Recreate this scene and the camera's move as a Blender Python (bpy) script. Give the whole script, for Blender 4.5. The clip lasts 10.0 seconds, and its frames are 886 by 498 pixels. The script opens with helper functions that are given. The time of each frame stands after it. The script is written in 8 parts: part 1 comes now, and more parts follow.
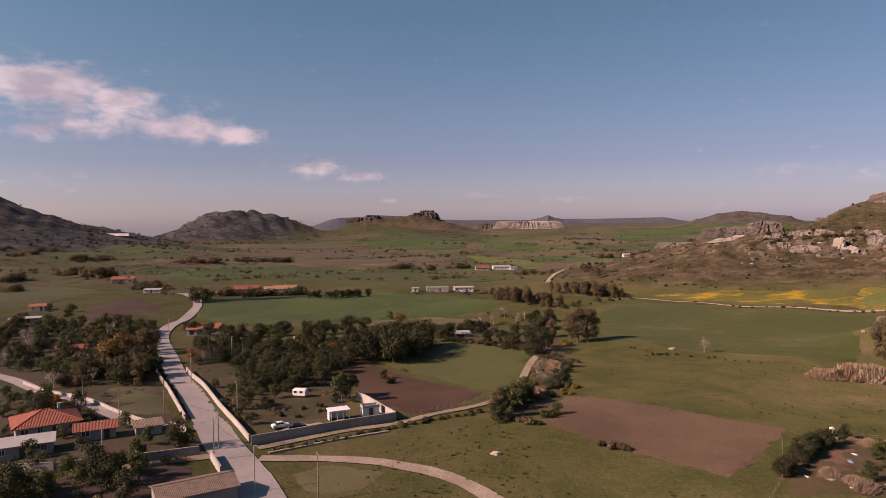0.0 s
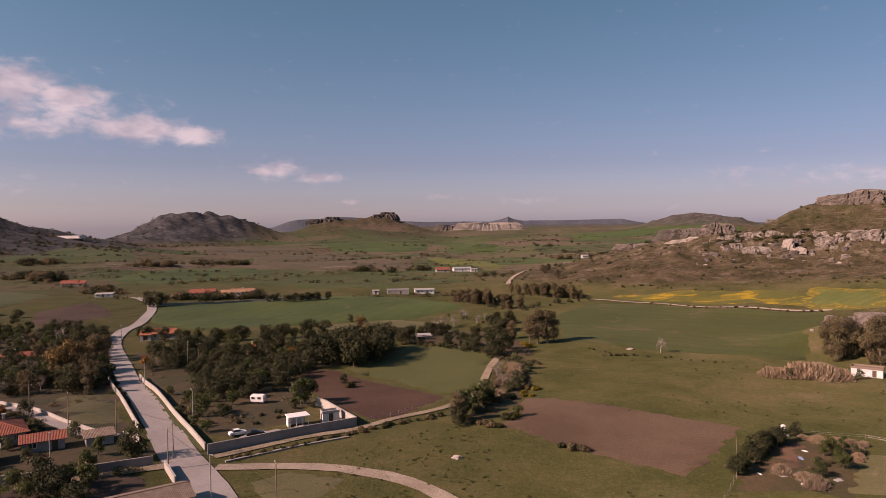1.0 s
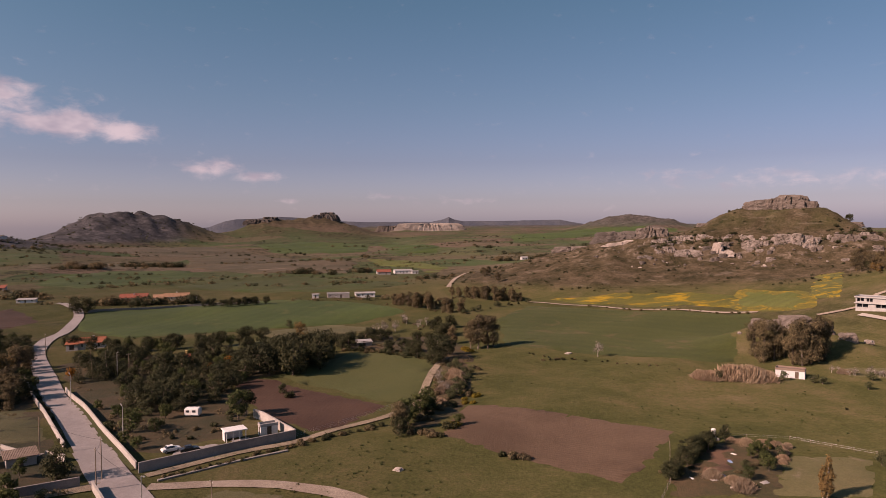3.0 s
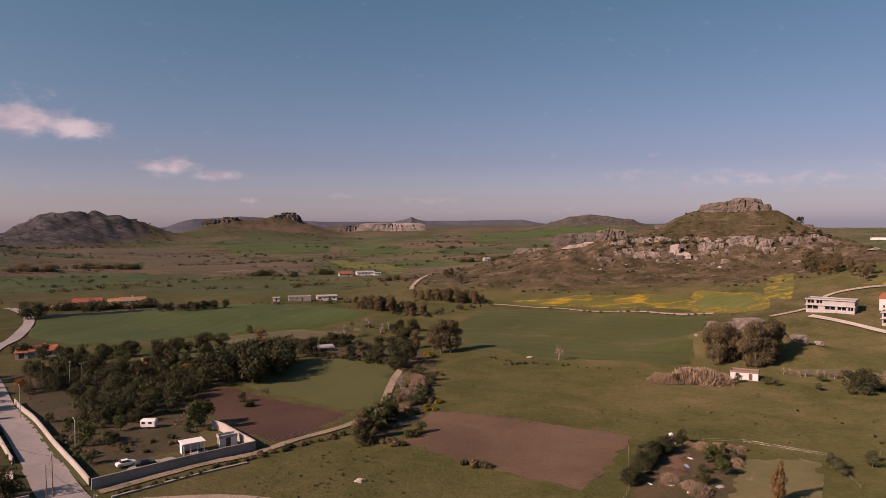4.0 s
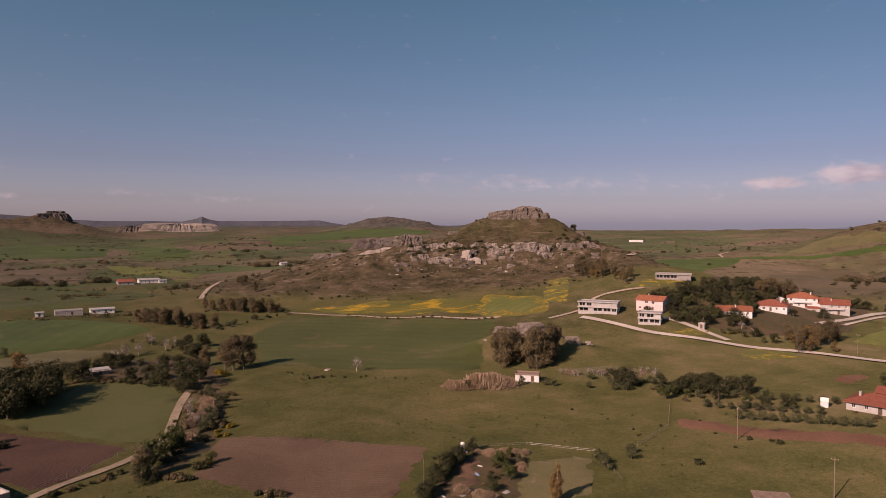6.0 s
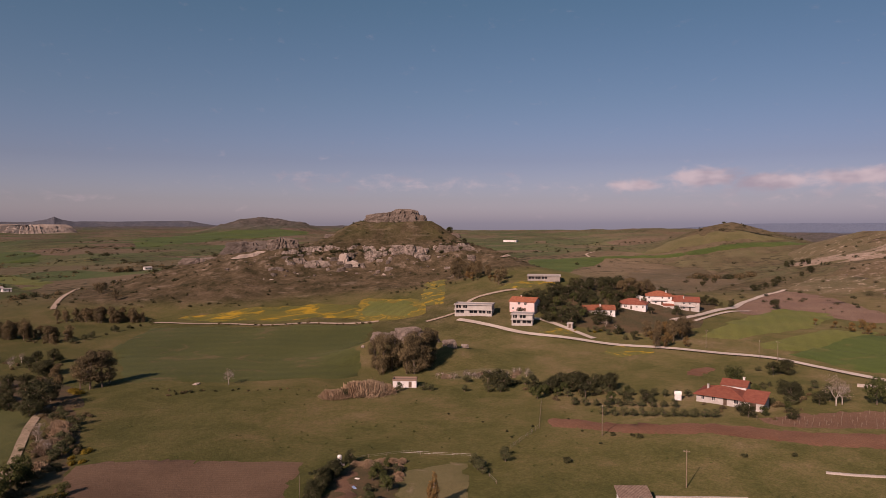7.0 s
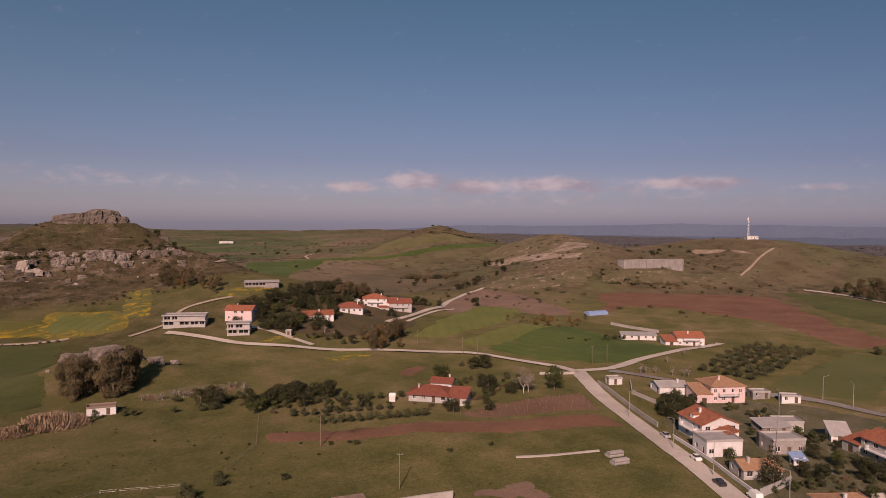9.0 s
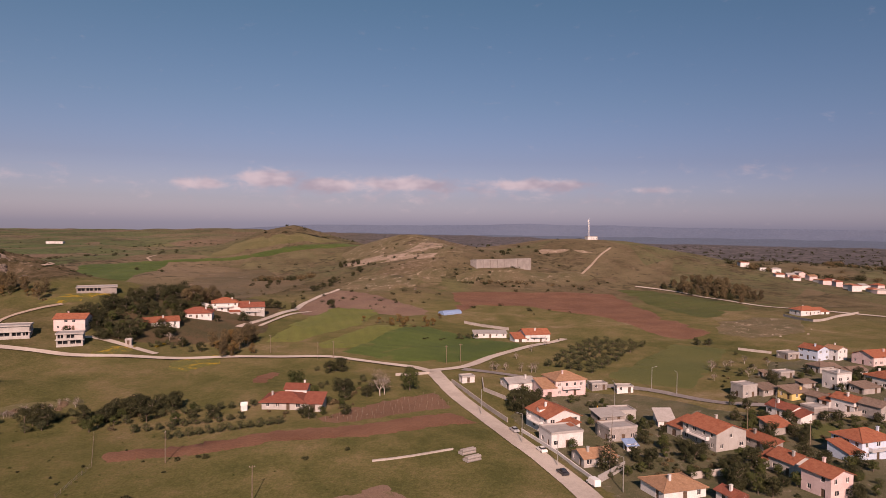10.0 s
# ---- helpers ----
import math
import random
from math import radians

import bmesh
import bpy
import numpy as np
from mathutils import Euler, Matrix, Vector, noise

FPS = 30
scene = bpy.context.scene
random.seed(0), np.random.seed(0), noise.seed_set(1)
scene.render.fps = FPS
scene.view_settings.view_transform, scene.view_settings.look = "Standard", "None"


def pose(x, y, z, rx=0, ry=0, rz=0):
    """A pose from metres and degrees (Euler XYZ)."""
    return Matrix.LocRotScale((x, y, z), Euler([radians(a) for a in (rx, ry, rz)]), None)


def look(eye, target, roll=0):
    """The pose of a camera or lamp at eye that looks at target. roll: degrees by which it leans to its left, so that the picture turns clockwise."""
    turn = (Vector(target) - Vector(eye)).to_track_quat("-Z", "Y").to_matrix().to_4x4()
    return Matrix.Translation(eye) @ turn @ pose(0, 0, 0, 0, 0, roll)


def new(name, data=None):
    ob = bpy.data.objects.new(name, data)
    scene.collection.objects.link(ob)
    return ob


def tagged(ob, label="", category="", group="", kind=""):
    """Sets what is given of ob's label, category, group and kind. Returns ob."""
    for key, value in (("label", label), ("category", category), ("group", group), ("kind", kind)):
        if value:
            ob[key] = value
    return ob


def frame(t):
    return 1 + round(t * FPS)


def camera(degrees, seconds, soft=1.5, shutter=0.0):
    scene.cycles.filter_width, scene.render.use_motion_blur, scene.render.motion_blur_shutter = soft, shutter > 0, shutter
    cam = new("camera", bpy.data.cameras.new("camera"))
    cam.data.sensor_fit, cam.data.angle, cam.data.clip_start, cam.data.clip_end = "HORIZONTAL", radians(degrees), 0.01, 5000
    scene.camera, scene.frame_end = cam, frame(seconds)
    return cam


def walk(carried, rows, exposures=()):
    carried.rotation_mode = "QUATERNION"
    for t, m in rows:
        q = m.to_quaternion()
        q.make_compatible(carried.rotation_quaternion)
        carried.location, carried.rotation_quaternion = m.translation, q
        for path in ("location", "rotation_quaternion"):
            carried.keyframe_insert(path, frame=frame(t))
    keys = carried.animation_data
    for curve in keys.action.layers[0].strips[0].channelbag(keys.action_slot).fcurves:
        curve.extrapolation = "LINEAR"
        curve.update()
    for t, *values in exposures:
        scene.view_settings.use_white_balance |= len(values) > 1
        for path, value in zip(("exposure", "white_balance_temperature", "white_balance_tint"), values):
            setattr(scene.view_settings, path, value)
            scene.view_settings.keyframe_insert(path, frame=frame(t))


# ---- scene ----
cam = camera(66.15, 10.0, soft=0.8)
# seconds, eye, yaw, pitch, roll
ROWS = [
    (0, -0.05, -0.07, 48.54, 0.06, -2.06, -0.58),
    (0.5, -0.02, 0.43, 48.30, -1.73, -1.95, -0.67),
    (1, 0.01, 0.54, 48.90, -3.26, -1.96, -0.64),
    (1.5, -0.02, 0.68, 49.57, -4.78, -1.99, -0.60),
    (2, -0.08, 0.84, 50.08, -6.07, -1.98, -0.56),
    (3.5, 0.11, 1.19, 51.95, -9.65, -2.04, -0.44),
    (4, 0.26, 1.28, 53.12, -11.37, -2.07, -0.44),
    (4.5, 0.35, 1.33, 54.27, -13.20, -2.07, -0.43),
    (5, 0.30, 1.12, 55.27, -17.43, -2.08, -0.29),
    (5.5, 0.58, 1.94, 56.17, -22.90, -2.09, -0.10),
    (7, 1.84, 2.33, 59.67, -38.45, -2.12, -0.10),
    (7.5, 1.98, 2.10, 60.56, -43.86, -2.13, -0.13),
    (8, 2.37, 2.27, 61.35, -49.79, -2.13, 0.06),
    (8.5, 2.88, 2.42, 61.91, -55.75, -2.08, 0.24),
    (9, 3.35, 2.65, 62.73, -61.73, -2.06, 0.42),
    (9.5, 3.15, 2.59, 63.44, -67.74, -2.02, 0.61),
    (10, 2.80, 2.26, 64.20, -73.80, -2.01, 0.68),
]
KELVIN, TINT = 7600, 36
walk(cam, [(t, pose(x, y, z) @ pose(0, 0, 0, 0, 0, yaw) @ pose(0, 0, 0, 90 + pitch) @ pose(0, 0, 0, 0, 0, roll)) for t, x, y, z, yaw, pitch, roll in ROWS],
     exposures=[(t, stops, KELVIN, TINT) for t, stops in ((0.0, 0.70), (2.0, 0.68), (3.5, 0.57), (5.5, 0.43), (7.5, 0.18), (9.0, 0.08), (9.5, 0.09), (10.0, 0.40))])

# ---- sky, clouds and sun ----
SUN_AZ, SUN_EL = 251.0, 31.0  # degrees clockwise from +y; above the horizon
world = bpy.data.worlds.new("World")
scene.world = world
world.use_nodes = True


class Nodes:
    """Short writing for node trees."""

    def __init__(self, tree):
        self.tree = tree
        tree.nodes.clear()

    def add(self, kind, ins=None, **props):
        node = self.tree.nodes.new(kind)
        for key, value in props.items():
            setattr(node, key, value)
        for key, value in (ins or {}).items():
            self.put(node.inputs[key], value)
        return node

    def put(self, socket, value):
        if isinstance(value, bpy.types.NodeSocket):
            self.tree.links.new(value, socket)
        else:
            socket.default_value = value

    def math(self, op, a, b=0.0, clamp=False):
        return self.add("ShaderNodeMath", {0: a, 1: b}, operation=op, use_clamp=clamp).outputs[0]

    def noise(self, vec, scale, detail=4.0, rough=0.55, distort=0.0):
        return self.add("ShaderNodeTexNoise", {"Vector": vec, "Scale": scale, "Detail": detail, "Roughness": rough, "Distortion": distort}).outputs[0]

    def mix(self, fac, a, b, blend="MIX"):
        node = self.add("ShaderNodeMix", {"Factor": fac}, data_type="RGBA", blend_type=blend)
        self.put(node.inputs[6], a if isinstance(a, bpy.types.NodeSocket) else (*a[:3], 1))
        self.put(node.inputs[7], b if isinstance(b, bpy.types.NodeSocket) else (*b[:3], 1))
        return node.outputs[2]

    def ramp(self, fac, stops):
        node = self.add("ShaderNodeValToRGB", {"Fac": fac})
        while len(node.color_ramp.elements) < len(stops):
            node.color_ramp.elements.new(0.5)
        for e, (pos, col) in zip(node.color_ramp.elements, stops):
            e.position, e.color = pos, (*col, 1) if not isinstance(col, float) else (col, col, col, 1)
        return node.outputs[0]

    def step(self, fac, low, high):
        return self.add("ShaderNodeMapRange", {"Value": fac, "From Min": low, "From Max": high}, interpolation_type="SMOOTHSTEP").outputs[0]


n = Nodes(world.node_tree)
sky = n.add("ShaderNodeTexSky", sky_type="NISHITA", sun_disc=False, sun_elevation=radians(SUN_EL), sun_rotation=radians(SUN_AZ),
            altitude=100, air_density=1.0, dust_density=1.2, ozone_density=2.0)
way = n.add("ShaderNodeTexCoord").outputs["Generated"]
parts_of = n.add("ShaderNodeSeparateXYZ", {0: way})
azimuth = n.math("DEGREES", n.math("ARCTAN2", parts_of.outputs[0], parts_of.outputs[1]))
rise = n.math("DEGREES", n.math("ARCSINE", parts_of.outputs[2]))
# the evening haze: mauve near the horizon, greyer blue above
veil = n.ramp(n.math("DIVIDE", rise, 40.0, True), [(0.0, (1.08, 1.13, 1.66)), (0.05, (0.83, 0.87, 1.20)), (0.13, (0.66, 0.72, 0.94)), (0.25, (0.59, 0.77, 0.88)), (0.45, (0.49, 0.82, 0.85)), (1.0, (0.45, 0.81, 0.84))])
air = n.mix(1.0, sky.outputs[0], veil, "MULTIPLY")
side = [n.add("ShaderNodeMapRange", {"Value": azimuth, "From Min": -40.0, "From Max": 100.0, "To Min": low, "To Max": high}).outputs[0] for low, high in ((1.16, 0.79), (1.14, 0.82), (1.08, 0.87))]
air = n.mix(1.0, air, n.add("ShaderNodeCombineXYZ", dict(enumerate(side))).outputs[0], "MULTIPLY")
# clouds: azimuth, rise, half width, half height, weight
CLOUDS = [(-30.5, 10.3, 5.0, 1.5, 1.45), (-25.3, 9.7, 3.0, 1.0, 1.25), (-26, 8.5, 7.0, 1.5, 0.8), (-27, 7.6, 3.6, 0.9, 0.95), (-20.8, 7.7, 3.4, 1.0, 1.45), (-17, 7.3, 2.4, 0.8, 1.25), (-31, 7.0, 3.0, 0.6, 0.75), (-10.5, 4.7, 2.6, 0.65, 1.0), (-6.8, 4.0, 2.2, 0.5, 0.9), (-4.4, 2.1, 1.2, 0.28, 0.65), (4, 2.4, 3.0, 0.3, 0.45), (9, 2.0, 3.5, 0.4, 0.4),
          (27, 4.1, 3.0, 0.35, 0.4), (30, 3.0, 9, 0.6, 0.3), (59.4, 3.6, 2.6, 0.75, 1.55), (54.2, 3.1, 2.2, 0.5, 1.15), (64.2, 3.2, 2.6, 0.7, 1.45), (70.5, 3.4, 4.6, 0.65, 1.4), (81.5, 3.4, 5.2, 0.55, 1.3), (71, 3.0, 15, 0.5, 0.7), (91, 3.0, 2.6, 0.35, 0.85), (70, 2.6, 26, 1.3, 0.42), (36, 3.4, 14, 1.0, 0.4),
          (-34, 3.5, 8, 0.8, 0.35), (98, 4.4, 8, 0.7, 0.3)]
cover = 0.0
for a, e, wide, tall, weight in CLOUDS:
    q = n.math("ADD", n.math("POWER", n.math("DIVIDE", n.math("SUBTRACT", azimuth, float(a)), float(wide)), 2.0),
               n.math("POWER", n.math("DIVIDE", n.math("SUBTRACT", rise, float(e)), float(tall)), 2.0))
    bell = n.math("MULTIPLY", n.math("EXPONENT", n.math("MULTIPLY", q, -1.0)), float(weight))
    cover = bell if isinstance(cover, float) else n.math("MAXIMUM", cover, bell)
flat_way = n.add("ShaderNodeCombineXYZ", {0: n.math("MULTIPLY", azimuth, 0.5), 1: rise, 2: 0.0}).outputs[0]
puff = n.noise(flat_way, 1.15, 7.0, 0.58, 0.3)
cloud = n.step(n.math("ADD", n.math("MULTIPLY", cover, 1.25), n.math("MULTIPLY", n.math("SUBTRACT", puff, 0.5), 2.1)), 0.22, 1.45)
underside = n.noise(flat_way, 0.5, 3.0)
cloud_colour = n.mix(n.step(underside, 0.35, 0.65), (4.4, 4.2, 5.0), (7.6, 7.1, 7.5))
shade = n.mix(n.math("MULTIPLY", cloud, 0.74), air, cloud_colour)
back = n.add("ShaderNodeBackground", {"Color": shade, "Strength": 0.062})
n.tree.links.new(back.outputs[0], n.add("ShaderNodeOutputWorld").inputs[0])

sun = new("sun", bpy.data.lights.new("sun", "SUN"))
sun.data.energy, sun.data.angle, sun.data.color = 4.6, radians(0.6), (1.0, 0.83, 0.70)
towards = Vector((math.sin(radians(SUN_AZ)) * math.cos(radians(SUN_EL)), math.cos(radians(SUN_AZ)) * math.cos(radians(SUN_EL)), math.sin(radians(SUN_EL))))
sun.matrix_world = look(towards * 200, (0, 0, 0))

# ---- materials ----


def surface(name, a, b, c=None, big=0.08, fine=1.5, bump=0.15, rough=0.9, squash=(1, 1, 1), local=False, metal=0.0, patch=0.62, vary=0.0, spec=0.3, rows=None):
    """Colours a and b mingle over large and small patches; c comes up in spots. squash stretches the pattern."""
    m = bpy.data.materials.new(name)
    m.use_nodes = True
    n = Nodes(m.node_tree)
    if local:
        place = n.add("ShaderNodeTexCoord").outputs["Object"]
    else:
        place = n.add("ShaderNodeNewGeometry").outputs["Position"]
    place = n.add("ShaderNodeMapping", {"Vector": place, "Scale": squash}).outputs[0]
    large, small = n.noise(place, big, 5.0, 0.6, 0.4), n.noise(place, fine, 6.0, 0.65)
    both = n.math("ADD", n.math("MULTIPLY", large, 0.62), n.math("MULTIPLY", small, 0.38))
    colour = n.mix(n.step(both, 0.36, 0.64), a, b)
    if c:
        spot = n.noise(place, big * 2.7, 6.0, 0.7, 0.8)
        colour = n.mix(n.step(spot, patch, patch + 0.12), colour, c)
    if rows:  # tractor lines: width in metres, turn in degrees, strength
        lined = n.add("ShaderNodeMapping", {"Vector": place, "Rotation": (0, 0, radians(rows[1]))}).outputs[0]
        band = n.add("ShaderNodeTexWave", {"Vector": lined, "Scale": 0.314 / rows[0], "Distortion": 2.2, "Detail": 3.0, "Detail Scale": 0.6}, wave_type="BANDS", bands_direction="X").outputs[1]
        colour = n.mix(n.math("MULTIPLY", n.noise(place, 0.03, 3.0), rows[2] * 2), colour, n.ramp(band, [(0.0, 0.45), (1.0, 1.0)]), "MULTIPLY")
    grain = n.noise(place, fine * 4.3, 4.0, 0.7)
    colour = n.mix(0.3 if local or bump < 0.2 else 0.8, colour, n.ramp(grain, [(0.32, 0.4), (0.68, 1.12)]), "MULTIPLY") if bump else colour
    if vary:
        chance = n.add("ShaderNodeObjectInfo").outputs["Random"]
        colour = n.mix(1.0, colour, n.ramp(chance, [(0.0, 1.0 - vary), (1.0, 1.0)]), "MULTIPLY")
    relief = n.add("ShaderNodeBump", {"Height": n.math("ADD", small, grain), "Strength": bump, "Distance": 0.3 if not local else 0.04})
    bsdf = n.add("ShaderNodeBsdfPrincipled", {"Base Color": colour, "Roughness": rough, "Diffuse Roughness": 0.6 if bump >= 0.25 and not local else 0.0, "Metallic": metal, "Normal": relief.outputs[0], "Specular IOR Level": spec})
    n.tree.links.new(bsdf.outputs[0], n.add("ShaderNodeOutputMaterial").inputs[0])
    return m


def leafage(name, dark, light, vary=0.35):
    """Leaves whose colour changes from clump to clump and from plant to plant; they let some light through."""
    m = bpy.data.materials.new(name)
    m.use_nodes = True
    n = Nodes(m.node_tree)
    island = n.add("ShaderNodeNewGeometry").outputs["Random Per Island"]
    place = n.add("ShaderNodeTexCoord").outputs["Object"]
    tone = n.math("ADD", n.math("MULTIPLY", island, 0.5), n.math("MULTIPLY", n.noise(place, 0.6, 3.0), 0.5))
    colour = n.mix(n.step(tone, 0.2, 0.8), dark, light)
    chance = n.add("ShaderNodeObjectInfo").outputs["Random"]
    colour = n.mix(1.0, colour, n.ramp(chance, [(0.0, (1 - vary, 1 - vary, 1 - vary)), (0.5, (1.0, 0.98, 0.92)), (1.0, (1.0, 0.93, 0.86))]), "MULTIPLY")
    solid = n.add("ShaderNodeBsdfPrincipled", {"Base Color": colour, "Roughness": 0.75, "Specular IOR Level": 0.15})
    thin = n.add("ShaderNodeBsdfTranslucent", {"Color": colour})
    blend = n.add("ShaderNodeMixShader", {0: 0.22, 1: solid.outputs[0], 2: thin.outputs[0]})
    n.tree.links.new(blend.outputs[0], n.add("ShaderNodeOutputMaterial").inputs[0])
    return m


crop_green = surface("crop_green", (0.040, 0.064, 0.013), (0.062, 0.090, 0.018), (0.088, 0.096, 0.027), 0.02, 0.8, 0.25, patch=0.56, rows=(9.0, 20, 0.2))
crop_dark = surface("crop_dark", (0.045, 0.055, 0.013), (0.066, 0.074, 0.019), (0.102, 0.082, 0.036), 0.018, 0.6, 0.25, patch=0.56, rows=(11.0, -55, 0.2))
crop_light = surface("crop_light", (0.085, 0.099, 0.022), (0.119, 0.124, 0.032), (0.136, 0.115, 0.040), 0.03, 0.7, 0.25, rows=(7.0, 60, 0.2))
meadow = surface("meadow", (0.059, 0.069, 0.019), (0.084, 0.086, 0.027), (0.112, 0.093, 0.045), 0.03, 0.9, 0.3)
dry_grass = surface("dry_grass", (0.084, 0.080, 0.032), (0.124, 0.106, 0.050), (0.160, 0.128, 0.080), 0.05, 1.0, 0.35, patch=0.58)
stony_ground = surface("stony_ground", (0.078, 0.070, 0.032), (0.135, 0.102, 0.060), (0.30, 0.235, 0.18), 0.035, 0.30, 0.8, squash=(1, 1.6, 1), patch=0.55)
flower_patch = surface("flower_patch", (0.080, 0.084, 0.024), (0.100, 0.096, 0.028), (0.272, 0.180, 0.016), 0.05, 0.5, 0.3, patch=0.5)
flower_edge = surface("flower_edge", (0.090, 0.088, 0.022), (0.145, 0.115, 0.020), (0.25, 0.168, 0.016), 0.06, 0.5, 0.3, patch=0.50)
mustard = surface("mustard", (0.068, 0.074, 0.018), (0.128, 0.108, 0.016), (0.320, 0.200, 0.011), 0.016, 0.22, 0.3, squash=(1.0, 1.5, 1), patch=0.5)
soil_red = surface("soil_red", (0.109, 0.052, 0.031), (0.161, 0.083, 0.051), (0.198, 0.118, 0.078), 0.05, 0.9, 0.4, rows=(1.3, 15, 0.22))
soil_umber = surface("soil_umber", (0.064, 0.032, 0.021), (0.094, 0.050, 0.032), (0.124, 0.074, 0.046), 0.05, 0.9, 0.4, rows=(1.3, 15, 0.25))
soil_brown = surface("soil_brown", (0.092, 0.056, 0.034), (0.138, 0.088, 0.056), (0.165, 0.112, 0.070), 0.05, 1.1, 0.5, rows=(1.2, -50, 0.25))
soil_vine = surface("soil_vine", (0.106, 0.059, 0.037), (0.149, 0.086, 0.056), (0.096, 0.082, 0.038), 0.05, 1.1, 0.5)
soil_pale = surface("soil_pale", (0.128, 0.080, 0.060), (0.168, 0.112, 0.080), (0.112, 0.088, 0.048), 0.04, 0.9, 0.35)
rubble = surface("rubble", (0.15, 0.112, 0.075), (0.26, 0.20, 0.155), (0.38, 0.30, 0.25), 0.05, 0.3, 0.8, squash=(1.6, 1, 1), patch=0.52)
terrace = surface("terrace", (0.062, 0.054, 0.027), (0.115, 0.084, 0.050), (0.21, 0.155, 0.115), 0.02, 0.25, 0.5, squash=(0.55, 1.8, 1), patch=0.57)
soil_dark = surface("soil_dark", (0.048, 0.029, 0.022), (0.076, 0.048, 0.035), (0.056, 0.056, 0.024), 0.06, 0.8, 0.4)
yard_ground = surface("yard_ground", (0.056, 0.059, 0.026), (0.104, 0.090, 0.054), (0.19, 0.155, 0.125), 0.09, 0.7, 0.4, patch=0.57)
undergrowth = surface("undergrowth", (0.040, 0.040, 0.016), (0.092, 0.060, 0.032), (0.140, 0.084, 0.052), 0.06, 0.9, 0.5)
concrete = surface("concrete", (0.232, 0.204, 0.198), (0.305, 0.270, 0.262), (0.19, 0.167, 0.158), 0.06, 0.7, 0.12, 0.85)
pale_concrete = surface("pale_concrete", (0.43, 0.365, 0.315), (0.56, 0.485, 0.425), (0.33, 0.28, 0.24), 0.06, 0.7, 0.12, 0.85)
asphalt = surface("asphalt", (0.20, 0.175, 0.165), (0.28, 0.25, 0.235), (0.16, 0.14, 0.13), 0.06, 0.8, 0.12, 0.85)
dirt_pale = surface("dirt_pale", (0.26, 0.20, 0.155), (0.36, 0.29, 0.235), (0.15, 0.135, 0.07), 0.12, 0.9, 0.3, patch=0.66)
dirt = surface("dirt", (0.20, 0.155, 0.11), (0.32, 0.25, 0.18), (0.11, 0.11, 0.045), 0.15, 0.9, 0.35, patch=0.56)
ledge_rock = surface("ledge_rock", (0.17, 0.135, 0.112), (0.36, 0.30, 0.265), (0.060, 0.050, 0.036), 0.20, 0.7, 1.0, squash=(1, 1, 1.6), patch=0.51)
rock_mat = surface("rock", (0.125, 0.098, 0.08), (0.225, 0.182, 0.158), (0.07, 0.057, 0.04), 0.12, 0.6, 0.9, squash=(1, 1, 1.8), patch=0.54)
rock_dark = surface("rock_dark", (0.095, 0.078, 0.066), (0.17, 0.14, 0.125), (0.06, 0.054, 0.036), 0.12, 0.6, 0.9, patch=0.56)
rock_pale = surface("rock_pale", (0.34, 0.275, 0.235), (0.46, 0.39, 0.345), (0.20, 0.16, 0.125), 0.06, 0.5, 0.6)
white_wall = surface("white_wall", (0.58, 0.55, 0.545), (0.71, 0.68, 0.67), (0.40, 0.36, 0.34), 0.25, 1.2, 0.08, 0.85, local=True, vary=0.15, patch=0.66)
cream_wall = surface("cream_wall", (0.372, 0.344, 0.325), (0.453, 0.429, 0.415), (0.292, 0.264, 0.242), 0.3, 1.2, 0.08, 0.85, local=True, vary=0.2)
pink_wall = surface("pink_wall", (0.56, 0.41, 0.40), (0.65, 0.49, 0.48), (0.45, 0.345, 0.335), 0.3, 1.2, 0.08, 0.85, local=True)
yellow_wall = surface("yellow_wall", (0.60, 0.42, 0.16), (0.68, 0.50, 0.22), None, 0.3, 1.2, 0.08, 0.85, local=True)
blue_wall = surface("blue_wall", (0.12, 0.18, 0.36), (0.17, 0.24, 0.44), None, 0.3, 1.2, 0.08, 0.8, local=True)
pale_blue_wall = surface("pale_blue_wall", (0.42, 0.50, 0.62), (0.50, 0.58, 0.70), None, 0.3, 1.2, 0.08, 0.8, local=True)
grey_wall = surface("grey_wall", (0.276, 0.247, 0.231), (0.370, 0.336, 0.319), (0.199, 0.172, 0.154), 0.2, 1.1, 0.15, 0.9, local=True, vary=0.25)
garden_wall_mat = surface("garden_wall", (0.328, 0.290, 0.265), (0.431, 0.387, 0.359), (0.216, 0.180, 0.153), 0.15, 1.0, 0.15, 0.9, vary=0.0)
dark_wall_mat = surface("dark_block_wall", (0.20, 0.175, 0.165), (0.28, 0.25, 0.235), (0.15, 0.13, 0.12), 0.15, 1.0, 0.15, 0.9)
wood = surface("weathered_wood", (0.15, 0.11, 0.08), (0.24, 0.185, 0.14), None, 0.6, 3.0, 0.3, 0.85, local=True)
bark = surface("bark", (0.10, 0.075, 0.055), (0.18, 0.14, 0.11), None, 0.8, 4.0, 0.4, 0.9, local=True)
pale_bark = surface("pale_bark", (0.34, 0.29, 0.26), (0.48, 0.43, 0.39), None, 0.8, 4.0, 0.3, 0.9, local=True)
metal_grey = surface("galvanised_metal", (0.36, 0.35, 0.34), (0.48, 0.47, 0.46), None, 0.5, 3.0, 0.05, 0.45, local=True, metal=0.6)
sheet_roof = surface("sheet_roof", (0.310, 0.285, 0.273), (0.384, 0.360, 0.347), (0.236, 0.186, 0.155), 0.3, 2.0, 0.1, 0.6, local=True)
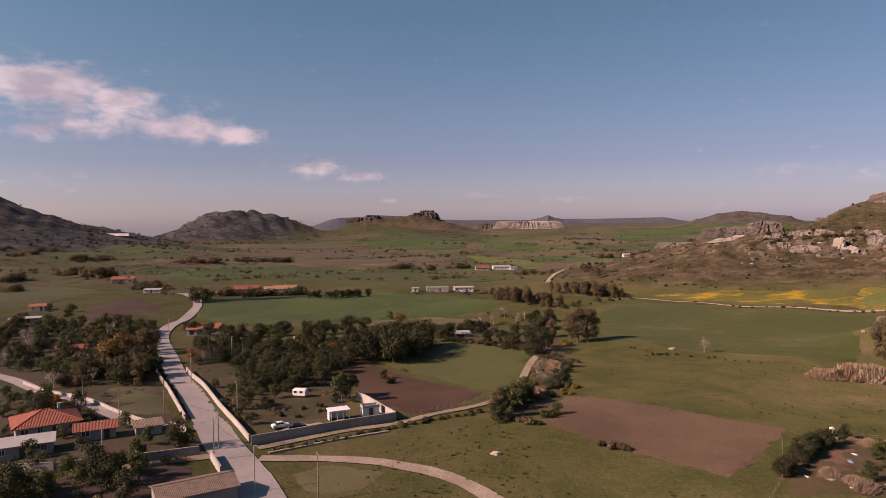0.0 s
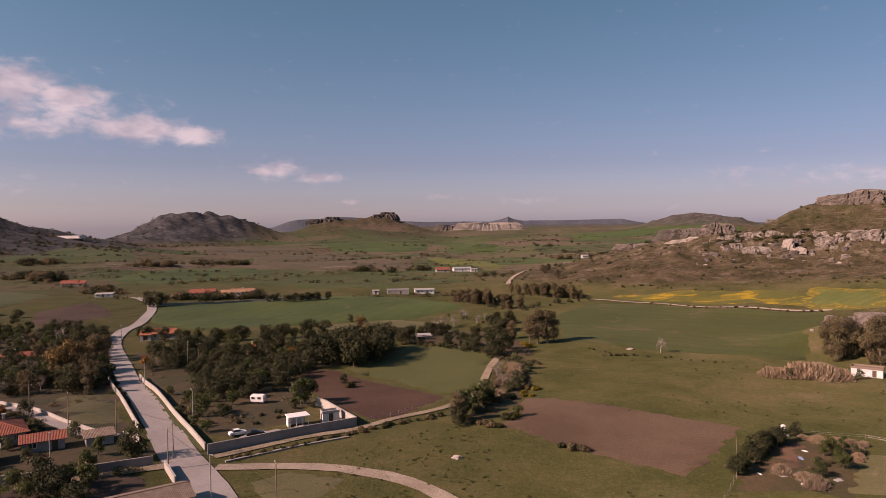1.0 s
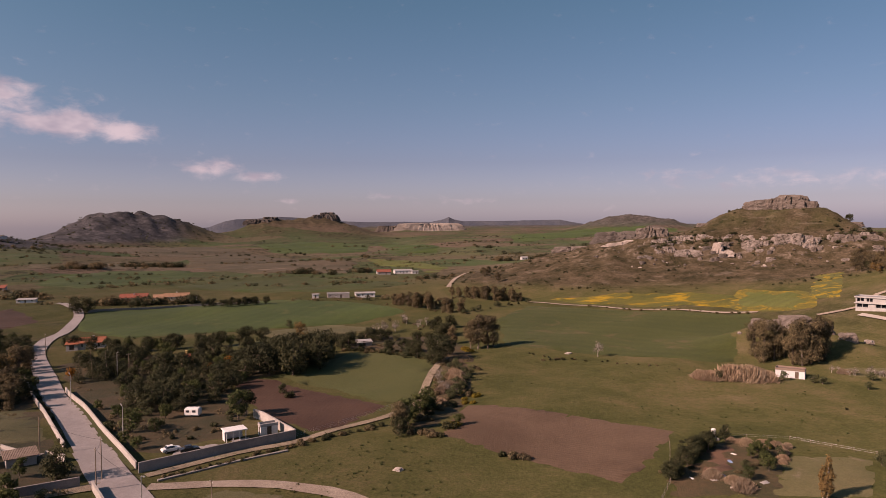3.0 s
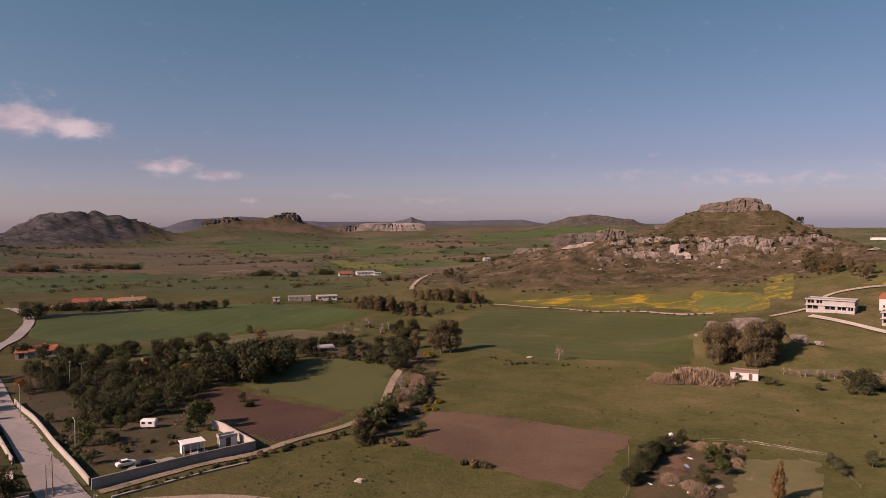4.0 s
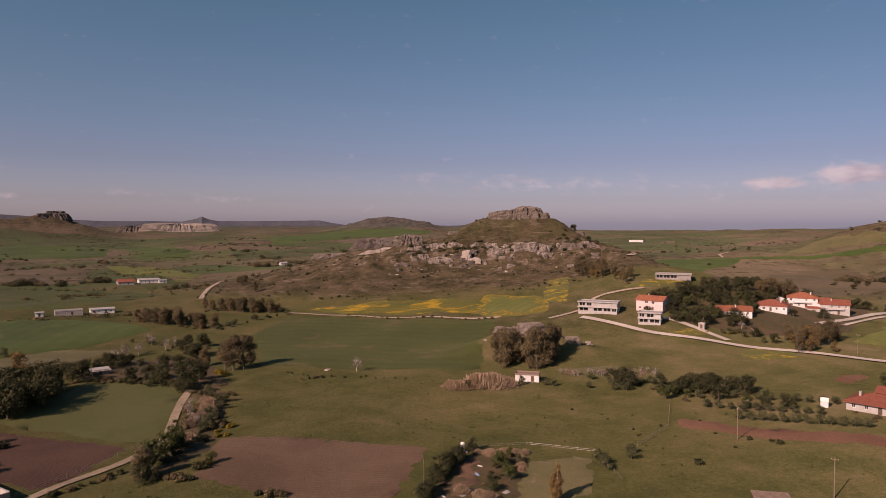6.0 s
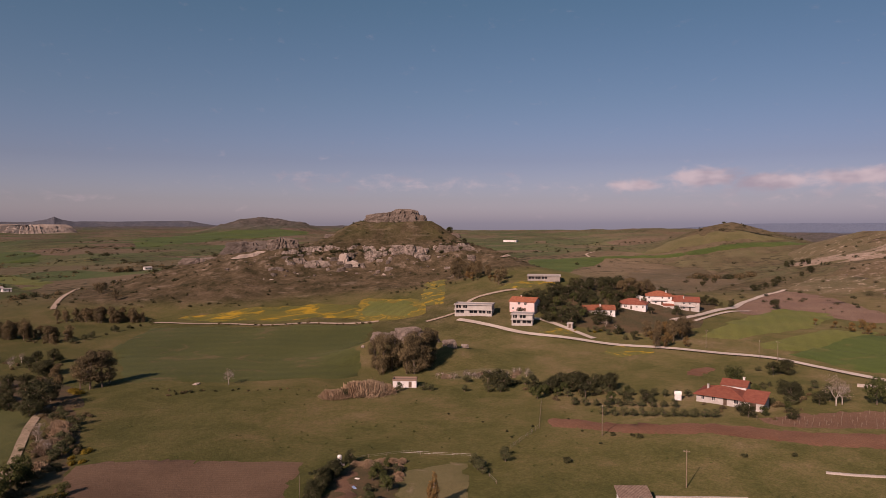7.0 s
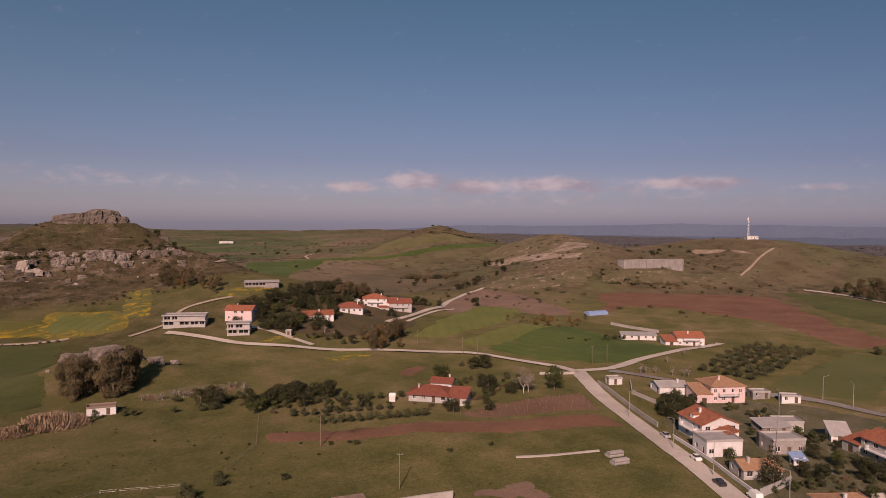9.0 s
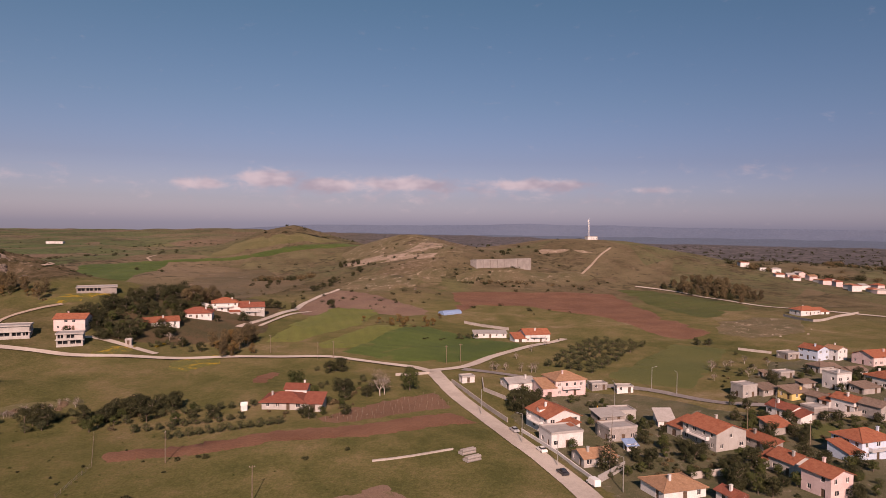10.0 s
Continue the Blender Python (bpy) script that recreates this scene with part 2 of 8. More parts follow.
shutter_mat = surface("brown_shutter", (0.10, 0.065, 0.045), (0.15, 0.10, 0.07), None, 1.0, 4.0, 0.1, 0.6, local=True, vary=0.3)
white_paint = surface("white_paint", (0.70, 0.67, 0.65), (0.80, 0.77, 0.75), None, 0.8, 3.0, 0.04, 0.5, local=True)
rubber = surface("rubber", (0.02, 0.02, 0.02), (0.035, 0.035, 0.035), None, 2.0, 8.0, 0.1, 0.8, local=True)
blue_tarp = surface("blue_tarp", (0.16, 0.24, 0.40), (0.24, 0.34, 0.52), None, 0.8, 3.0, 0.2, 0.5, local=True)


def tiled(name, a, b, worn):
    """Rows of clay tiles running down the slope, with worn and lichened patches."""
    m = bpy.data.materials.new(name)
    m.use_nodes = True
    n = Nodes(m.node_tree)
    place = n.add("ShaderNodeTexCoord").outputs["UV"]
    rows = n.add("ShaderNodeTexWave", {"Vector": place, "Scale": 1.1, "Distortion": 0.3}, wave_type="BANDS", bands_direction="X").outputs[1]
    laps = n.add("ShaderNodeTexWave", {"Vector": place, "Scale": 0.9, "Distortion": 0.2}, wave_type="BANDS", bands_direction="Y", wave_profile="SAW").outputs[1]
    colour = n.mix(n.step(n.noise(place, 0.7, 6.0, 0.7), 0.35, 0.65), a, b)
    colour = n.mix(n.step(n.noise(place, 0.35, 5.0, 0.7, 0.6), 0.55, 0.72), colour, worn)
    colour = n.mix(0.6, colour, n.ramp(n.noise(place, 4.0, 3.0), [(0.3, 0.55), (0.7, 1.0)]), "MULTIPLY")
    chance = n.add("ShaderNodeObjectInfo").outputs["Random"]
    colour = n.mix(1.0, colour, n.ramp(chance, [(0.0, 0.78), (1.0, 1.0)]), "MULTIPLY")
    relief = n.add("ShaderNodeBump", {"Height": n.math("ADD", rows, n.math("MULTIPLY", laps, 0.5)), "Strength": 0.7, "Distance": 0.08})
    bsdf = n.add("ShaderNodeBsdfPrincipled", {"Base Color": colour, "Roughness": 0.85, "Normal": relief.outputs[0], "Specular IOR Level": 0.2})
    n.tree.links.new(bsdf.outputs[0], n.add("ShaderNodeOutputMaterial").inputs[0])
    return m


tile_orange = tiled("orange_tiles", (0.32, 0.105, 0.060), (0.41, 0.155, 0.088), (0.27, 0.155, 0.11))
tile_red = tiled("red_tiles", (0.26, 0.080, 0.055), (0.33, 0.115, 0.075), (0.23, 0.125, 0.09))
tile_tan = tiled("tan_tiles", (0.36, 0.20, 0.12), (0.46, 0.27, 0.17), (0.30, 0.20, 0.14))
tile_old = tiled("old_brown_tiles", (0.20, 0.14, 0.11), (0.29, 0.21, 0.165), (0.18, 0.15, 0.12))


def glassy(name, colour, rough=0.1, spec=0.5):
    m = bpy.data.materials.new(name)
    m.use_nodes = True
    b = m.node_tree.nodes["Principled BSDF"]
    b.inputs["Base Color"].default_value, b.inputs["Roughness"].default_value, b.inputs["Specular IOR Level"].default_value = (*colour, 1), rough, spec
    return m


pane_mat = glassy("window_glass", (0.03, 0.03, 0.035), 0.08, 0.6)
car_white, car_dark, car_silver = glassy("white_car_paint", (0.72, 0.70, 0.68), 0.25), glassy("dark_car_paint", (0.03, 0.03, 0.035), 0.25), glassy("silver_car_paint", (0.35, 0.35, 0.36), 0.3)
digger_yellow = glassy("yellow_machine_paint", (0.55, 0.28, 0.03), 0.45)

dark_leaves = leafage("dark_leaves", (0.026, 0.031, 0.016), (0.066, 0.068, 0.033))
olive_leaves = leafage("olive_leaves", (0.048, 0.056, 0.028), (0.112, 0.118, 0.060))
dull_leaves = leafage("dull_eucalypt_leaves", (0.070, 0.057, 0.031), (0.19, 0.150, 0.088))
green_leaves = leafage("green_leaves", (0.038, 0.050, 0.018), (0.095, 0.110, 0.040))
rust_leaves = leafage("rust_leaves", (0.11, 0.072, 0.03), (0.24, 0.16, 0.066))
orange_leaves = leafage("orange_leaves", (0.18, 0.07, 0.012), (0.34, 0.15, 0.025))
gold_leaves = leafage("golden_broom", (0.13, 0.10, 0.015), (0.26, 0.19, 0.03))
reed_leaves = leafage("dry_reeds", (0.24, 0.175, 0.12), (0.38, 0.29, 0.215))
twig_mat = leafage("bare_twigs", (0.16, 0.13, 0.11), (0.27, 0.23, 0.20))

# ---- the land ----
def smooth(a, b, v):
    s = np.clip((v - a) / (b - a), 0, 1)
    return s * s * (3 - 2 * s)


def ripple(x, y, size, seed=0.0):
    """Soft uneven relief of about plus or minus one, with swells of about the given size."""
    k = 6.28 / size
    return (np.sin(k * (0.83 * x + 0.55 * y) + seed) * np.sin(k * (0.41 * x - 0.92 * y) + 1.7 * seed)
            + 0.6 * np.sin(k * 1.9 * (0.28 * x + 0.96 * y) + 2.3 * seed) * np.sin(k * 2.1 * (0.97 * x - 0.24 * y) + seed)
            + 0.35 * np.sin(k * 4.1 * (0.64 * x - 0.77 * y) + 3.1 * seed)) / 1.4


def mound(x, y, cx, cy, along, across, turn=0.0, sharp=2.0):
    """A rounded hill of height one; turn: degrees from +x to its long axis."""
    c, s = np.cos(np.radians(turn)), np.sin(np.radians(turn))
    u, v = ((x - cx) * c + (y - cy) * s) / along, (-(x - cx) * s + (y - cy) * c) / across
    return np.exp(-(u * u + v * v) ** (sharp / 2))


def crag(x, y):
    """Along and across the rocky hill, from its top; across grows away from the valley."""
    return (x - 336) * 0.827 - (y - 494) * 0.563, (x - 336) * 0.563 + (y - 494) * 0.827


def uncrag(u, v):
    """The place on the plan of a spot along and across the rocky hill."""
    return 336 + 0.827 * u + 0.563 * v, 494 - 0.563 * u + 0.827 * v


def ledge_bend(u):
    return -4 * math.sin(u / 19) - 2.5 * math.sin(u / 7.3 + 1)


def crag_hill(x, y):
    """A long brown shelf that ends in a ledge above a broken slope, with a grassy dome on it."""
    u, v = crag(x, y)
    w = v + 4 * np.sin(u / 19) + 2.5 * np.sin(u / 7.3 + 1)
    shelf = 33 * smooth(-310, -70, u) * (1 - smooth(58, 150, u)) * (1 - smooth(25, 140, v))
    ledge = smooth(-115, -85, u) * (1 - smooth(58, 78, u))
    broken = 0.40 * np.clip((w + 178) / 98, 0, 1) ** 1.25 + 0.48 * smooth(-86, -50, w) + 0.12 * smooth(-51, -47, w)
    front = ledge * broken + (1 - ledge) * smooth(-180, -25, w)
    dome = 20 * smooth(-80, -22, u) * (1 - smooth(30, 68, u)) * smooth(-47, -7, v) * (1 - smooth(20, 75, v))
    return shelf * front + dome


def height(x, y):
    """The lie of the land."""
    x, y = np.asarray(x, float), np.asarray(y, float)
    r = np.hypot(x, y)
    az = np.degrees(np.arctan2(x, y))
    z = 1.5 + 1.2 * ripple(x, y, 190, 1) * smooth(60, 200, r)
    middle = smooth(-15, -5, az) * (1 - smooth(30, 42, az))
    west = (1 - smooth(-15, -7, az)) * (az > -120)
    z = z + (4 + 12 * middle) * smooth(900, 2600, r) + 4 * ripple(x, y, 620, 2) * smooth(450, 1100, r)
    z = z - 42 * west * smooth(1900, 4800, r)
    z = z + 7 * smooth(250, 460, 0.62 * x + 0.785 * y) * smooth(100, 260, x) * (1 - smooth(-120, 120, x - y - 180))
    z = z + crag_hill(x, y)
    z = z + 9 * mound(x, y, 300, 300, 75, 60, 30) + 12 * mound(x, y, 350, 330, 80, 60, 40) + 16 * mound(x, y, 745, 170, 90, 70, 0)
    z = z + 10.5 * mound(x, y, 168, 240, 24, 13, -35)
    # hills round the valley
    z = z + 57 * mound(x, y, 968, 530, 165, 125, -25, 1.45)
    z = z + 30 * mound(x, y, 800, 250, 150, 90, 10) + 43 * mound(x, y, 935, 70, 170, 110, 60)
    z = z + 26 * mound(x, y, 905, 330, 90, 70, 20) + 16 * mound(x, y, 1050, -120, 300, 160, 80)
    z = z + 215 * mound(x, y, -1075, 1240, 335, 230, -30, 1.6) + 16 * mound(x, y, -660, 1330, 160, 110, 10)
    z = z + 82 * mound(x, y, -600, 1930, 145, 260, 0, 2.2) + 30 * mound(x, y, -445, 1950, 85, 160, 0, 2.6) + 10 * ripple(x, y, 130, 3) * mound(x, y, -600, 1930, 190, 220)
    z = z + 58 * mound(x, y, -62, 2190, 130, 150, 0, 1.4) + 48 * mound(x, y, -243, 2130, 130, 150, 0, 1.4)
    z = z + 46 * mound(x, y, 985, 2450, 115, 220, 0, 1.6) + 40 * mound(x, y, 1135, 2390, 120, 200, 0, 2.4)
    # the far plateau, and the plain and the coast beyond it
    z = z + 22 * smooth(2600, 4700, r) * middle + 20 * mound(x, y, 1700, 1050, 420, 200, -50) + 30 * mound(x, y, 2750, 1950, 600, 400, -45)
    coast = smooth(64, 76, az) * (az < 170)
    z = z - 8 * smooth(1100, 1900, r) * coast
    return z


def land_material():
    m = bpy.data.materials.new("land")
    m.use_nodes = True
    n = Nodes(m.node_tree)
    place = n.add("ShaderNodeNewGeometry").outputs["Position"]
    of = lambda name: n.add("ShaderNodeAttribute", attribute_name=name).outputs["Fac"]
    large, mid, small = n.noise(place, 0.012, 5.0, 0.6, 0.5), n.noise(place, 0.07, 6.0, 0.65, 0.3), n.noise(place, 0.7, 6.0, 0.7)
    tone = n.math("ADD", n.math("MULTIPLY", large, 0.4), n.math("ADD", n.math("MULTIPLY", mid, 0.35), n.math("MULTIPLY", small, 0.25)))
    grass = n.ramp(tone, [(0.40, (0.058, 0.063, 0.021)), (0.465, (0.080, 0.081, 0.028)), (0.525, (0.105, 0.097, 0.038)), (0.575, (0.135, 0.111, 0.052)), (0.64, (0.185, 0.143, 0.087))])
    scrub = n.ramp(n.math("ADD", n.math("MULTIPLY", mid, 0.55), n.math("MULTIPLY", small, 0.45)),
                   [(0.38, (0.025, 0.025, 0.012)), (0.45, (0.062, 0.050, 0.027)), (0.52, (0.096, 0.073, 0.044)), (0.59, (0.135, 0.100, 0.066)), (0.67, (0.25, 0.195, 0.155))])
    stony = n.ramp(n.noise(place, 0.16, 7.0, 0.75, 0.6), [(0.5, (0.12, 0.09, 0.055)), (0.60, (0.30, 0.235, 0.19))])
    lines = n.noise(n.add("ShaderNodeMapping", {"Vector": place, "Scale": (0.06, 0.06, 0.5)}).outputs[0], 1.0, 5.0, 0.65)
    scrub = n.mix(n.math("MULTIPLY", n.step(lines, 0.57, 0.66), 0.4), scrub, (0.27, 0.215, 0.175))
    scrub = n.mix(n.math("MULTIPLY", n.step(n.noise(place, 0.11, 6.0, 0.75, 0.8), 0.55, 0.60), 0.8), scrub, (0.040, 0.036, 0.019))
    # drier grass, made paler to carry the sun's backscatter in its colour
    dry = n.ramp(tone, [(0.40, (0.066, 0.072, 0.024)), (0.465, (0.100, 0.096, 0.036)), (0.52, (0.136, 0.118, 0.052)), (0.565, (0.172, 0.136, 0.072)), (0.62, (0.23, 0.180, 0.118))])
    grass = n.mix(of("dry"), grass, dry)
    # far land: a patchwork of pasture, crops and fallow, colours lifted for distance haze
    cells = n.add("ShaderNodeTexVoronoi", {"Vector": n.add("ShaderNodeMapping", {"Vector": n.mix(0.06, place, n.add("ShaderNodeTexNoise", {"Vector": place, "Scale": 0.004}).outputs[1], "LINEAR_LIGHT"), "Scale": (0.0045, 0.0105, 0)}).outputs[0], "Scale": 1.0})
    kind = n.add("ShaderNodeSeparateColor", {0: cells.outputs["Color"]}).outputs[0]
    plots = n.ramp(kind, [(0.0, (0.072, 0.105, 0.042)), (0.26, (0.145, 0.124, 0.074)), (0.45, (0.088, 0.118, 0.050)), (0.6, (0.17, 0.130, 0.088)), (0.78, (0.19, 0.132, 0.098)), (0.9, (0.125, 0.130, 0.060))])
    plots.node.color_ramp.interpolation = "CONSTANT"
    plots = n.mix(of("dry"), plots, n.mix(0.45, plots, (0.23, 0.18, 0.115)))
    plots = n.mix(n.math("MULTIPLY", n.step(tone, 0.42, 0.62), 0.7), plots, (0.108, 0.088, 0.055))
    colour = n.mix(of("far"), grass, plots)
    thicket = n.step(n.math("ADD", n.math("MULTIPLY", n.noise(place, 0.09, 6.0, 0.75, 0.6), 0.7), n.math("MULTIPLY", n.noise(place, 0.008, 4.0, 0.6), 0.3)), 0.52, 0.57)
    colour = n.mix(n.math("MULTIPLY", thicket, n.math("MULTIPLY", of("far"), 0.9)), colour, (0.030, 0.031, 0.016))
    bare = n.step(n.noise(place, 0.021, 6.0, 0.7, 0.9), 0.58, 0.68)
    colour = n.mix(n.math("MULTIPLY", bare, n.math("MULTIPLY", of("far"), 0.75)), colour, (0.15, 0.11, 0.076))
    colour = n.mix(of("scrub"), colour, scrub)
    colour = n.mix(of("stony"), colour, stony)
    # mountain heath cooled to grey-mauve: distance haze painted into its colour
    hazy_heath = n.ramp(n.math("ADD", n.math("MULTIPLY", mid, 0.5), n.math("MULTIPLY", n.noise(place, 0.03, 6.0, 0.7), 0.5)), [(0.36, (0.030, 0.031, 0.030)), (0.47, (0.068, 0.065, 0.069)), (0.55, (0.108, 0.100, 0.106)), (0.66, (0.22, 0.195, 0.19))])
    colour = n.mix(of("hazy_heath"), colour, hazy_heath)
    # sea blue, with reflected sky and haze put into its pale base colour
    colour = n.mix(of("sea"), colour, (0.100, 0.130, 0.188))
    colour = n.mix(0.75, colour, n.ramp(n.noise(place, 1.9, 5.0, 0.75), [(0.34, 0.32), (0.66, 0.86)]), "MULTIPLY")
    relief = n.add("ShaderNodeBump", {"Height": n.math("ADD", small, mid), "Strength": 0.5, "Distance": 0.8})
    bsdf = n.add("ShaderNodeBsdfPrincipled", {"Base Color": colour, "Roughness": 0.95, "Diffuse Roughness": 0.6, "Normal": relief.outputs[0], "Specular IOR Level": 0.1})
    n.tree.links.new(bsdf.outputs[0], n.add("ShaderNodeOutputMaterial").inputs[0])
    return m


def build_ground():
    """One sheet to the horizon, finer towards the middle and over the valley."""
    az = np.radians(np.concatenate([np.arange(-120, -48, 3.0), np.arange(-48, 122, 0.22), np.arange(122, 240, 3.0)]))
    rad = np.concatenate([[0.01, 20], np.geomspace(40, 430, 185), np.arange(432, 660, 1.7), np.geomspace(662, 4950, 170)])
    a, r = np.meshgrid(az, rad)
    x, y = r * np.sin(a), r * np.cos(a)
    z = height(x, y)
    u, v = crag(x, y)
    rough = crag_hill(x, y)
    z = z + 0.7 * ripple(x, y, 23, 4) * smooth(2, 12, rough) + 0.5 * ripple(x, y, 9, 5) * smooth(6, 20, rough) + 4 * ripple(x, y, 90, 7) * smooth(30, 60, z) * smooth(1000, 1400, r)
    rows, cols = a.shape
    k = np.arange(rows * cols).reshape(rows, cols)
    right = np.roll(k, -1, axis=1)
    quads = np.stack([k[:-1], k[1:], right[1:], right[:-1]], -1).reshape(-1, 4)
    mesh = bpy.data.meshes.new("ground")
    mesh.from_pydata(np.stack([x, y, z], -1).reshape(-1, 3).tolist(), [], quads[:, ::-1].tolist())
    deg = np.degrees(a)
    east = smooth(60, 72, deg) * (deg < 170)
    slopes = np.clip((z - 8) / 22, 0, 1) * smooth(500, 700, r)
    hill_top = smooth(34, 42, rough)
    scrub = np.maximum(smooth(1.5, 7, rough) * (1 - hill_top * (0.22 + 0.28 * ripple(x, y, 40, 2))), 0.75 * slopes * (0.5 + 0.5 * ripple(x, y, 330, 6)))
    scrub = np.maximum(scrub, 0.9 * smooth(14, 40, z - 24) * smooth(900, 1300, r))
    scrub = np.maximum(scrub, 0.85 * smooth(40, 90, -x - 60 + 0 * y) * (1 - smooth(330, 420, y)) * smooth(0.1, 0.5, ripple(x, y, 60, 3)))
    scrub = np.maximum(scrub, 0.9 * smooth(1150, 1700, r) * east)
    scrub = np.maximum(scrub, (0.42 + 0.4 * ripple(x, y, 85, 4)) * smooth(520, 640, r) * smooth(52, 58, deg) * (deg < 170))
    scrub = np.maximum(scrub, 0.6 * mound(x, y, 225, 305, 80, 42, -45, 3) * (0.7 + 0.3 * ripple(x, y, 24, 3)))
    stony = 0.75 * smooth(0.0, 0.5, ripple(x, y, 27, 8)) * smooth(13, 19, rough) * (1 - smooth(30, 34, rough)) * (v < -30)
    stony = np.maximum(stony, 0.9 * mound(x, y, 790, 250, 95, 50, 15, 3) * smooth(-0.4, 0.3, ripple(x, y, 30, 2)) + 0.7 * mound(x, y, 640, 240, 80, 32, -15, 3))
    brown = mound(x, y, 235, 500, 150, 75, 120, 3) * smooth(-0.6, 0.3, ripple(x, y, 120, 9))
    brown = np.maximum(brown, 0.9 * mound(x, y, 560, 330, 150, 60, -30, 3))
    scrub = np.maximum(scrub, brown)
    # where the haze-tinted heath lies: mountains, far tops and the coast plain
    hazy_heath = np.maximum(smooth(9, 24, z) * smooth(900, 1150, r) * (1 - smooth(-14, -11, deg)), smooth(30, 50, z) * smooth(2700, 3200, r))
    hazy_heath = np.maximum(hazy_heath, 0.6 * smooth(30, 55, z) * smooth(1900, 2200, r) * smooth(14, 18, deg))
    hazy_heath = np.maximum(hazy_heath, smooth(1150, 1500, r) * smooth(58, 72, deg) * (deg < 170))
    far = smooth(480, 800, r)
    sea = smooth(2900, 3000, r + 120 * ripple(x, y, 900, 3) - 1500 * (1 - smooth(74, 92, deg))) * smooth(63, 66, deg) * (deg < 170)
    # east pastures: drier grass, and the sun's stronger return painted into the colour
    dry = smooth(75, 150, x + 0.25 * y) * smooth(44, 58, deg) * (deg < 150) * (0.75 + 0.25 * ripple(x, y, 75, 5))
    dry = np.maximum(dry, 0.55 * smooth(215, 275, r) * smooth(31, 37, deg) * (deg < 150) * (1 - smooth(500, 600, r)))
    for name, values in (("scrub", scrub), ("stony", np.clip(stony, 0, 1)), ("far", far), ("hazy_heath", hazy_heath), ("sea", sea), ("dry", dry)):
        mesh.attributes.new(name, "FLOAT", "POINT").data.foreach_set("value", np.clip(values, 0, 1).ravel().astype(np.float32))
    mesh.polygons.foreach_set("use_smooth", np.ones(len(mesh.polygons), bool))
    mesh.materials.append(land_material())
    mesh.update()
    return tagged(new("ground", mesh), "rolling land of grass, scrub and far fields", "ground", kind="structure")


build_ground()


def far_ridge(name, label, start, end, away, foot, tops, seed, material):
    """Land beyond the water: a long low ridge with an uneven top; tops: degrees and height."""
    bm = bmesh.new()
    before = None
    count = int((end - start) / 0.25)
    for i in range(count + 1):
        a = start + (end - start) * i / count
        top = float(np.interp(a, [p[0] for p in tops], [p[1] for p in tops]))
        top += 3.0 * noise.noise((a * 0.5, seed, 0)) + 1.2 * noise.noise((a * 2.3, seed, 4))
        s, c = math.sin(radians(a)), math.cos(radians(a))
        row = [bm.verts.new((s * r, c * r, z)) for r, z in ((away - 260, foot), (away - 120, foot + (top - foot) * 0.55), (away - 20, top), (away, foot))]
        if before:
            for k in range(3):
                bm.faces.new((before[k], before[k + 1], row[k + 1], row[k]))
        before = row
    bmesh.ops.recalc_face_normals(bm, faces=bm.faces[:])
    mesh = bpy.data.meshes.new(name)
    bm.to_mesh(mesh)
    bm.free()
    mesh.materials.append(material)
    return tagged(new(name, mesh), label, "backdrop", kind="structure")


# the blue of distance haze is put into this land's base colour
hazed_blue_land = surface("far_hazed_blue_land", (0.098, 0.128, 0.195), (0.112, 0.142, 0.208), None, 0.002, 0.02, 0.1)
# haze of distance painted into the ridges as a grey-blue tint
hazed_ridge = surface("far_hazed_ridge", (0.060, 0.068, 0.092), (0.090, 0.094, 0.112), None, 0.006, 0.03, 0.2)
far_ridge("backdrop", "mountains across the bay with blue haze in their colour", 56, 122, 4900, -30, [(56, 20), (63, 58), (72, 60), (77, 68), (81, 82), (84, 72), (88, 76), (92, 66), (122, 60)], 1, hazed_blue_land)
far_ridge("backdrop", "far horizon ridges with grey-blue haze in their colour", -13, 30, 4700, -40, [(-13, 30), (-12, 44), (-10.8, 48), (-9.6, 86), (-8.7, 101), (-7, 103), (-5.3, 116), (-3.4, 108), (-1, 86), (2, 76), (7.3, 75), (8.3, 92), (8.75, 108), (9.2, 90), (10, 77), (14, 78), (18, 82), (20, 52), (30, 5)], 9, hazed_ridge)


def ground_z(x, y):
    return float(height(x, y))


def lift(x, y):
    return 0.05 + 0.0007 * math.hypot(x, y)


def drape(bm, step):
    """Cuts a flat outline into cells of the given step and lays it on the land."""
    for axis in (0, 1):
        lo, hi = min(v.co[axis] for v in bm.verts), max(v.co[axis] for v in bm.verts)
        at = lo + step
        while at < hi:
            no = (1, 0, 0) if axis == 0 else (0, 1, 0)
            bmesh.ops.bisect_plane(bm, geom=bm.verts[:] + bm.edges[:] + bm.faces[:], plane_co=(at if axis == 0 else 0, at if axis else 0, 0), plane_no=no)
            at += step
    for v in bm.verts:
        v.co.z = float(height(v.co.x, v.co.y)) + lift(v.co.x, v.co.y)


def uneven(points, step, amount, closed=True):
    """An outline with its sides cut up and shaken a little."""
    out = []
    last = len(points) if closed else len(points) - 1
    for i in range(last):
        a, b = Vector(points[i]), Vector(points[(i + 1) % len(points)])
        count = max(1, int((b - a).length / step))
        for j in range(count):
            p = a.lerp(b, j / count)
            w = noise.noise_vector((p.x * 0.11, p.y * 0.11, 3.0))
            p = p + Vector((w.x, w.y)) * amount + Vector((random.uniform(-1, 1), random.uniform(-1, 1))) * amount * 0.2
            out.append(p)
    if not closed:
        out.append(Vector(points[-1]))
    return out


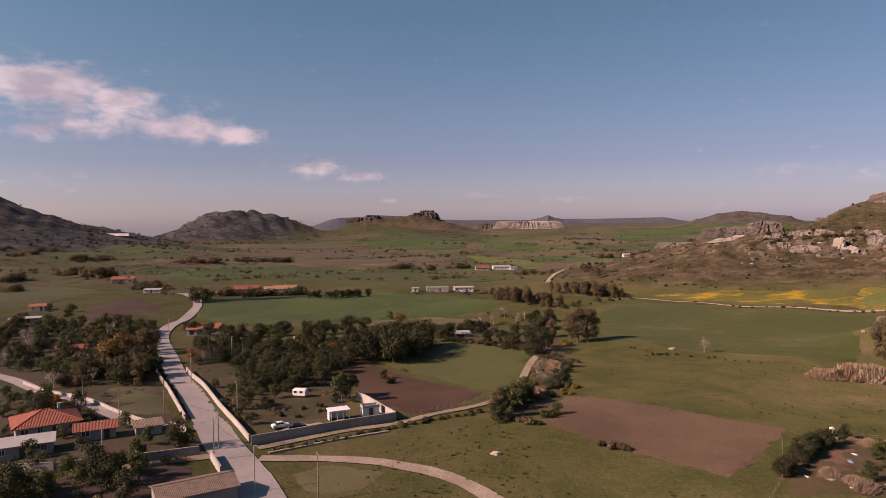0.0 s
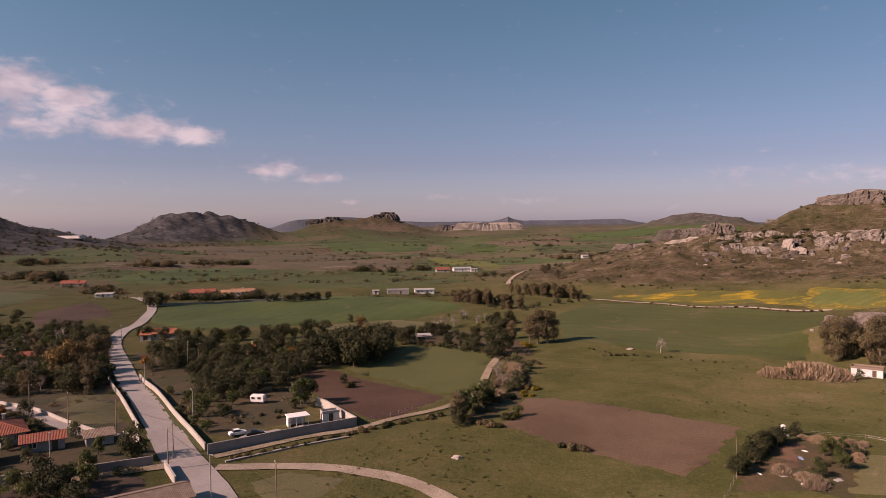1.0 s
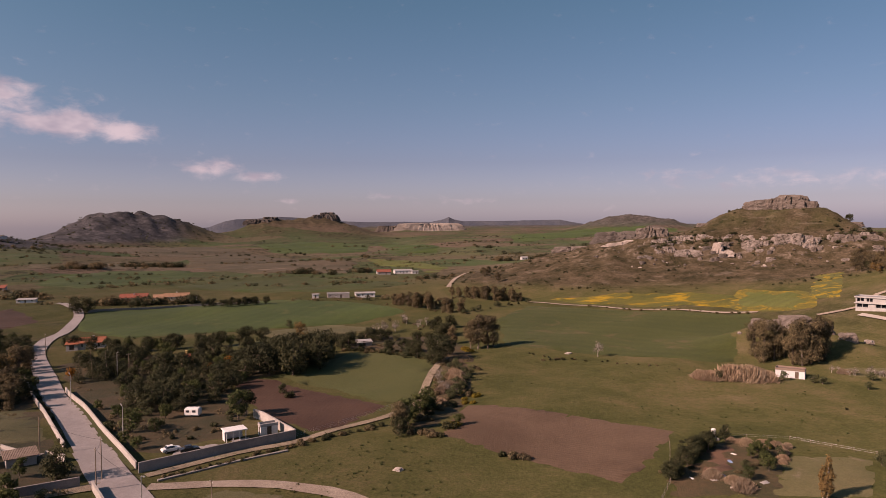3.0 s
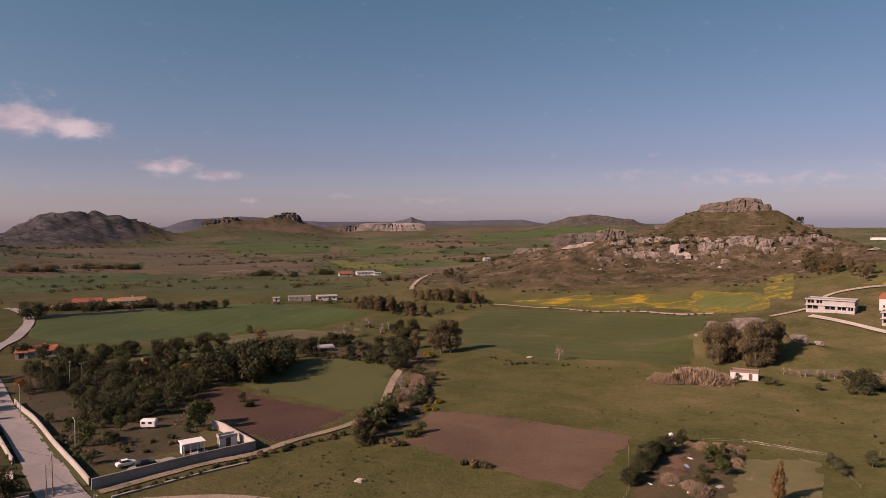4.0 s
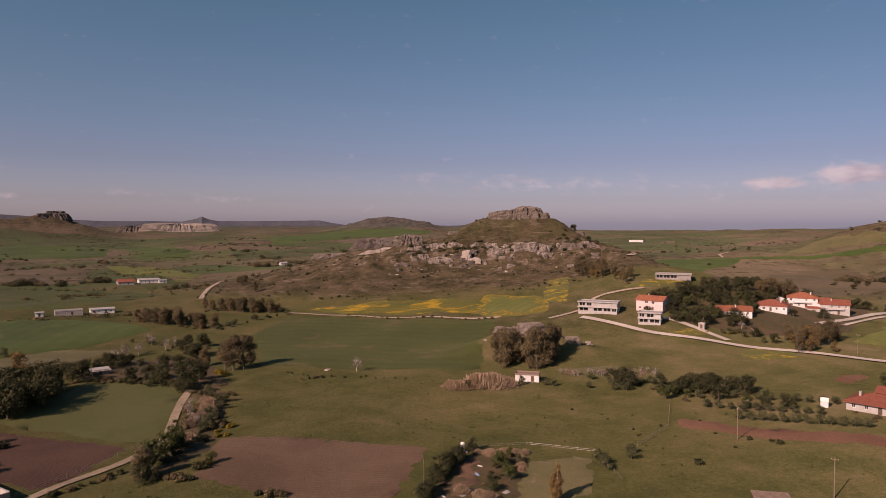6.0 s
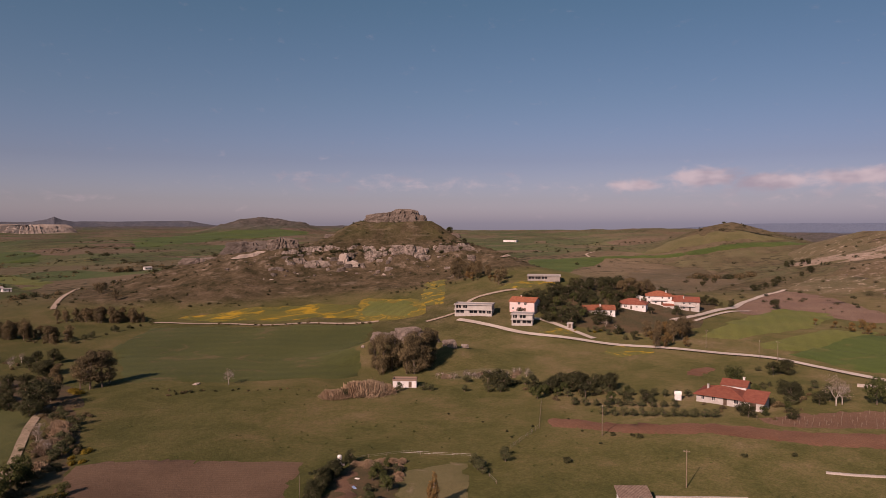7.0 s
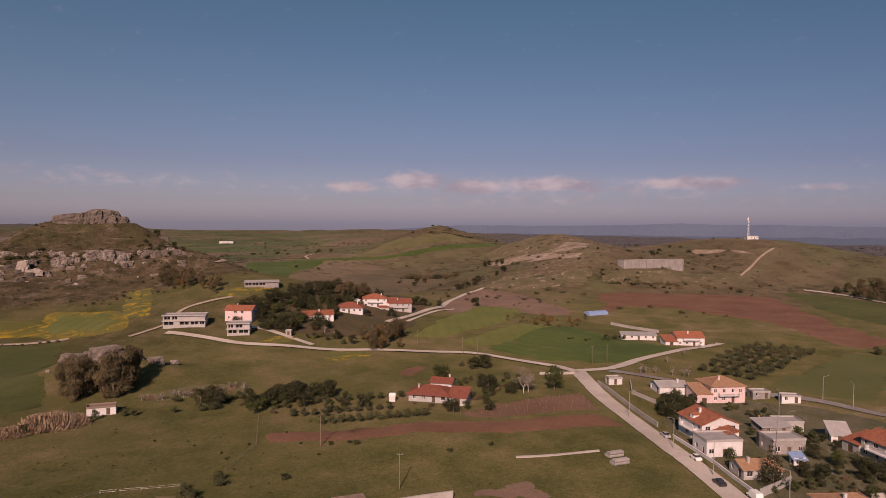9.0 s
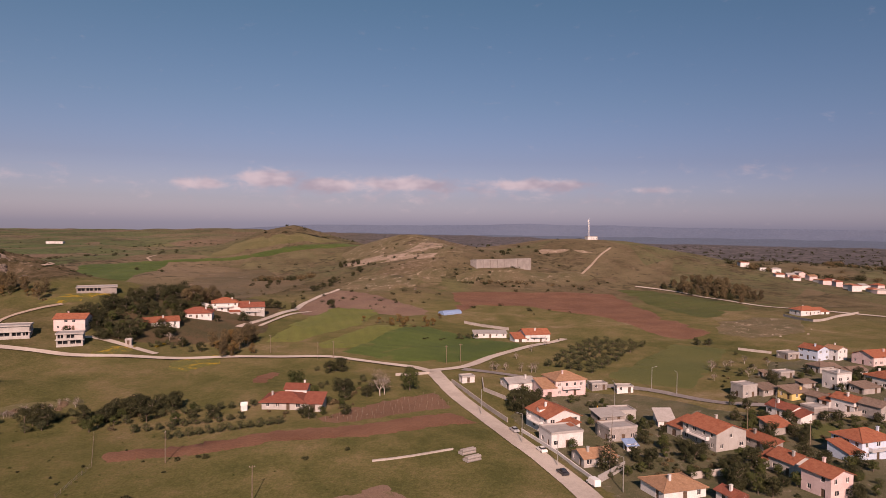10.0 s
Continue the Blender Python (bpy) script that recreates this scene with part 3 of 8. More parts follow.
def mesh_of(name, bm, material, smooth_faces=False):
    mesh = bpy.data.meshes.new(name)
    bm.normal_update()
    bm.to_mesh(mesh)
    bm.free()
    for one in material if isinstance(material, (list, tuple)) else [material]:
        mesh.materials.append(one)
    if smooth_faces:
        mesh.polygons.foreach_set("use_smooth", np.ones(len(mesh.polygons), bool))
    return mesh


def field(points, material, label, over=0.0):
    far = max(1.0, math.hypot(*points[0]) / 200)
    bm = bmesh.new()
    bm.faces.new([bm.verts.new((p.x, p.y, 0)) for p in uneven(points, 4 * far, 1.2 * far)])
    bmesh.ops.triangulate(bm, faces=bm.faces[:])
    drape(bm, 6 * far)
    for v in bm.verts:
        v.co.z += over
        if v.is_boundary:
            v.co.z = ground_z(v.co.x, v.co.y) - 0.08
    bm.normal_update()
    if sum(f.normal.z for f in bm.faces) < 0:
        bmesh.ops.reverse_faces(bm, faces=bm.faces[:])
    return tagged(new("field", mesh_of("field", bm, material, True)), label, "field", kind="structure")


def road(name, points, width, material, label, extra=0.06, end=0.0):
    """A strip that follows a smooth line over the land."""
    line = [Vector(p) for p in points]
    fine = []
    for i in range(len(line) - 1):
        p0, p1, p2, p3 = line[max(i - 1, 0)], line[i], line[i + 1], line[min(i + 2, len(line) - 1)]
        count = max(2, int((p2 - p1).length / 4))
        for j in range(count):
            s = j / count
            fine.append(0.5 * ((2 * p1) + (p2 - p0) * s + (2 * p0 - 5 * p1 + 4 * p2 - p3) * s * s + (3 * p1 - p0 - 3 * p2 + p3) * s ** 3))
    fine.append(line[-1])
    bm = bmesh.new()
    before = None
    for i, p in enumerate(fine):
        d = (fine[min(i + 1, len(fine) - 1)] - fine[max(i - 1, 0)]).normalized()
        side = Vector((d.y, -d.x))
        row = []
        for k in (-1, -0.5, 0, 0.5, 1):
            q = p + side * k * (width + ((end or width) - width) * i / len(fine)) / 2 * (1 + ((0.04 if material in (concrete, pale_concrete, asphalt) else 0.12) * random.uniform(-1, 1) if abs(k) == 1 else 0))
            row.append(bm.verts.new((q.x, q.y, float(height(q.x, q.y)) + lift(q.x, q.y) + extra)))
        if before:
            for k in range(4):
                bm.faces.new((before[k], before[k + 1], row[k + 1], row[k]))
        before = row
    bm.normal_update()
    if sum(f.normal.z for f in bm.faces) < 0:
        bmesh.ops.reverse_faces(bm, faces=bm.faces[:])
    return tagged(new(name, mesh_of(name, bm, material, True)), label, "road" if name == "road" else "track", kind="structure")

# ---- fields, roads and tracks ----
field([(223, 43), (249, 41), (268, 23), (266, -4), (253, -23), (256, -48), (252, -80), (176, -56), (157, 4), (183, 19)], yard_ground, "worn yards and garden ground between village houses", -0.04)
field([(265, -29), (287, -34), (357, -60), (407, -130), (264, -84), (273, -55)], yard_ground, "worn ground between the upper village houses", -0.04)
field([(60, 122), (78, 140), (87, 143), (94, 135), (77, 110), (56, 115)], undergrowth, "rough ground of the garden plot", -0.04)
# next two: undergrowth, with the trees' shade put into its dark colour
field([(-240, 332), (-187, 326), (-142, 321), (-121, 275), (-64, 163), (-50, 145), (-53, 138), (-75, 129), (-94, 128)], undergrowth, "rough ground under the garden trees, shade coloured in", -0.04)
field([(-107, 269), (-86, 280), (-59, 266), (-35, 286), (-19, 235), (-28, 230), (-35, 220), (-23, 184), (-26, 167), (-43, 151), (-57, 172), (-84, 222)], undergrowth, "rough ground of the tree gardens, tree shade coloured in", -0.04)
field([(-4, 279), (17, 313), (44, 303), (49, 262), (41, 214), (29, 174), (15, 160), (11, 161), (21, 189), (31, 221), (33, 245), (19, 268)], undergrowth, "dark rough ground along the creek", -0.04)
field([(-133, 361), (-148, 418), (-131, 441), (-59, 482), (16, 437), (37, 387), (4, 355), (-41, 333), (-98, 320)], crop_green, "flat field of young green crop")
field([(-60, 269), (-37, 302), (-11, 279), (-33, 265)], meadow, "lit strip of pale green meadow between trees", 0.1)
field([(-26, 233), (5, 269), (32, 249), (31, 230), (20, 196), (12, 192), (-5, 213)], meadow, "green meadow beside the farm track")
field([(-36, 220), (-27, 231), (12, 191), (2, 175), (-7, 165), (-23, 184)], soil_umber, "dark red ploughed plot below the trees")
field([(21, 158), (33, 187), (55, 170), (78, 152), (64, 134), (51, 121), (37, 138)], soil_brown, "large brown ploughed field")
field([(129, 429), (178, 412), (211, 398), (228, 368), (204, 332), (175, 364), (144, 394)], mustard, "field streaked with yellow flowers")
field([(238, 384), (252, 340), (231, 305), (217, 299), (198, 330), (206, 346)], flower_edge, "bright yellow flowers bordering the green square", 0.1)
field([(237, 377), (247, 340), (230, 312), (219, 306), (205, 331), (211, 347)], crop_light, "green square inside a border of flowers", 0.6)
field([(79, 351), (111, 398), (203, 314), (179, 286), (135, 220), (95, 242), (63, 264)], crop_dark, "wide dark green crop field")
field([(-118, 556), (-75, 665), (-25, 653), (18, 639), (29, 543), (-20, 516), (-65, 531)], crop_green, "green crop field beyond the farm road")
field([(-272, 633), (-256, 843), (-166, 782), (-148, 669), (-213, 587)], crop_green, "long green crop field by the far road")
field([(-345, 489), (-344, 568), (-256, 507), (-245, 448), (-272, 414), (-284, 402)], meadow, "sunlit pale green pasture")
field([(-214, 403), (-203, 454), (-163, 394), (-163, 338), (-183, 339)], soil_umber, "dark red ploughed field beside the lane")
field([(-522, 865), (-520, 1033), (-437, 1084), (-368, 973), (-432, 873)], crop_green, "pale green strip under the hills", 0.1)
field([(21, 298), (29, 309), (40, 294), (35, 268), (23, 272)], soil_brown, "small brown walled plot")
field([(145, 136), (152, 141), (181, 103), (221, 61), (211, 50), (185, 78)], soil_red, "long strip of red ploughed soil", 0.1)
field([(193, 101), (214, 97), (245, 75), (227, 62), (195, 92)], soil_vine, "young vineyard on dark red soil")
field([(595, 165), (630, 88), (660, 29), (505, -13), (437, -40), (404, -13), (477, 21), (523, 78), (520, 122), (453, 124)], soil_red, "broad red ploughed field on the slope")
field([(440, 240), (516, 261), (569, 269), (556, 237), (523, 193), (468, 144), (436, 143), (445, 168), (461, 197), (463, 216), (393, 207)], soil_pale, "fallow field of pale brown soil")
field([(357, 376), (656, 641), (753, 565), (901, 464), (1057, 400), (949, 404), (808, 500), (724, 568), (545, 473)], crop_green, "bright green field on the slope of the far hill")
field([(308, 185), (460, 221), (474, 184), (383, 163), (316, 170)], crop_light, "sunlit light green field")
field([(311, 163), (376, 157), (416, 140), (347, 132), (308, 147)], crop_light, "light green field behind the road")
field([(307, 143), (410, 136), (370, 87), (355, 56), (297, 80), (298, 110)], crop_green, "green field between the roads")
field([(293, 16), (388, -15), (384, -43), (284, -19), (283, 4)], meadow, "green field beyond the olive grove")
field([(707, 25), (703, -7), (593, -88), (499, -35), (578, -6)], crop_dark, "dark green field beside the wood")
field([(91, 132), (110, 130), (95, 110), (91, 108), (75, 112)], dry_grass, "dull green garden plot with a fence")
field([(138, 70), (147, 67), (157, 60), (147, 50)], soil_pale, "yard of trodden earth")
field([(-100, 195), (-89, 203), (-65, 163), (-80, 166)], dry_grass, "rough dry plot beside the road")
field([(242, -45), (253, -64), (234, -60), (219, -47)], meadow, "overgrown garden plot with yellow flowers", 0.1)
field([(304, 297), (323, 295), (326, 283), (301, 283)], mustard, "patch of yellow flowers by the hamlet")
field([(850, 391), (927, 386), (1076, 367), (757, 200), (738, 182), (705, 202), (724, 267), (704, 300)], stony_ground, "bare pale stony slope")
field([(575, 267), (657, 280), (644, 238), (611, 204), (565, 226)], stony_ground, "rough heap of pale rubble ground")
field([(658, 222), (672, 210), (666, 190), (631, 181), (616, 192), (630, 210)], stony_ground, "old quarry face of pale earth")
field([(347, 284), (675, 484), (749, 448), (630, 328), (506, 302), (362, 268)], terrace, "bare brown terraces on the slope")
field([(764, 556), (840, 529), (918, 464), (1012, 431), (942, 476), (880, 572)], dry_grass, "dry hill pasture above the green field")
field([(240, 192), (257, 197), (271, 187), (258, 177), (241, 182)], flower_patch, "yellow flowers in the rough meadow", 0.1)
field([(235, 230), (252, 233), (260, 221), (244, 214), (233, 221)], flower_patch, "yellow flowers beside the hamlet lane", 0.1)
field([(277, 302), (300, 306), (312, 297), (294, 287)], flower_patch, "yellow flowers under the hill wood", 0.1)
field([(233, 316), (287, 382), (302, 375), (248, 312)], flower_patch, "yellow flowers at the foot of the hill", 0.1)
field([(-42, 151), (-42, 156), (-32, 161), (-22, 165), (-20, 160), (-31, 156)], concrete, "pale concrete strip inside the yard wall", 0.1)
field([(76, 136), (83, 141), (86, 139), (79, 129), (69, 117), (64, 118)], soil_vine, "reddish garden soil between the bushes", 0.1)
field([(481, 1933), (790, 2333), (1027, 2183), (1117, 2148), (849, 1803), (716, 1907), (481, 1544), (361, 1425)], crop_green, "green valley floor beyond the rocky hill")
field([(194, 689), (238, 744), (203, 592), (183, 589)], crop_green, "small green plot on the brown slope")
field([(-393, 908), (-393, 944), (-354, 895), (-338, 836), (-358, 844)], stony_ground, "pale quarry ground below the hills")
field([(-302, 891), (-307, 984), (-289, 971), (-264, 869), (-283, 850)], stony_ground, "bare pale ground before the tall trees")
field([(-281, 674), (-286, 772), (-261, 830), (-178, 818), (-156, 668), (-206, 640), (-229, 606)], crop_green, "dark green crop field below the quarry trees", 0.1)
field([(-135, 558), (-138, 683), (-90, 705), (-36, 669), (23, 619), (59, 574), (19, 520), (-16, 517), (-54, 517), (-97, 546)], crop_dark, "deep green crop field behind the farm sheds", 0.1)
field([(-208, 1631), (-106, 1713), (61, 1652), (42, 1281), (-66, 1216), (-148, 1328)], crop_green, "far green field under the knolls", 0.1)
field([(76, 1678), (189, 1468), (161, 1174), (85, 1206)], crop_green, "far green field beside the farm lane", 0.1)
field([(28, 975), (88, 919), (118, 765), (90, 701), (85, 761), (33, 892)], crop_light, "light green field beside the barns", 0.1)
field([(-229, 1053), (-160, 1251), (18, 895), (2, 714), (-97, 755), (-188, 862)], terrace, "brown terraced slope with dry stone lines", 0.1)
field([(-479, 1421), (-377, 1739), (-165, 1290), (-238, 1057), (-346, 1195)], terrace, "brown terraced pasture below the mountains", 0.1)
field([(-41, 329), (-22, 340), (-5, 353), (18, 339), (-4, 306), (-29, 300)], dry_grass, "dry strip of rough pasture between the gardens", 0.1)
field([(-485, 845), (-527, 1064), (-491, 1275), (-354, 918), (-422, 866)], meadow, "pale green pasture under the mountain", 0.1)
field([(230, 146), (246, 151), (256, 151), (257, 147), (236, 141)], soil_red, "patch of bare red earth on the bank", 0.1)
field([(158, 202), (166, 210), (184, 203), (193, 186), (187, 180), (173, 191)], dry_grass, "strip of pale dead weeds along the ditch", 0.1)
field([(861, 134), (885, 126), (877, 87), (860, 50), (849, 52), (868, 94), (858, 124)], rubble, "pale earth cut below the mast hill", 0.2)
field([(655, 182), (681, 159), (778, 84), (770, 46), (746, 56), (660, 126), (638, 172)], stony_ground, "rough pasture strewn with pale stones", 0.1)
field([(763, 289), (812, 281), (838, 245), (746, 217), (745, 251)], rubble, "bare pale rubble on the mound", 0.2)
field([(768, 357), (792, 322), (717, 206), (699, 201), (711, 269), (710, 317)], rubble, "long bank of pale rubble", 0.2)
field([(574, 266), (620, 280), (650, 252), (632, 209), (594, 206), (569, 242)], stony_ground, "grey stony patch above the fallow field", 0.1)
field([(494, -49), (530, -75), (534, -109), (455, -94), (422, -59), (438, -42)], stony_ground, "stony pasture beside the suburb", 0.1)
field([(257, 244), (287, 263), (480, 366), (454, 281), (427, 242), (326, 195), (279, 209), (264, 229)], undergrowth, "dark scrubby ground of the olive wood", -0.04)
field([(-31, 129), (-21, 133), (-11, 127), (-15, 119), (-24, 116)], dry_grass, "worn dry patch inside the curve of the track")
field([(-74, 127), (-60, 136), (-52, 134), (-43, 120), (-51, 113), (-70, 113)], soil_dark, "dark bare garden plot")
road("road", [(-29, 109), (-37, 126), (-48, 145), (-56, 160)], 8.5, concrete, "pale concrete village road with a widened junction", end=7.5)
road("road", [(-54, 156), (-65, 177), (-87, 218), (-107, 259), (-122, 291), (-130, 320), (-135, 351), (-142, 386), (-157, 429), (-187, 479)], 7.0, concrete, "pale concrete lane between garden walls", end=4.6)
road("verge", [(-43, 147), (-59, 174), (-81, 215)], 2.2, meadow, "narrow grass verge beside the road wall")
road("track", [(-38, 137), (-26, 136), (-17, 134), (-8, 130), (0, 125), (6, 118), (9, 113)], 3.6, dirt_pale, "pale dirt track curving through the grass")
road("track", [(-40, 143), (-24, 154), (-12, 159), (-3, 168), (8, 177), (14, 184), (20, 193), (25, 212), (28, 224), (33, 240), (37, 250)], 2.4, dirt, "rutted farm track along the yard wall")
road("lane", [(-159, 230), (-120, 197), (-93, 175), (-77, 162), (-66, 157)], 4.0, concrete, "narrow concrete lane between gardens")
road("lane", [(-72, 128), (-62, 132), (-53, 136), (-46, 139)], 3.2, dirt, "dirt lane between garden walls")
road("road", [(77, 506), (102, 601), (137, 677), (179, 708)], 3.5, dirt_pale, "pale farm road winding past the fields")
road("lane", [(116, 423), (140, 384), (180, 340), (205, 315)], 3.0, dirt_pale, "pale lane along the field edge")
road("road", [(229, 276), (234, 253), (240, 222), (267, 180), (290, 147), (292, 125), (288, 101), (279, 87)], 3.8, pale_concrete, "pale country road to the hamlet", 0.3)
road("road", [(281, 87), (249, 70), (222, 52), (202, 39), (184, 26), (168, 16), (154, 9)], 6.0, pale_concrete, "pale village road running past houses")
road("road", [(282, 88), (291, 76), (319, 69), (342, 57), (384, 42)], 4.5, pale_concrete, "pale lane to the farmhouse")
road("lane", [(256, 208), (257, 221), (260, 246), (254, 254)], 3.6, pale_concrete, "narrow pale lane into the hamlet")
road("road", [(286, 75), (283, 54), (277, 24), (275, -2), (266, -24), (266, -50), (257, -77)], 5.0, asphalt, "grey village street")
road("lane", [(328, 213), (406, 226), (483, 251), (572, 266)], 4.0, pale_concrete, "pale lane climbing behind the hamlet")
road("lane", [(340, 207), (379, 215), (443, 224)], 2.5, pale_concrete, "pale lane behind the field")
road("lane", [(770, 64), (828, 53), (874, 38)], 3.0, dirt_pale, "pale hill track to the mast")
road("road", [(724, 6), (705, -23), (630, -67), (588, -112), (561, -169)], 5.0, pale_concrete, "pale road along the wood")
road("lane", [(218, 289), (240, 287), (256, 297), (272, 295), (286, 290)], 2.5, dirt_pale, "pale track round the foot of the rocky hill", 0.2)
road("lane", [(719, 592), (745, 618), (771, 624)], 3.0, dirt_pale, "pale winding track on the far slope")
road("lane", [(358, 379), (407, 421), (657, 686)], 3.4, dirt_pale, "pale bare track on the slope")
road("lane", [(162, 723), (189, 709)], 6, dirt_pale, "bare quarry ground beside the green field")

# ---- helpers for things ----


def part(name, bm, material, parent, label="", smooth_faces=False):
    mesh = bm if isinstance(bm, bpy.types.Mesh) else mesh_of(name, bm, material, smooth_faces)
    ob = new(name, mesh)
    ob.parent = parent
    return tagged(ob, label)


def ground_at(x, y):
    return float(height(x, y))


def thing(name, label, category, group="", m=None):
    ob = new(name)
    ob.empty_display_size = 0.3
    if m is not None:
        ob.matrix_world = m
    return tagged(ob, label, category, group)


def box(bm, x0, x1, y0, y1, z0, z1, bevel=0.0):
    made = bmesh.ops.create_cube(bm, size=1.0, matrix=Matrix.LocRotScale(((x0 + x1) / 2, (y0 + y1) / 2, (z0 + z1) / 2), None, (x1 - x0, y1 - y0, z1 - z0)))
    if bevel:
        edges = {e for v in made["verts"] for e in v.link_edges}
        bmesh.ops.bevel(bm, geom=list(edges), offset=bevel, segments=1, affect="EDGES")
    return bm


def rod(bm, a, b, r0, r1, sides=6):
    """A tapered round bar from a to b."""
    a, b = Vector(a), Vector(b)
    q = (b - a).to_track_quat("Z", "Y").to_matrix().to_4x4()
    bmesh.ops.create_cone(bm, cap_ends=True, segments=sides, radius1=r0, radius2=r1, depth=(b - a).length,
                          matrix=Matrix.Translation((a + b) / 2) @ q)
    return bm


# ---- plants ----


def leaf_mesh(name, material, blobs, count, leaf, seed, droop=0.0, hollow=0.55):
    """Many small leaf sprays in clumps; blobs: rows of centre and half sizes."""
    rng = np.random.default_rng(seed)
    blobs = np.array(blobs, float)
    weight = blobs[:, 3] * blobs[:, 4] * blobs[:, 5]
    pick = rng.choice(len(blobs), count, p=weight / weight.sum())
    way = rng.normal(size=(count, 3))
    way /= np.linalg.norm(way, axis=1, keepdims=True)
    reach = hollow + (1 - hollow) * rng.random(count) ** 0.6
    at = blobs[pick, :3] + way * reach[:, None] * blobs[pick, 3:]
    at += rng.normal(size=(count, 3)) * leaf * 0.5
    n = way + rng.normal(size=(count, 3)) * 0.28
    n[:, 2] += 0.25
    n /= np.linalg.norm(n, axis=1, keepdims=True)
    t = np.cross(n, rng.normal(size=(count, 3)))
    t /= np.linalg.norm(t, axis=1, keepdims=True)
    b = np.cross(n, t)
    t[:, 2] -= droop
    size = leaf * rng.uniform(0.55, 1.35, (count, 1))
    corners = np.stack([at - t * size, at - b * size * 0.6 + n * size * 0.15, at + t * size, at + b * size * 0.6 + n * size * 0.1], 1)
    mesh = bpy.data.meshes.new(name)
    mesh.from_pydata(corners.reshape(-1, 3).tolist(), [], np.arange(4 * count).reshape(-1, 4).tolist())
    mesh.materials.append(material)
    return mesh


def trunk_mesh(tall, thick, blobs, seed, material):
    """A leaning tapered trunk whose limbs grow out of its sides towards the clumps."""
    rng = random.Random(seed)
    bm = bmesh.new()
    rings, sides = [], 7
    lean = Vector((rng.uniform(-0.07, 0.07), rng.uniform(-0.07, 0.07), 1))
    for z, r in ((-0.3, 1.25), (0.25, 1.0), (0.2 * tall, 0.85), (0.36 * tall, 0.72), (0.46 * tall, 0.62), (0.56 * tall, 0.45), (0.8 * tall, 0.12)):
        rings.append([bm.verts.new(lean * z + Vector((math.cos(6.283 * i / sides), math.sin(6.283 * i / sides), 0)) * thick * r) for i in range(sides)])
    faces = []
    for k, (r0, r1) in enumerate(zip(rings, rings[1:])):
        for i in range(sides):
            f = bm.faces.new((r0[i], r0[(i + 1) % sides], r1[(i + 1) % sides], r1[i]))
            if k in (3, 4):
                faces.append(f)
    bm.faces.new(rings[-1])
    bm.normal_update()
    for row in blobs[:7]:
        tip = Vector(row[:3])
        face = max(faces, key=lambda f: f.normal.dot((tip - f.calc_center_median()).normalized()), default=None)
        if face is None:
            break
        faces.remove(face)
        for reach, shrink in ((0.5, 0.62), (1.0, 0.35)):
            face = bmesh.ops.extrude_discrete_faces(bm, faces=[face])["faces"][0]
            centre = face.calc_center_median()
            move = (tip - centre) * (0.5 if reach < 1 else 0.9)
            for v in face.verts:
                v.co = centre + (v.co - centre) * shrink + move
    return mesh_of("trunk", bm, material, True)


def blobs_round(rng, tall, wide, count, low=0.35):
    """Clump centres for a broad uneven crown."""
    rows = []
    for i in range(count):
        a = 6.283 * (i + rng.random()) / count
        up = rng.uniform(low, 0.86)
        out = wide * 0.5 * rng.uniform(0.25, 0.72) * (1.15 - abs(up - 0.55))
        s = wide * rng.uniform(0.17, 0.27)
        rows.append((out * math.cos(a), out * math.sin(a), up * tall, s, s, s * rng.uniform(0.65, 0.95)))
    rows.append((0, 0, tall * 0.84, wide * 0.2, wide * 0.2, tall * 0.15))
    return rows


PLANTS = {}  # kind: prototype things, one for each variant, and whether each still waits for its first place


def plant_kind(kind, name, label, category, variants):
    PLANTS[kind] = []
    for trunk, crown in variants:
        ob = thing(name, label, category)
        if trunk:
            part("trunk", trunk, None, ob)
        part("crown", crown, None, ob)
        PLANTS[kind].append([ob, True])


def plant(kind, x, y, size=1.0, label="", group="", sink=0.0, stretch=1.0):
    slot = random.choice(PLANTS[kind])
    m = Matrix.LocRotScale((x, y, ground_at(x, y) - sink), Euler((random.uniform(-0.04, 0.04), random.uniform(-0.04, 0.04), random.uniform(0, 6.283))), (size, size, size * stretch))
    if slot[1]:
        slot[1], ob = False, slot[0]
        ob.matrix_world = m
    else:
        ob = slot[0].copy()
        scene.collection.objects.link(ob)
        ob.matrix_world = m
        for child in slot[0].children:
            twin = child.copy()
            scene.collection.objects.link(twin)
            twin.parent = ob
    return tagged(ob, label, "", group)


def drop_unused_plants():
    for slots in PLANTS.values():
        for ob, waiting in slots:
            if waiting:
                for child in list(ob.children):
                    bpy.data.objects.remove(child)
                bpy.data.objects.remove(ob)


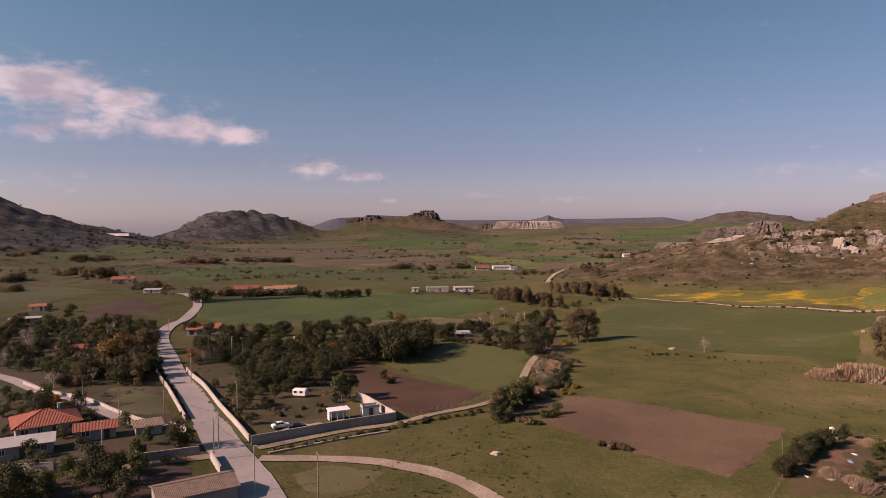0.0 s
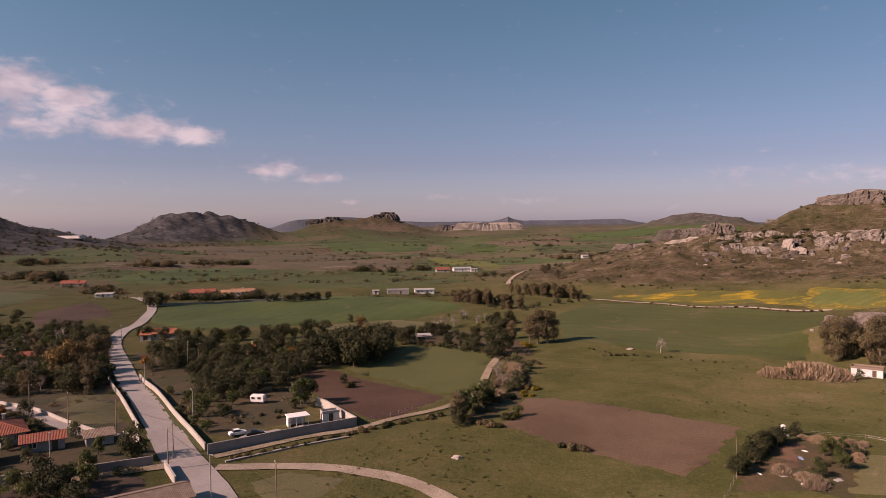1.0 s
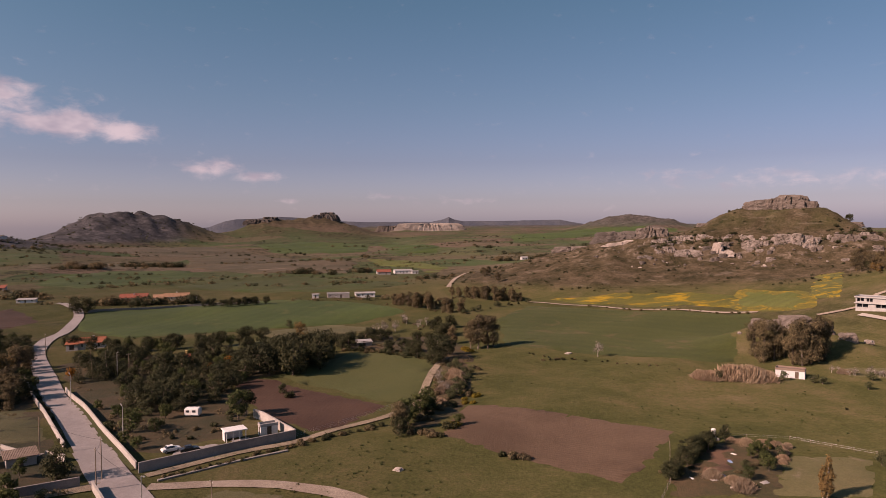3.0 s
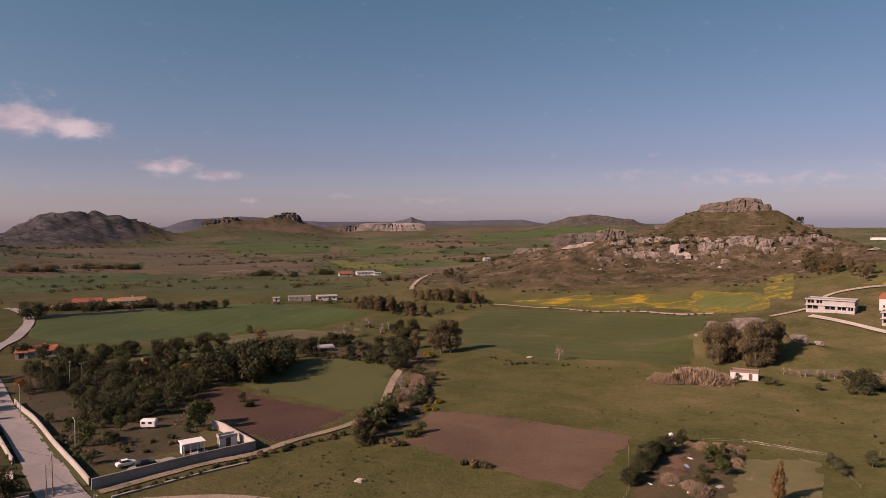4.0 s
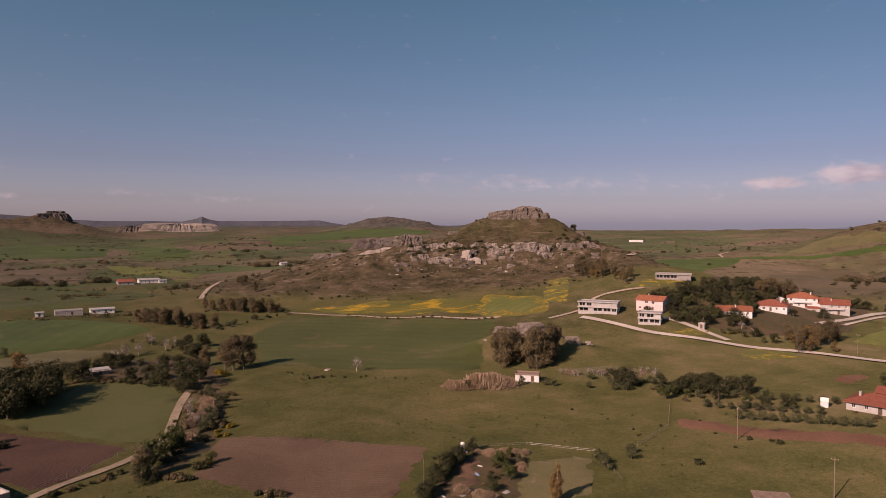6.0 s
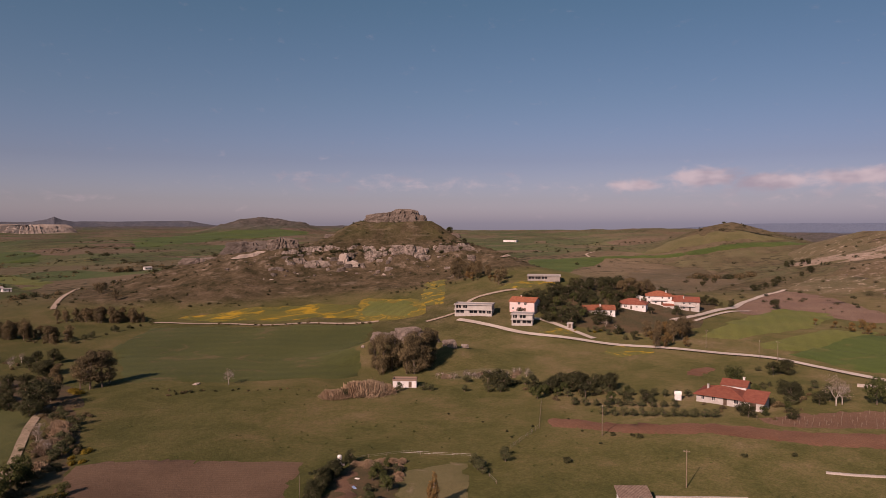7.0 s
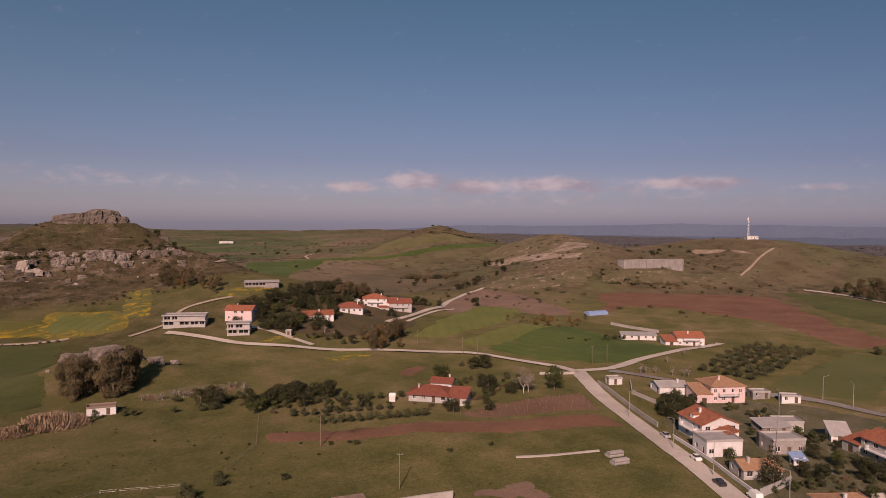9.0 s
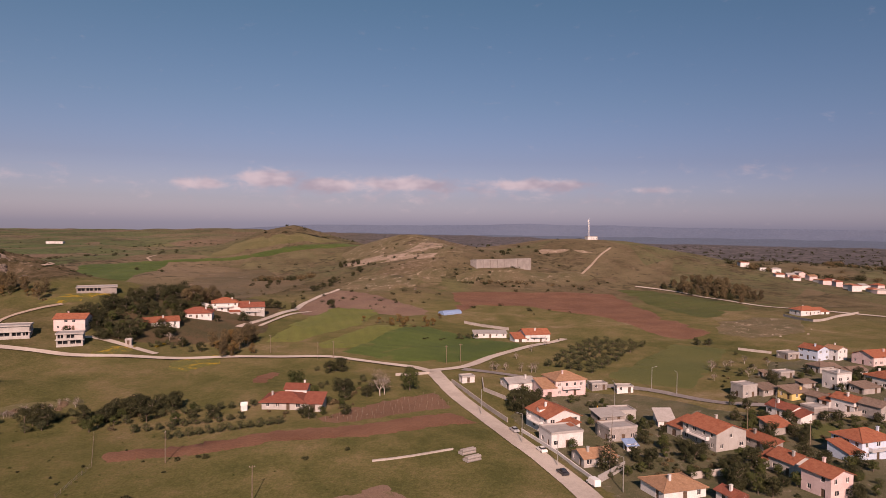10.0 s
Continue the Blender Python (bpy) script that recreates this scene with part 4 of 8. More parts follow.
def build_plants():
    def variants(count, seed, tall, wide, clumps, leaves, leaf, thick, material, wood_mat=bark, low=0.35, droop=0.0, squeeze=1.0):
        rows = []
        for k in range(count):
            rng = random.Random(seed + k)
            h, w = tall * rng.uniform(0.9, 1.1), wide * rng.uniform(0.88, 1.12)
            blobs = blobs_round(rng, h, w, clumps, low)
            rows.append((trunk_mesh(h, thick, blobs, seed + k, wood_mat), leaf_mesh("crown", material, blobs, leaves, leaf, seed + k, droop)))
        return rows

    plant_kind("oak", "evergreen_oak", "dark evergreen tree with a dense rounded crown", "tree", variants(4, 10, 8.0, 7.5, 15, 1900, 0.26, 0.25, dark_leaves, low=0.22))
    plant_kind("carob", "carob_tree", "dark broad carob tree with dense leaves", "tree", variants(3, 410, 7.6, 8.0, 16, 1900, 0.26, 0.26, dark_leaves, low=0.2))
    plant_kind("gum", "eucalyptus_tree", "tall eucalyptus with dull brownish-green drooping foliage", "tree", variants(4, 30, 15.0, 9.0, 20, 3200, 0.27, 0.34, dull_leaves, bark, 0.16, 0.4))
    plant_kind("willow", "leafy_eucalyptus", "dense eucalyptus with brownish-green foliage down to the ground", "tree", variants(3, 330, 12.0, 7.0, 26, 4600, 0.23, 0.3, dull_leaves, bark, 0.08, 0.3))
    plant_kind("green", "garden_tree", "leafy green garden tree", "tree", variants(3, 50, 6.0, 5.2, 12, 1200, 0.23, 0.17, green_leaves, low=0.25))
    plant_kind("olive", "olive_tree", "small grey-green olive tree with a round crown", "tree", variants(3, 70, 3.6, 4.0, 11, 800, 0.19, 0.16, olive_leaves, low=0.3))
    plant_kind("rust", "brown_leaved_tree", "tree with thin rust-brown foliage", "tree", variants(3, 90, 8.0, 6.0, 13, 1300, 0.24, 0.2, rust_leaves, low=0.2))
    plant_kind("orange", "fruit_tree", "small tree with bright orange leaves", "tree", variants(2, 110, 4.2, 4.2, 11, 800, 0.19, 0.13, orange_leaves))
    rows = []
    for k in range(3):  # upright poplar-like trees
        rng = random.Random(130 + k)
        blobs = [(rng.uniform(-0.5, 0.5), rng.uniform(-0.5, 0.5), z, 1.15 - abs(z - 4) * 0.13, 1.15 - abs(z - 4) * 0.13, 1.0) for z in np.linspace(1.5, 8.6, 9)]
        rows.append((trunk_mesh(9, 0.16, blobs, 130 + k, pale_bark), leaf_mesh("crown", rust_leaves, blobs, 900, 0.26, 130 + k)))
    plant_kind("poplar", "poplar_tree", "slender upright tree with rusty orange leaves", "tree", rows)
    rows = []
    for k in range(2):
        blobs = [(0, 0, z, max(0.25, 1.0 - z * 0.1), max(0.25, 1.0 - z * 0.1), 0.7) for z in np.linspace(0.8, 8.4, 11)]
        rows.append((trunk_mesh(4, 0.16, blobs[:2], 150 + k, bark), leaf_mesh("crown", dark_leaves, blobs, 900, 0.2, 150 + k)))
    plant_kind("cypress", "cypress_tree", "narrow dark green cypress", "tree", rows)
    rows = []
    for k in range(2):  # tiered conifer
        rng = random.Random(170 + k)
        blobs = []
        for tier, z in enumerate(np.linspace(1.6, 10.6, 9)):
            for a in range(6):
                turn = a * 1.047 + tier * 0.5
                out = (11.2 - z) * 0.24
                blobs.append((out * math.cos(turn), out * math.sin(turn), z, out * 0.6 + 0.15, out * 0.6 + 0.15, 0.2))
        rows.append((trunk_mesh(20, 0.2, [], 170 + k, bark), leaf_mesh("crown", dark_leaves, blobs, 1400, 0.22, 170 + k)))
    plant_kind("conifer", "conifer_tree", "dark conifer with tiers of level branches", "tree", rows)
    rows = []
    for k in range(3):  # bushes down to the ground
        rng = random.Random(190 + k)
        blobs = [(rng.uniform(-0.9, 0.9), rng.uniform(-0.9, 0.9), rng.uniform(0.3, 1.1), rng.uniform(0.5, 0.9), rng.uniform(0.5, 0.9), rng.uniform(0.4, 0.7)) for _ in range(8)]
        rows.append((None, leaf_mesh("crown", dark_leaves, blobs, 420, 0.2, 190 + k)))
    plant_kind("bush", "bush", "low dark green scrub bush", "bush", rows)
    plant_kind("broom", "broom_bush", "low bush covered in golden flowers", "bush", [(None, leaf_mesh("crown", gold_leaves, [(0, 0, 0.5, 1.3, 1.0, 0.6), (0.9, 0.4, 0.4, 0.8, 0.8, 0.5), (-0.8, -0.5, 0.4, 0.8, 0.9, 0.5)], 420, 0.2, 215))])
    plant_kind("pale_bush", "straggly_bush", "straggly bush with olive-brown leaves", "bush", [(None, leaf_mesh("crown", dull_leaves, [(0, 0, 0.8, 1.2, 1.0, 0.8), (0.9, 0.4, 0.6, 0.8, 0.8, 0.6), (-0.8, -0.5, 0.7, 0.8, 0.9, 0.7)], 480, 0.2, 220 + k)) for k in range(2)])
    rows = []
    for k in range(2):  # reeds: upright blades
        rng = np.random.default_rng(240 + k)
        count = 3600
        at = rng.normal(size=(count, 2)) * (1.5, 1.1)
        top = at + rng.normal(size=(count, 2)) * 0.5
        high = rng.uniform(1.6, 3.9, count) * np.exp(-(at ** 2).sum(1) / 14)
        side = rng.normal(size=(count, 2)) * 0.018
        pts = np.stack([np.c_[at - side, np.zeros(count)], np.c_[at + side, np.zeros(count)], np.c_[top + side * 1.6, high * 0.8], np.c_[top - side * 1.6, high]], 1)
        mesh = bpy.data.meshes.new("crown")
        mesh.from_pydata(pts.reshape(-1, 3).tolist(), [], np.arange(4 * count).reshape(-1, 4).tolist())
        mesh.materials.append(reed_leaves)
        rows.append((None, mesh))
    plant_kind("reed", "reed_clump", "tall clump of dry straw-coloured reeds", "reeds", rows)
    rows = []
    for k in range(2):  # leafless trees
        rng = random.Random(260 + k)
        bm = bmesh.new()

        def limb(a, d, length, r, depth):
            b = a + d * length
            rod(bm, a, b, r, r * 0.65, 5 if depth < 3 else 3)
            if depth < 5:
                for _ in range(3 if depth < 3 else 2):
                    turn = Vector((rng.uniform(-1, 1), rng.uniform(-1, 1), rng.uniform(-0.2, 0.9))) * 0.75
                    limb(b, (d + turn).normalized(), length * rng.uniform(0.62, 0.8), r * 0.6, depth + 1)

        limb(Vector((0, 0, -0.2)), Vector((0, 0, 1)), 1.7, 0.17, 0)
        rows.append((mesh_of("trunk", bm, pale_bark, True), leaf_mesh("crown", twig_mat, blobs_round(rng, 6.5, 5.5, 9, 0.35), 420, 0.16, 260 + k)))
    plant_kind("bare", "bare_tree", "leafless pale tree with fine twigs", "tree", rows)


build_plants()


def inside(x, y, poly):
    odd = False
    for i in range(len(poly)):
        (x0, y0), (x1, y1) = poly[i], poly[i - 1]
        if (y0 > y) != (y1 > y) and x < (x1 - x0) * (y - y0) / (y1 - y0) + x0:
            odd = not odd
    return odd


PLANTED = []
HOUSES = []  # x, y, turn, half width, half depth


def free_of_houses(x, y, gap=1.2):
    for hx, hy, turn, hw, hd in HOUSES:
        c, s = math.cos(radians(turn)), math.sin(radians(turn))
        if abs((x - hx) * c + (y - hy) * s) < hw + gap and abs((y - hy) * c - (x - hx) * s) < hd + gap:
            return False
    return True


def grove(poly, count, kinds, low, high, gap, group=""):
    """Scatters plants in an outline; kinds: names, repeated for more of one."""
    x0, x1, y0, y1 = min(p[0] for p in poly), max(p[0] for p in poly), min(p[1] for p in poly), max(p[1] for p in poly)
    done = tries = 0
    while done < count and tries < count * 40:
        tries += 1
        x, y = random.uniform(x0, x1), random.uniform(y0, y1)
        if inside(x, y, poly) and free_of_houses(x, y) and all((x - a) ** 2 + (y - b) ** 2 > (gap + g) ** 2 / 4 for a, b, g in PLANTED):
            PLANTED.append((x, y, gap))
            plant(random.choice(kinds), x, y, random.uniform(low, high), group=group)
            done += 1


def hedge_row(a, b, count, kinds, low, high, stray=1.0, group=""):
    for i in range(count):
        s = (i + random.uniform(0.2, 0.8)) / count
        x, y = a[0] + (b[0] - a[0]) * s + random.uniform(-stray, stray), a[1] + (b[1] - a[1]) * s + random.uniform(-stray, stray)
        PLANTED.append((x, y, 2))
        plant(random.choice(kinds), x, y, random.uniform(low, high), group=group)


def scrub_stuff(name, label, places, material, seed, leaves=46, leaf=0.3):
    """Many far bushes as one mesh; places: x, y, size."""
    rng = np.random.default_rng(seed)
    rows = []
    for x, y, size in places:
        z = ground_at(x, y)
        for _ in range(3):
            rows.append((x + rng.uniform(-0.7, 0.7) * size, y + rng.uniform(-0.7, 0.7) * size, z + 0.45 * size, 0.8 * size, 0.8 * size, 0.6 * size))
    mesh = leaf_mesh(name, material, rows, leaves * len(places), leaf, seed, hollow=0.4)
    return tagged(new(name, mesh), label, "scrub", kind="stuff")


FAR_SPOTS = []


def far_row(a, b, count, low, high, stray):
    """Far trees along a line, kept for one joined mesh."""
    for i in range(count):
        s = (i + random.uniform(0.2, 0.8)) / count
        FAR_SPOTS.append((a[0] + (b[0] - a[0]) * s + random.uniform(-stray, stray), a[1] + (b[1] - a[1]) * s + random.uniform(-stray, stray), 3.4 * random.uniform(low, high)))


# ---- rocks ----


def outcrop(x, y, long, deep, tall, turn, material, label, seed, jag=0.16, sink=1.0, name="rock_outcrop", top_tilt=0.0):
    """A craggy block: steep fissured sides, a broken top."""
    around, levels = min(170, max(30, int((long + deep) * 2.0))), max(6, int(tall / 0.9))
    levels = min(levels, 14)
    bm = bmesh.new()
    rings = []
    for j in range(levels + 1):
        s = j / levels
        ring = []
        for i in range(around):
            a = 6.2832 * i / around
            c, d = math.cos(a), math.sin(a)
            fat = (abs(c) ** 3 + abs(d) ** 3) ** (-1 / 3)
            px, py = c * fat * long / 2, d * fat * deep / 2
            crack = noise.noise((px * 0.22 + seed * 7.1, py * 0.22, s * 0.4)) + 0.7 * abs(noise.noise((px * 0.55, py * 0.55 + seed, s * 0.6))) + 0.6 * noise.noise((px * 1.1, py * 1.1 + seed, s * 3)) + 0.3 * noise.noise((px * 2.6, py * 2.6 + seed, s * 9))
            shrink = (1 - 0.10 * s - 0.05 * math.floor(s * 3 + 0.4 * noise.noise((px * 0.3, py * 0.3, seed)))) * (1 + jag * crack)
            up = s * tall * (0.86 + 0.30 * noise.noise((px * 0.16 + seed, py * 0.16, 1.3))) + 0.25 * noise.noise((px, py, s * 5 + seed)) - sink * (1 - s) + top_tilt * px * s
            ring.append(bm.verts.new((px * shrink, py * shrink, up)))
        rings.append(ring)
    for r0, r1 in zip(rings, rings[1:]):
        for i in range(around):
            bm.faces.new((r0[i], r0[(i + 1) % around], r1[(i + 1) % around], r1[i]))
    inner = rings[-1]
    for shrink in (0.7, 0.35):
        ring = [bm.verts.new((v.co.x * shrink, v.co.y * shrink, v.co.z + tall * 0.06 * noise.noise((v.co.x, v.co.y, seed + shrink)) + 0.03 * tall)) for v in rings[-1]]
        for i in range(around):
            bm.faces.new((inner[i], inner[(i + 1) % around], ring[(i + 1) % around], ring[i]))
        inner = ring
    bm.faces.new(inner)
    ob = new(name, mesh_of(name, bm, material))
    ob.matrix_world = pose(x, y, ground_at(x, y), 0, 0, turn)
    return tagged(ob, label, "rock")


def cliff_band(material):
    """The low broken ledge that runs along the rocky hill: strata, fissures and gaps."""
    bm = bmesh.new()
    rows = []
    count, levels = 460, 10
    for i in range(count + 1):
        u = -92 + 160 * i / count
        at = lambda w: uncrag(u, w + ledge_bend(u))
        low, high = ground_at(*at(-53)) - 1.0, ground_at(*at(-45.5)) + 0.5
        keep = min(1.0, max(0.0, 0.72 + 1.0 * noise.noise((u * 0.07, 4.2, 0)) + 0.35 * noise.noise((u * 0.3, 1.1, 0))))
        row = []
        for j in range(levels + 1):
            s = j / levels
            out = 1.5 * noise.noise((u * 0.16, s * 0.8, 2)) + 1.3 * abs(noise.noise((u * 0.45, s * 0.7, 7))) + 0.6 * noise.noise((u * 1.3, s * 4, 5)) + 0.4 * math.floor(s * 3 + 0.5 * noise.noise((u * 0.1, 0, 3)))
            x, y = at(-52 + 2.5 * s + out)
            row.append(bm.verts.new((x, y, low + (high - low) * keep * s + 0.4 * noise.noise((u * 0.7, s * 3, 9)))))
        x, y = at(-43)
        row.append(bm.verts.new((x, y, ground_at(x, y) - 1.0)))
        rows.append(row)
    for r0, r1 in zip(rows, rows[1:]):
        for j in range(levels + 1):
            bm.faces.new((r0[j], r1[j], r1[j + 1], r0[j + 1]))
    return tagged(new("cliff", mesh_of("cliff", bm, material)), "long broken ledge of weathered pale rock", "cliff", kind="structure")


BOULDERS = []


def boulder(x, y, size, material, label, flat=0.7, turn=None, group=""):
    """A rough block; a few shapes are shared."""
    key = random.randrange(5)
    while len(BOULDERS) < 5:
        bm = bmesh.new()
        bmesh.ops.create_icosphere(bm, subdivisions=3, radius=0.5)
        k = len(BOULDERS)
        for v in bm.verts:
            c = v.co.copy()
            v.co *= 1 + 0.45 * noise.noise(c * 2.6 + Vector((k * 5, 0, 0))) + 0.2 * noise.noise(c * 7 + Vector((k, 3, 0)))
            v.co.x *= 1.25
        mesh = mesh_of("boulder", bm, rock_mat)
        BOULDERS.append(mesh)
    mesh = BOULDERS[key]
    ob = new("boulder", mesh)
    if material is not rock_mat:
        ob.material_slots[0].link = "OBJECT"
        ob.material_slots[0].material = material
    ob.matrix_world = Matrix.LocRotScale((x, y, ground_at(x, y) + size * flat * 0.18), Euler((random.uniform(-0.2, 0.2), random.uniform(-0.2, 0.2), random.uniform(0, 6.28) if turn is None else turn)), (size, size, size * flat))
    return tagged(ob, label, "rock", group)


# ---- buildings ----


def facade(bm, a, b, z0, z1, holes, inset=0.16):
    """One wall from a to b (seen from outside, left to right), with openings (s0, s1, h0, h1) set back by inset."""
    a, b = Vector((*a, 0)), Vector((*b, 0))
    d = (b - a).normalized()
    inward = Vector((-d.y, d.x, 0))
    length = (b - a).length
    xs = sorted({0.0, length, *(h[0] for h in holes), *(h[1] for h in holes)})
    zs = sorted({z0, z1, *(h[2] for h in holes), *(h[3] for h in holes)})
    at = lambda s, z, back=0.0: bm.verts.new(a + d * s + inward * back + Vector((0, 0, z)))
    for s0, s1 in zip(xs, xs[1:]):
        for h0, h1 in zip(zs, zs[1:]):
            mid = ((s0 + s1) / 2, (h0 + h1) / 2)
            if not any(h[0] < mid[0] < h[1] and h[2] < mid[1] < h[3] for h in holes):
                bm.faces.new((at(s0, h0), at(s1, h0), at(s1, h1), at(s0, h1)))
    for s0, s1, h0, h1 in holes:
        ring = ((s0, h0), (s1, h0), (s1, h1), (s0, h1))
        for (p, q), (r, s) in zip(ring, ring[1:] + ring[:1]):
            bm.faces.new((at(p, q), at(p, q, inset), at(r, s, inset), at(r, s)))


WINDOWS = {}


def window_meshes(w, h, door):
    """Frame and pane of one size, kept for all windows of that size."""
    key = (round(w, 2), round(h, 2), door)
    if key not in WINDOWS:
        bm = bmesh.new()
        t = 0.09
        for x0, x1, z0, z1 in ((0, t, 0, h), (w - t, w, 0, h), (t, w - t, h - t, h), (t, w - t, 0, t), (w / 2 - 0.04, w / 2 + 0.04, t, h - t)):
            box(bm, x0, x1, 0.0, 0.08, z0, z1)
        frame_mesh = mesh_of("window", bm, shutter_mat if door else white_paint)
        bm = bmesh.new()
        box(bm, t, w - t, 0.04, 0.06, t, h - t)
        WINDOWS[key] = frame_mesh, mesh_of("pane", bm, shutter_mat if door else pane_mat)
    return WINDOWS[key]


def put_windows(parent, a, b, holes, doors=()):
    a, b = Vector((*a, 0)), Vector((*b, 0))
    d = (b - a).normalized()
    turn = math.degrees(math.atan2(d.y, d.x))
    inward = Vector((-d.y, d.x, 0))
    for k, (s0, s1, h0, h1) in enumerate(holes):
        is_door = k in doors
        frame_mesh, pane = window_meshes(s1 - s0, h1 - h0, is_door)
        ob = part("door" if is_door else "window", frame_mesh, None, parent)
        p = a + d * s0 + inward * 0.10
        ob.matrix_basis = pose(p.x, p.y, h0, 0, 0, turn)
        part("panel" if is_door else "pane", pane, None, ob)


def roof_slab(bm, corners, thick=0.16):
    """A sloping slab over corners (eaves first); its UV runs along the eaves and up the slope, in metres."""
    uv = bm.loops.layers.uv.verify()
    top = [bm.verts.new(c) for c in corners]
    bottom = [bm.verts.new(Vector(c) - Vector((0, 0, thick))) for c in corners]
    faces = [bm.faces.new(top), bm.faces.new(bottom[::-1])]
    for i in range(len(top)):
        j = (i + 1) % len(top)
        faces.append(bm.faces.new((top[j], top[i], bottom[i], bottom[j])))
    o = Vector(corners[0])
    along = (Vector(corners[1]) - o).normalized()
    up = Vector((0, 0, 1)) - along * along.z
    slope = [Vector(c) - o for c in corners]
    rise = max(slope, key=lambda v: v.z)
    rise = (rise - along * rise.dot(along)).normalized()
    for f in faces:
        for loop in f.loops:
            v = loop.vert.co - o
            loop[uv].uv = (v.dot(along), v.dot(rise))


def roof_mesh(kind, w, d, z, pitch, over, material):
    """Roofs over a w by d plan centred at the origin, eaves at z; the ridge runs along x."""
    bm = bmesh.new()
    x, y = w / 2 + over, d / 2 + over
    low = z - over * pitch * 0.4
    if kind == "gable":
        top = z + d / 2 * pitch
        roof_slab(bm, [(-x, -y, low), (x, -y, low), (x, 0, top), (-x, 0, top)])
        roof_slab(bm, [(x, y, low), (-x, y, low), (-x, 0, top), (x, 0, top)])
        for k in range(int(2 * x / 0.5)):
            box(bm, -x + k * 0.5, -x + k * 0.5 + 0.44, -0.14, 0.14, top - 0.06, top + 0.08)
    elif kind == "hip":
        top, r = z + d / 2 * pitch, max(0.1, w / 2 - d / 2)
        roof_slab(bm, [(-x, -y, low), (x, -y, low), (r, 0, top), (-r, 0, top)])
        roof_slab(bm, [(x, y, low), (-x, y, low), (-r, 0, top), (r, 0, top)])
        roof_slab(bm, [(x, -y, low), (x, y, low), (r, 0, top)])
        roof_slab(bm, [(-x, y, low), (-x, -y, low), (-r, 0, top)])
        for sx, sy in ((1, 1), (1, -1), (-1, 1), (-1, -1)):
            rod(bm, (sx * x, sy * y, low + 0.02), (sx * r, 0, top + 0.02), 0.12, 0.12, 5)
        rod(bm, (-r, 0, top + 0.02), (r, 0, top + 0.02), 0.13, 0.13, 5)
    elif kind == "shed":
        roof_slab(bm, [(-x, -y, z - over * pitch), (x, -y, z - over * pitch), (x, y, z + (d + over) * pitch), (-x, y, z + (d + over) * pitch)])
    else:  # flat with a low parapet
        box(bm, -w / 2 - 0.12, w / 2 + 0.12, -d / 2 - 0.12, d / 2 + 0.12, z, z + 0.2)
        for x0, x1, y0, y1 in ((-w / 2 - 0.1, w / 2 + 0.1, -d / 2 - 0.1, -d / 2 + 0.1), (-w / 2 - 0.1, w / 2 + 0.1, d / 2 - 0.1, d / 2 + 0.1), (-w / 2 - 0.1, -w / 2 + 0.1, -d / 2 + 0.1, d / 2 - 0.1), (w / 2 - 0.1, w / 2 + 0.1, -d / 2 + 0.1, d / 2 - 0.1)):
            box(bm, x0, x1, y0, y1, z + 0.2, z + 0.65)
    return mesh_of("roof", bm, material)


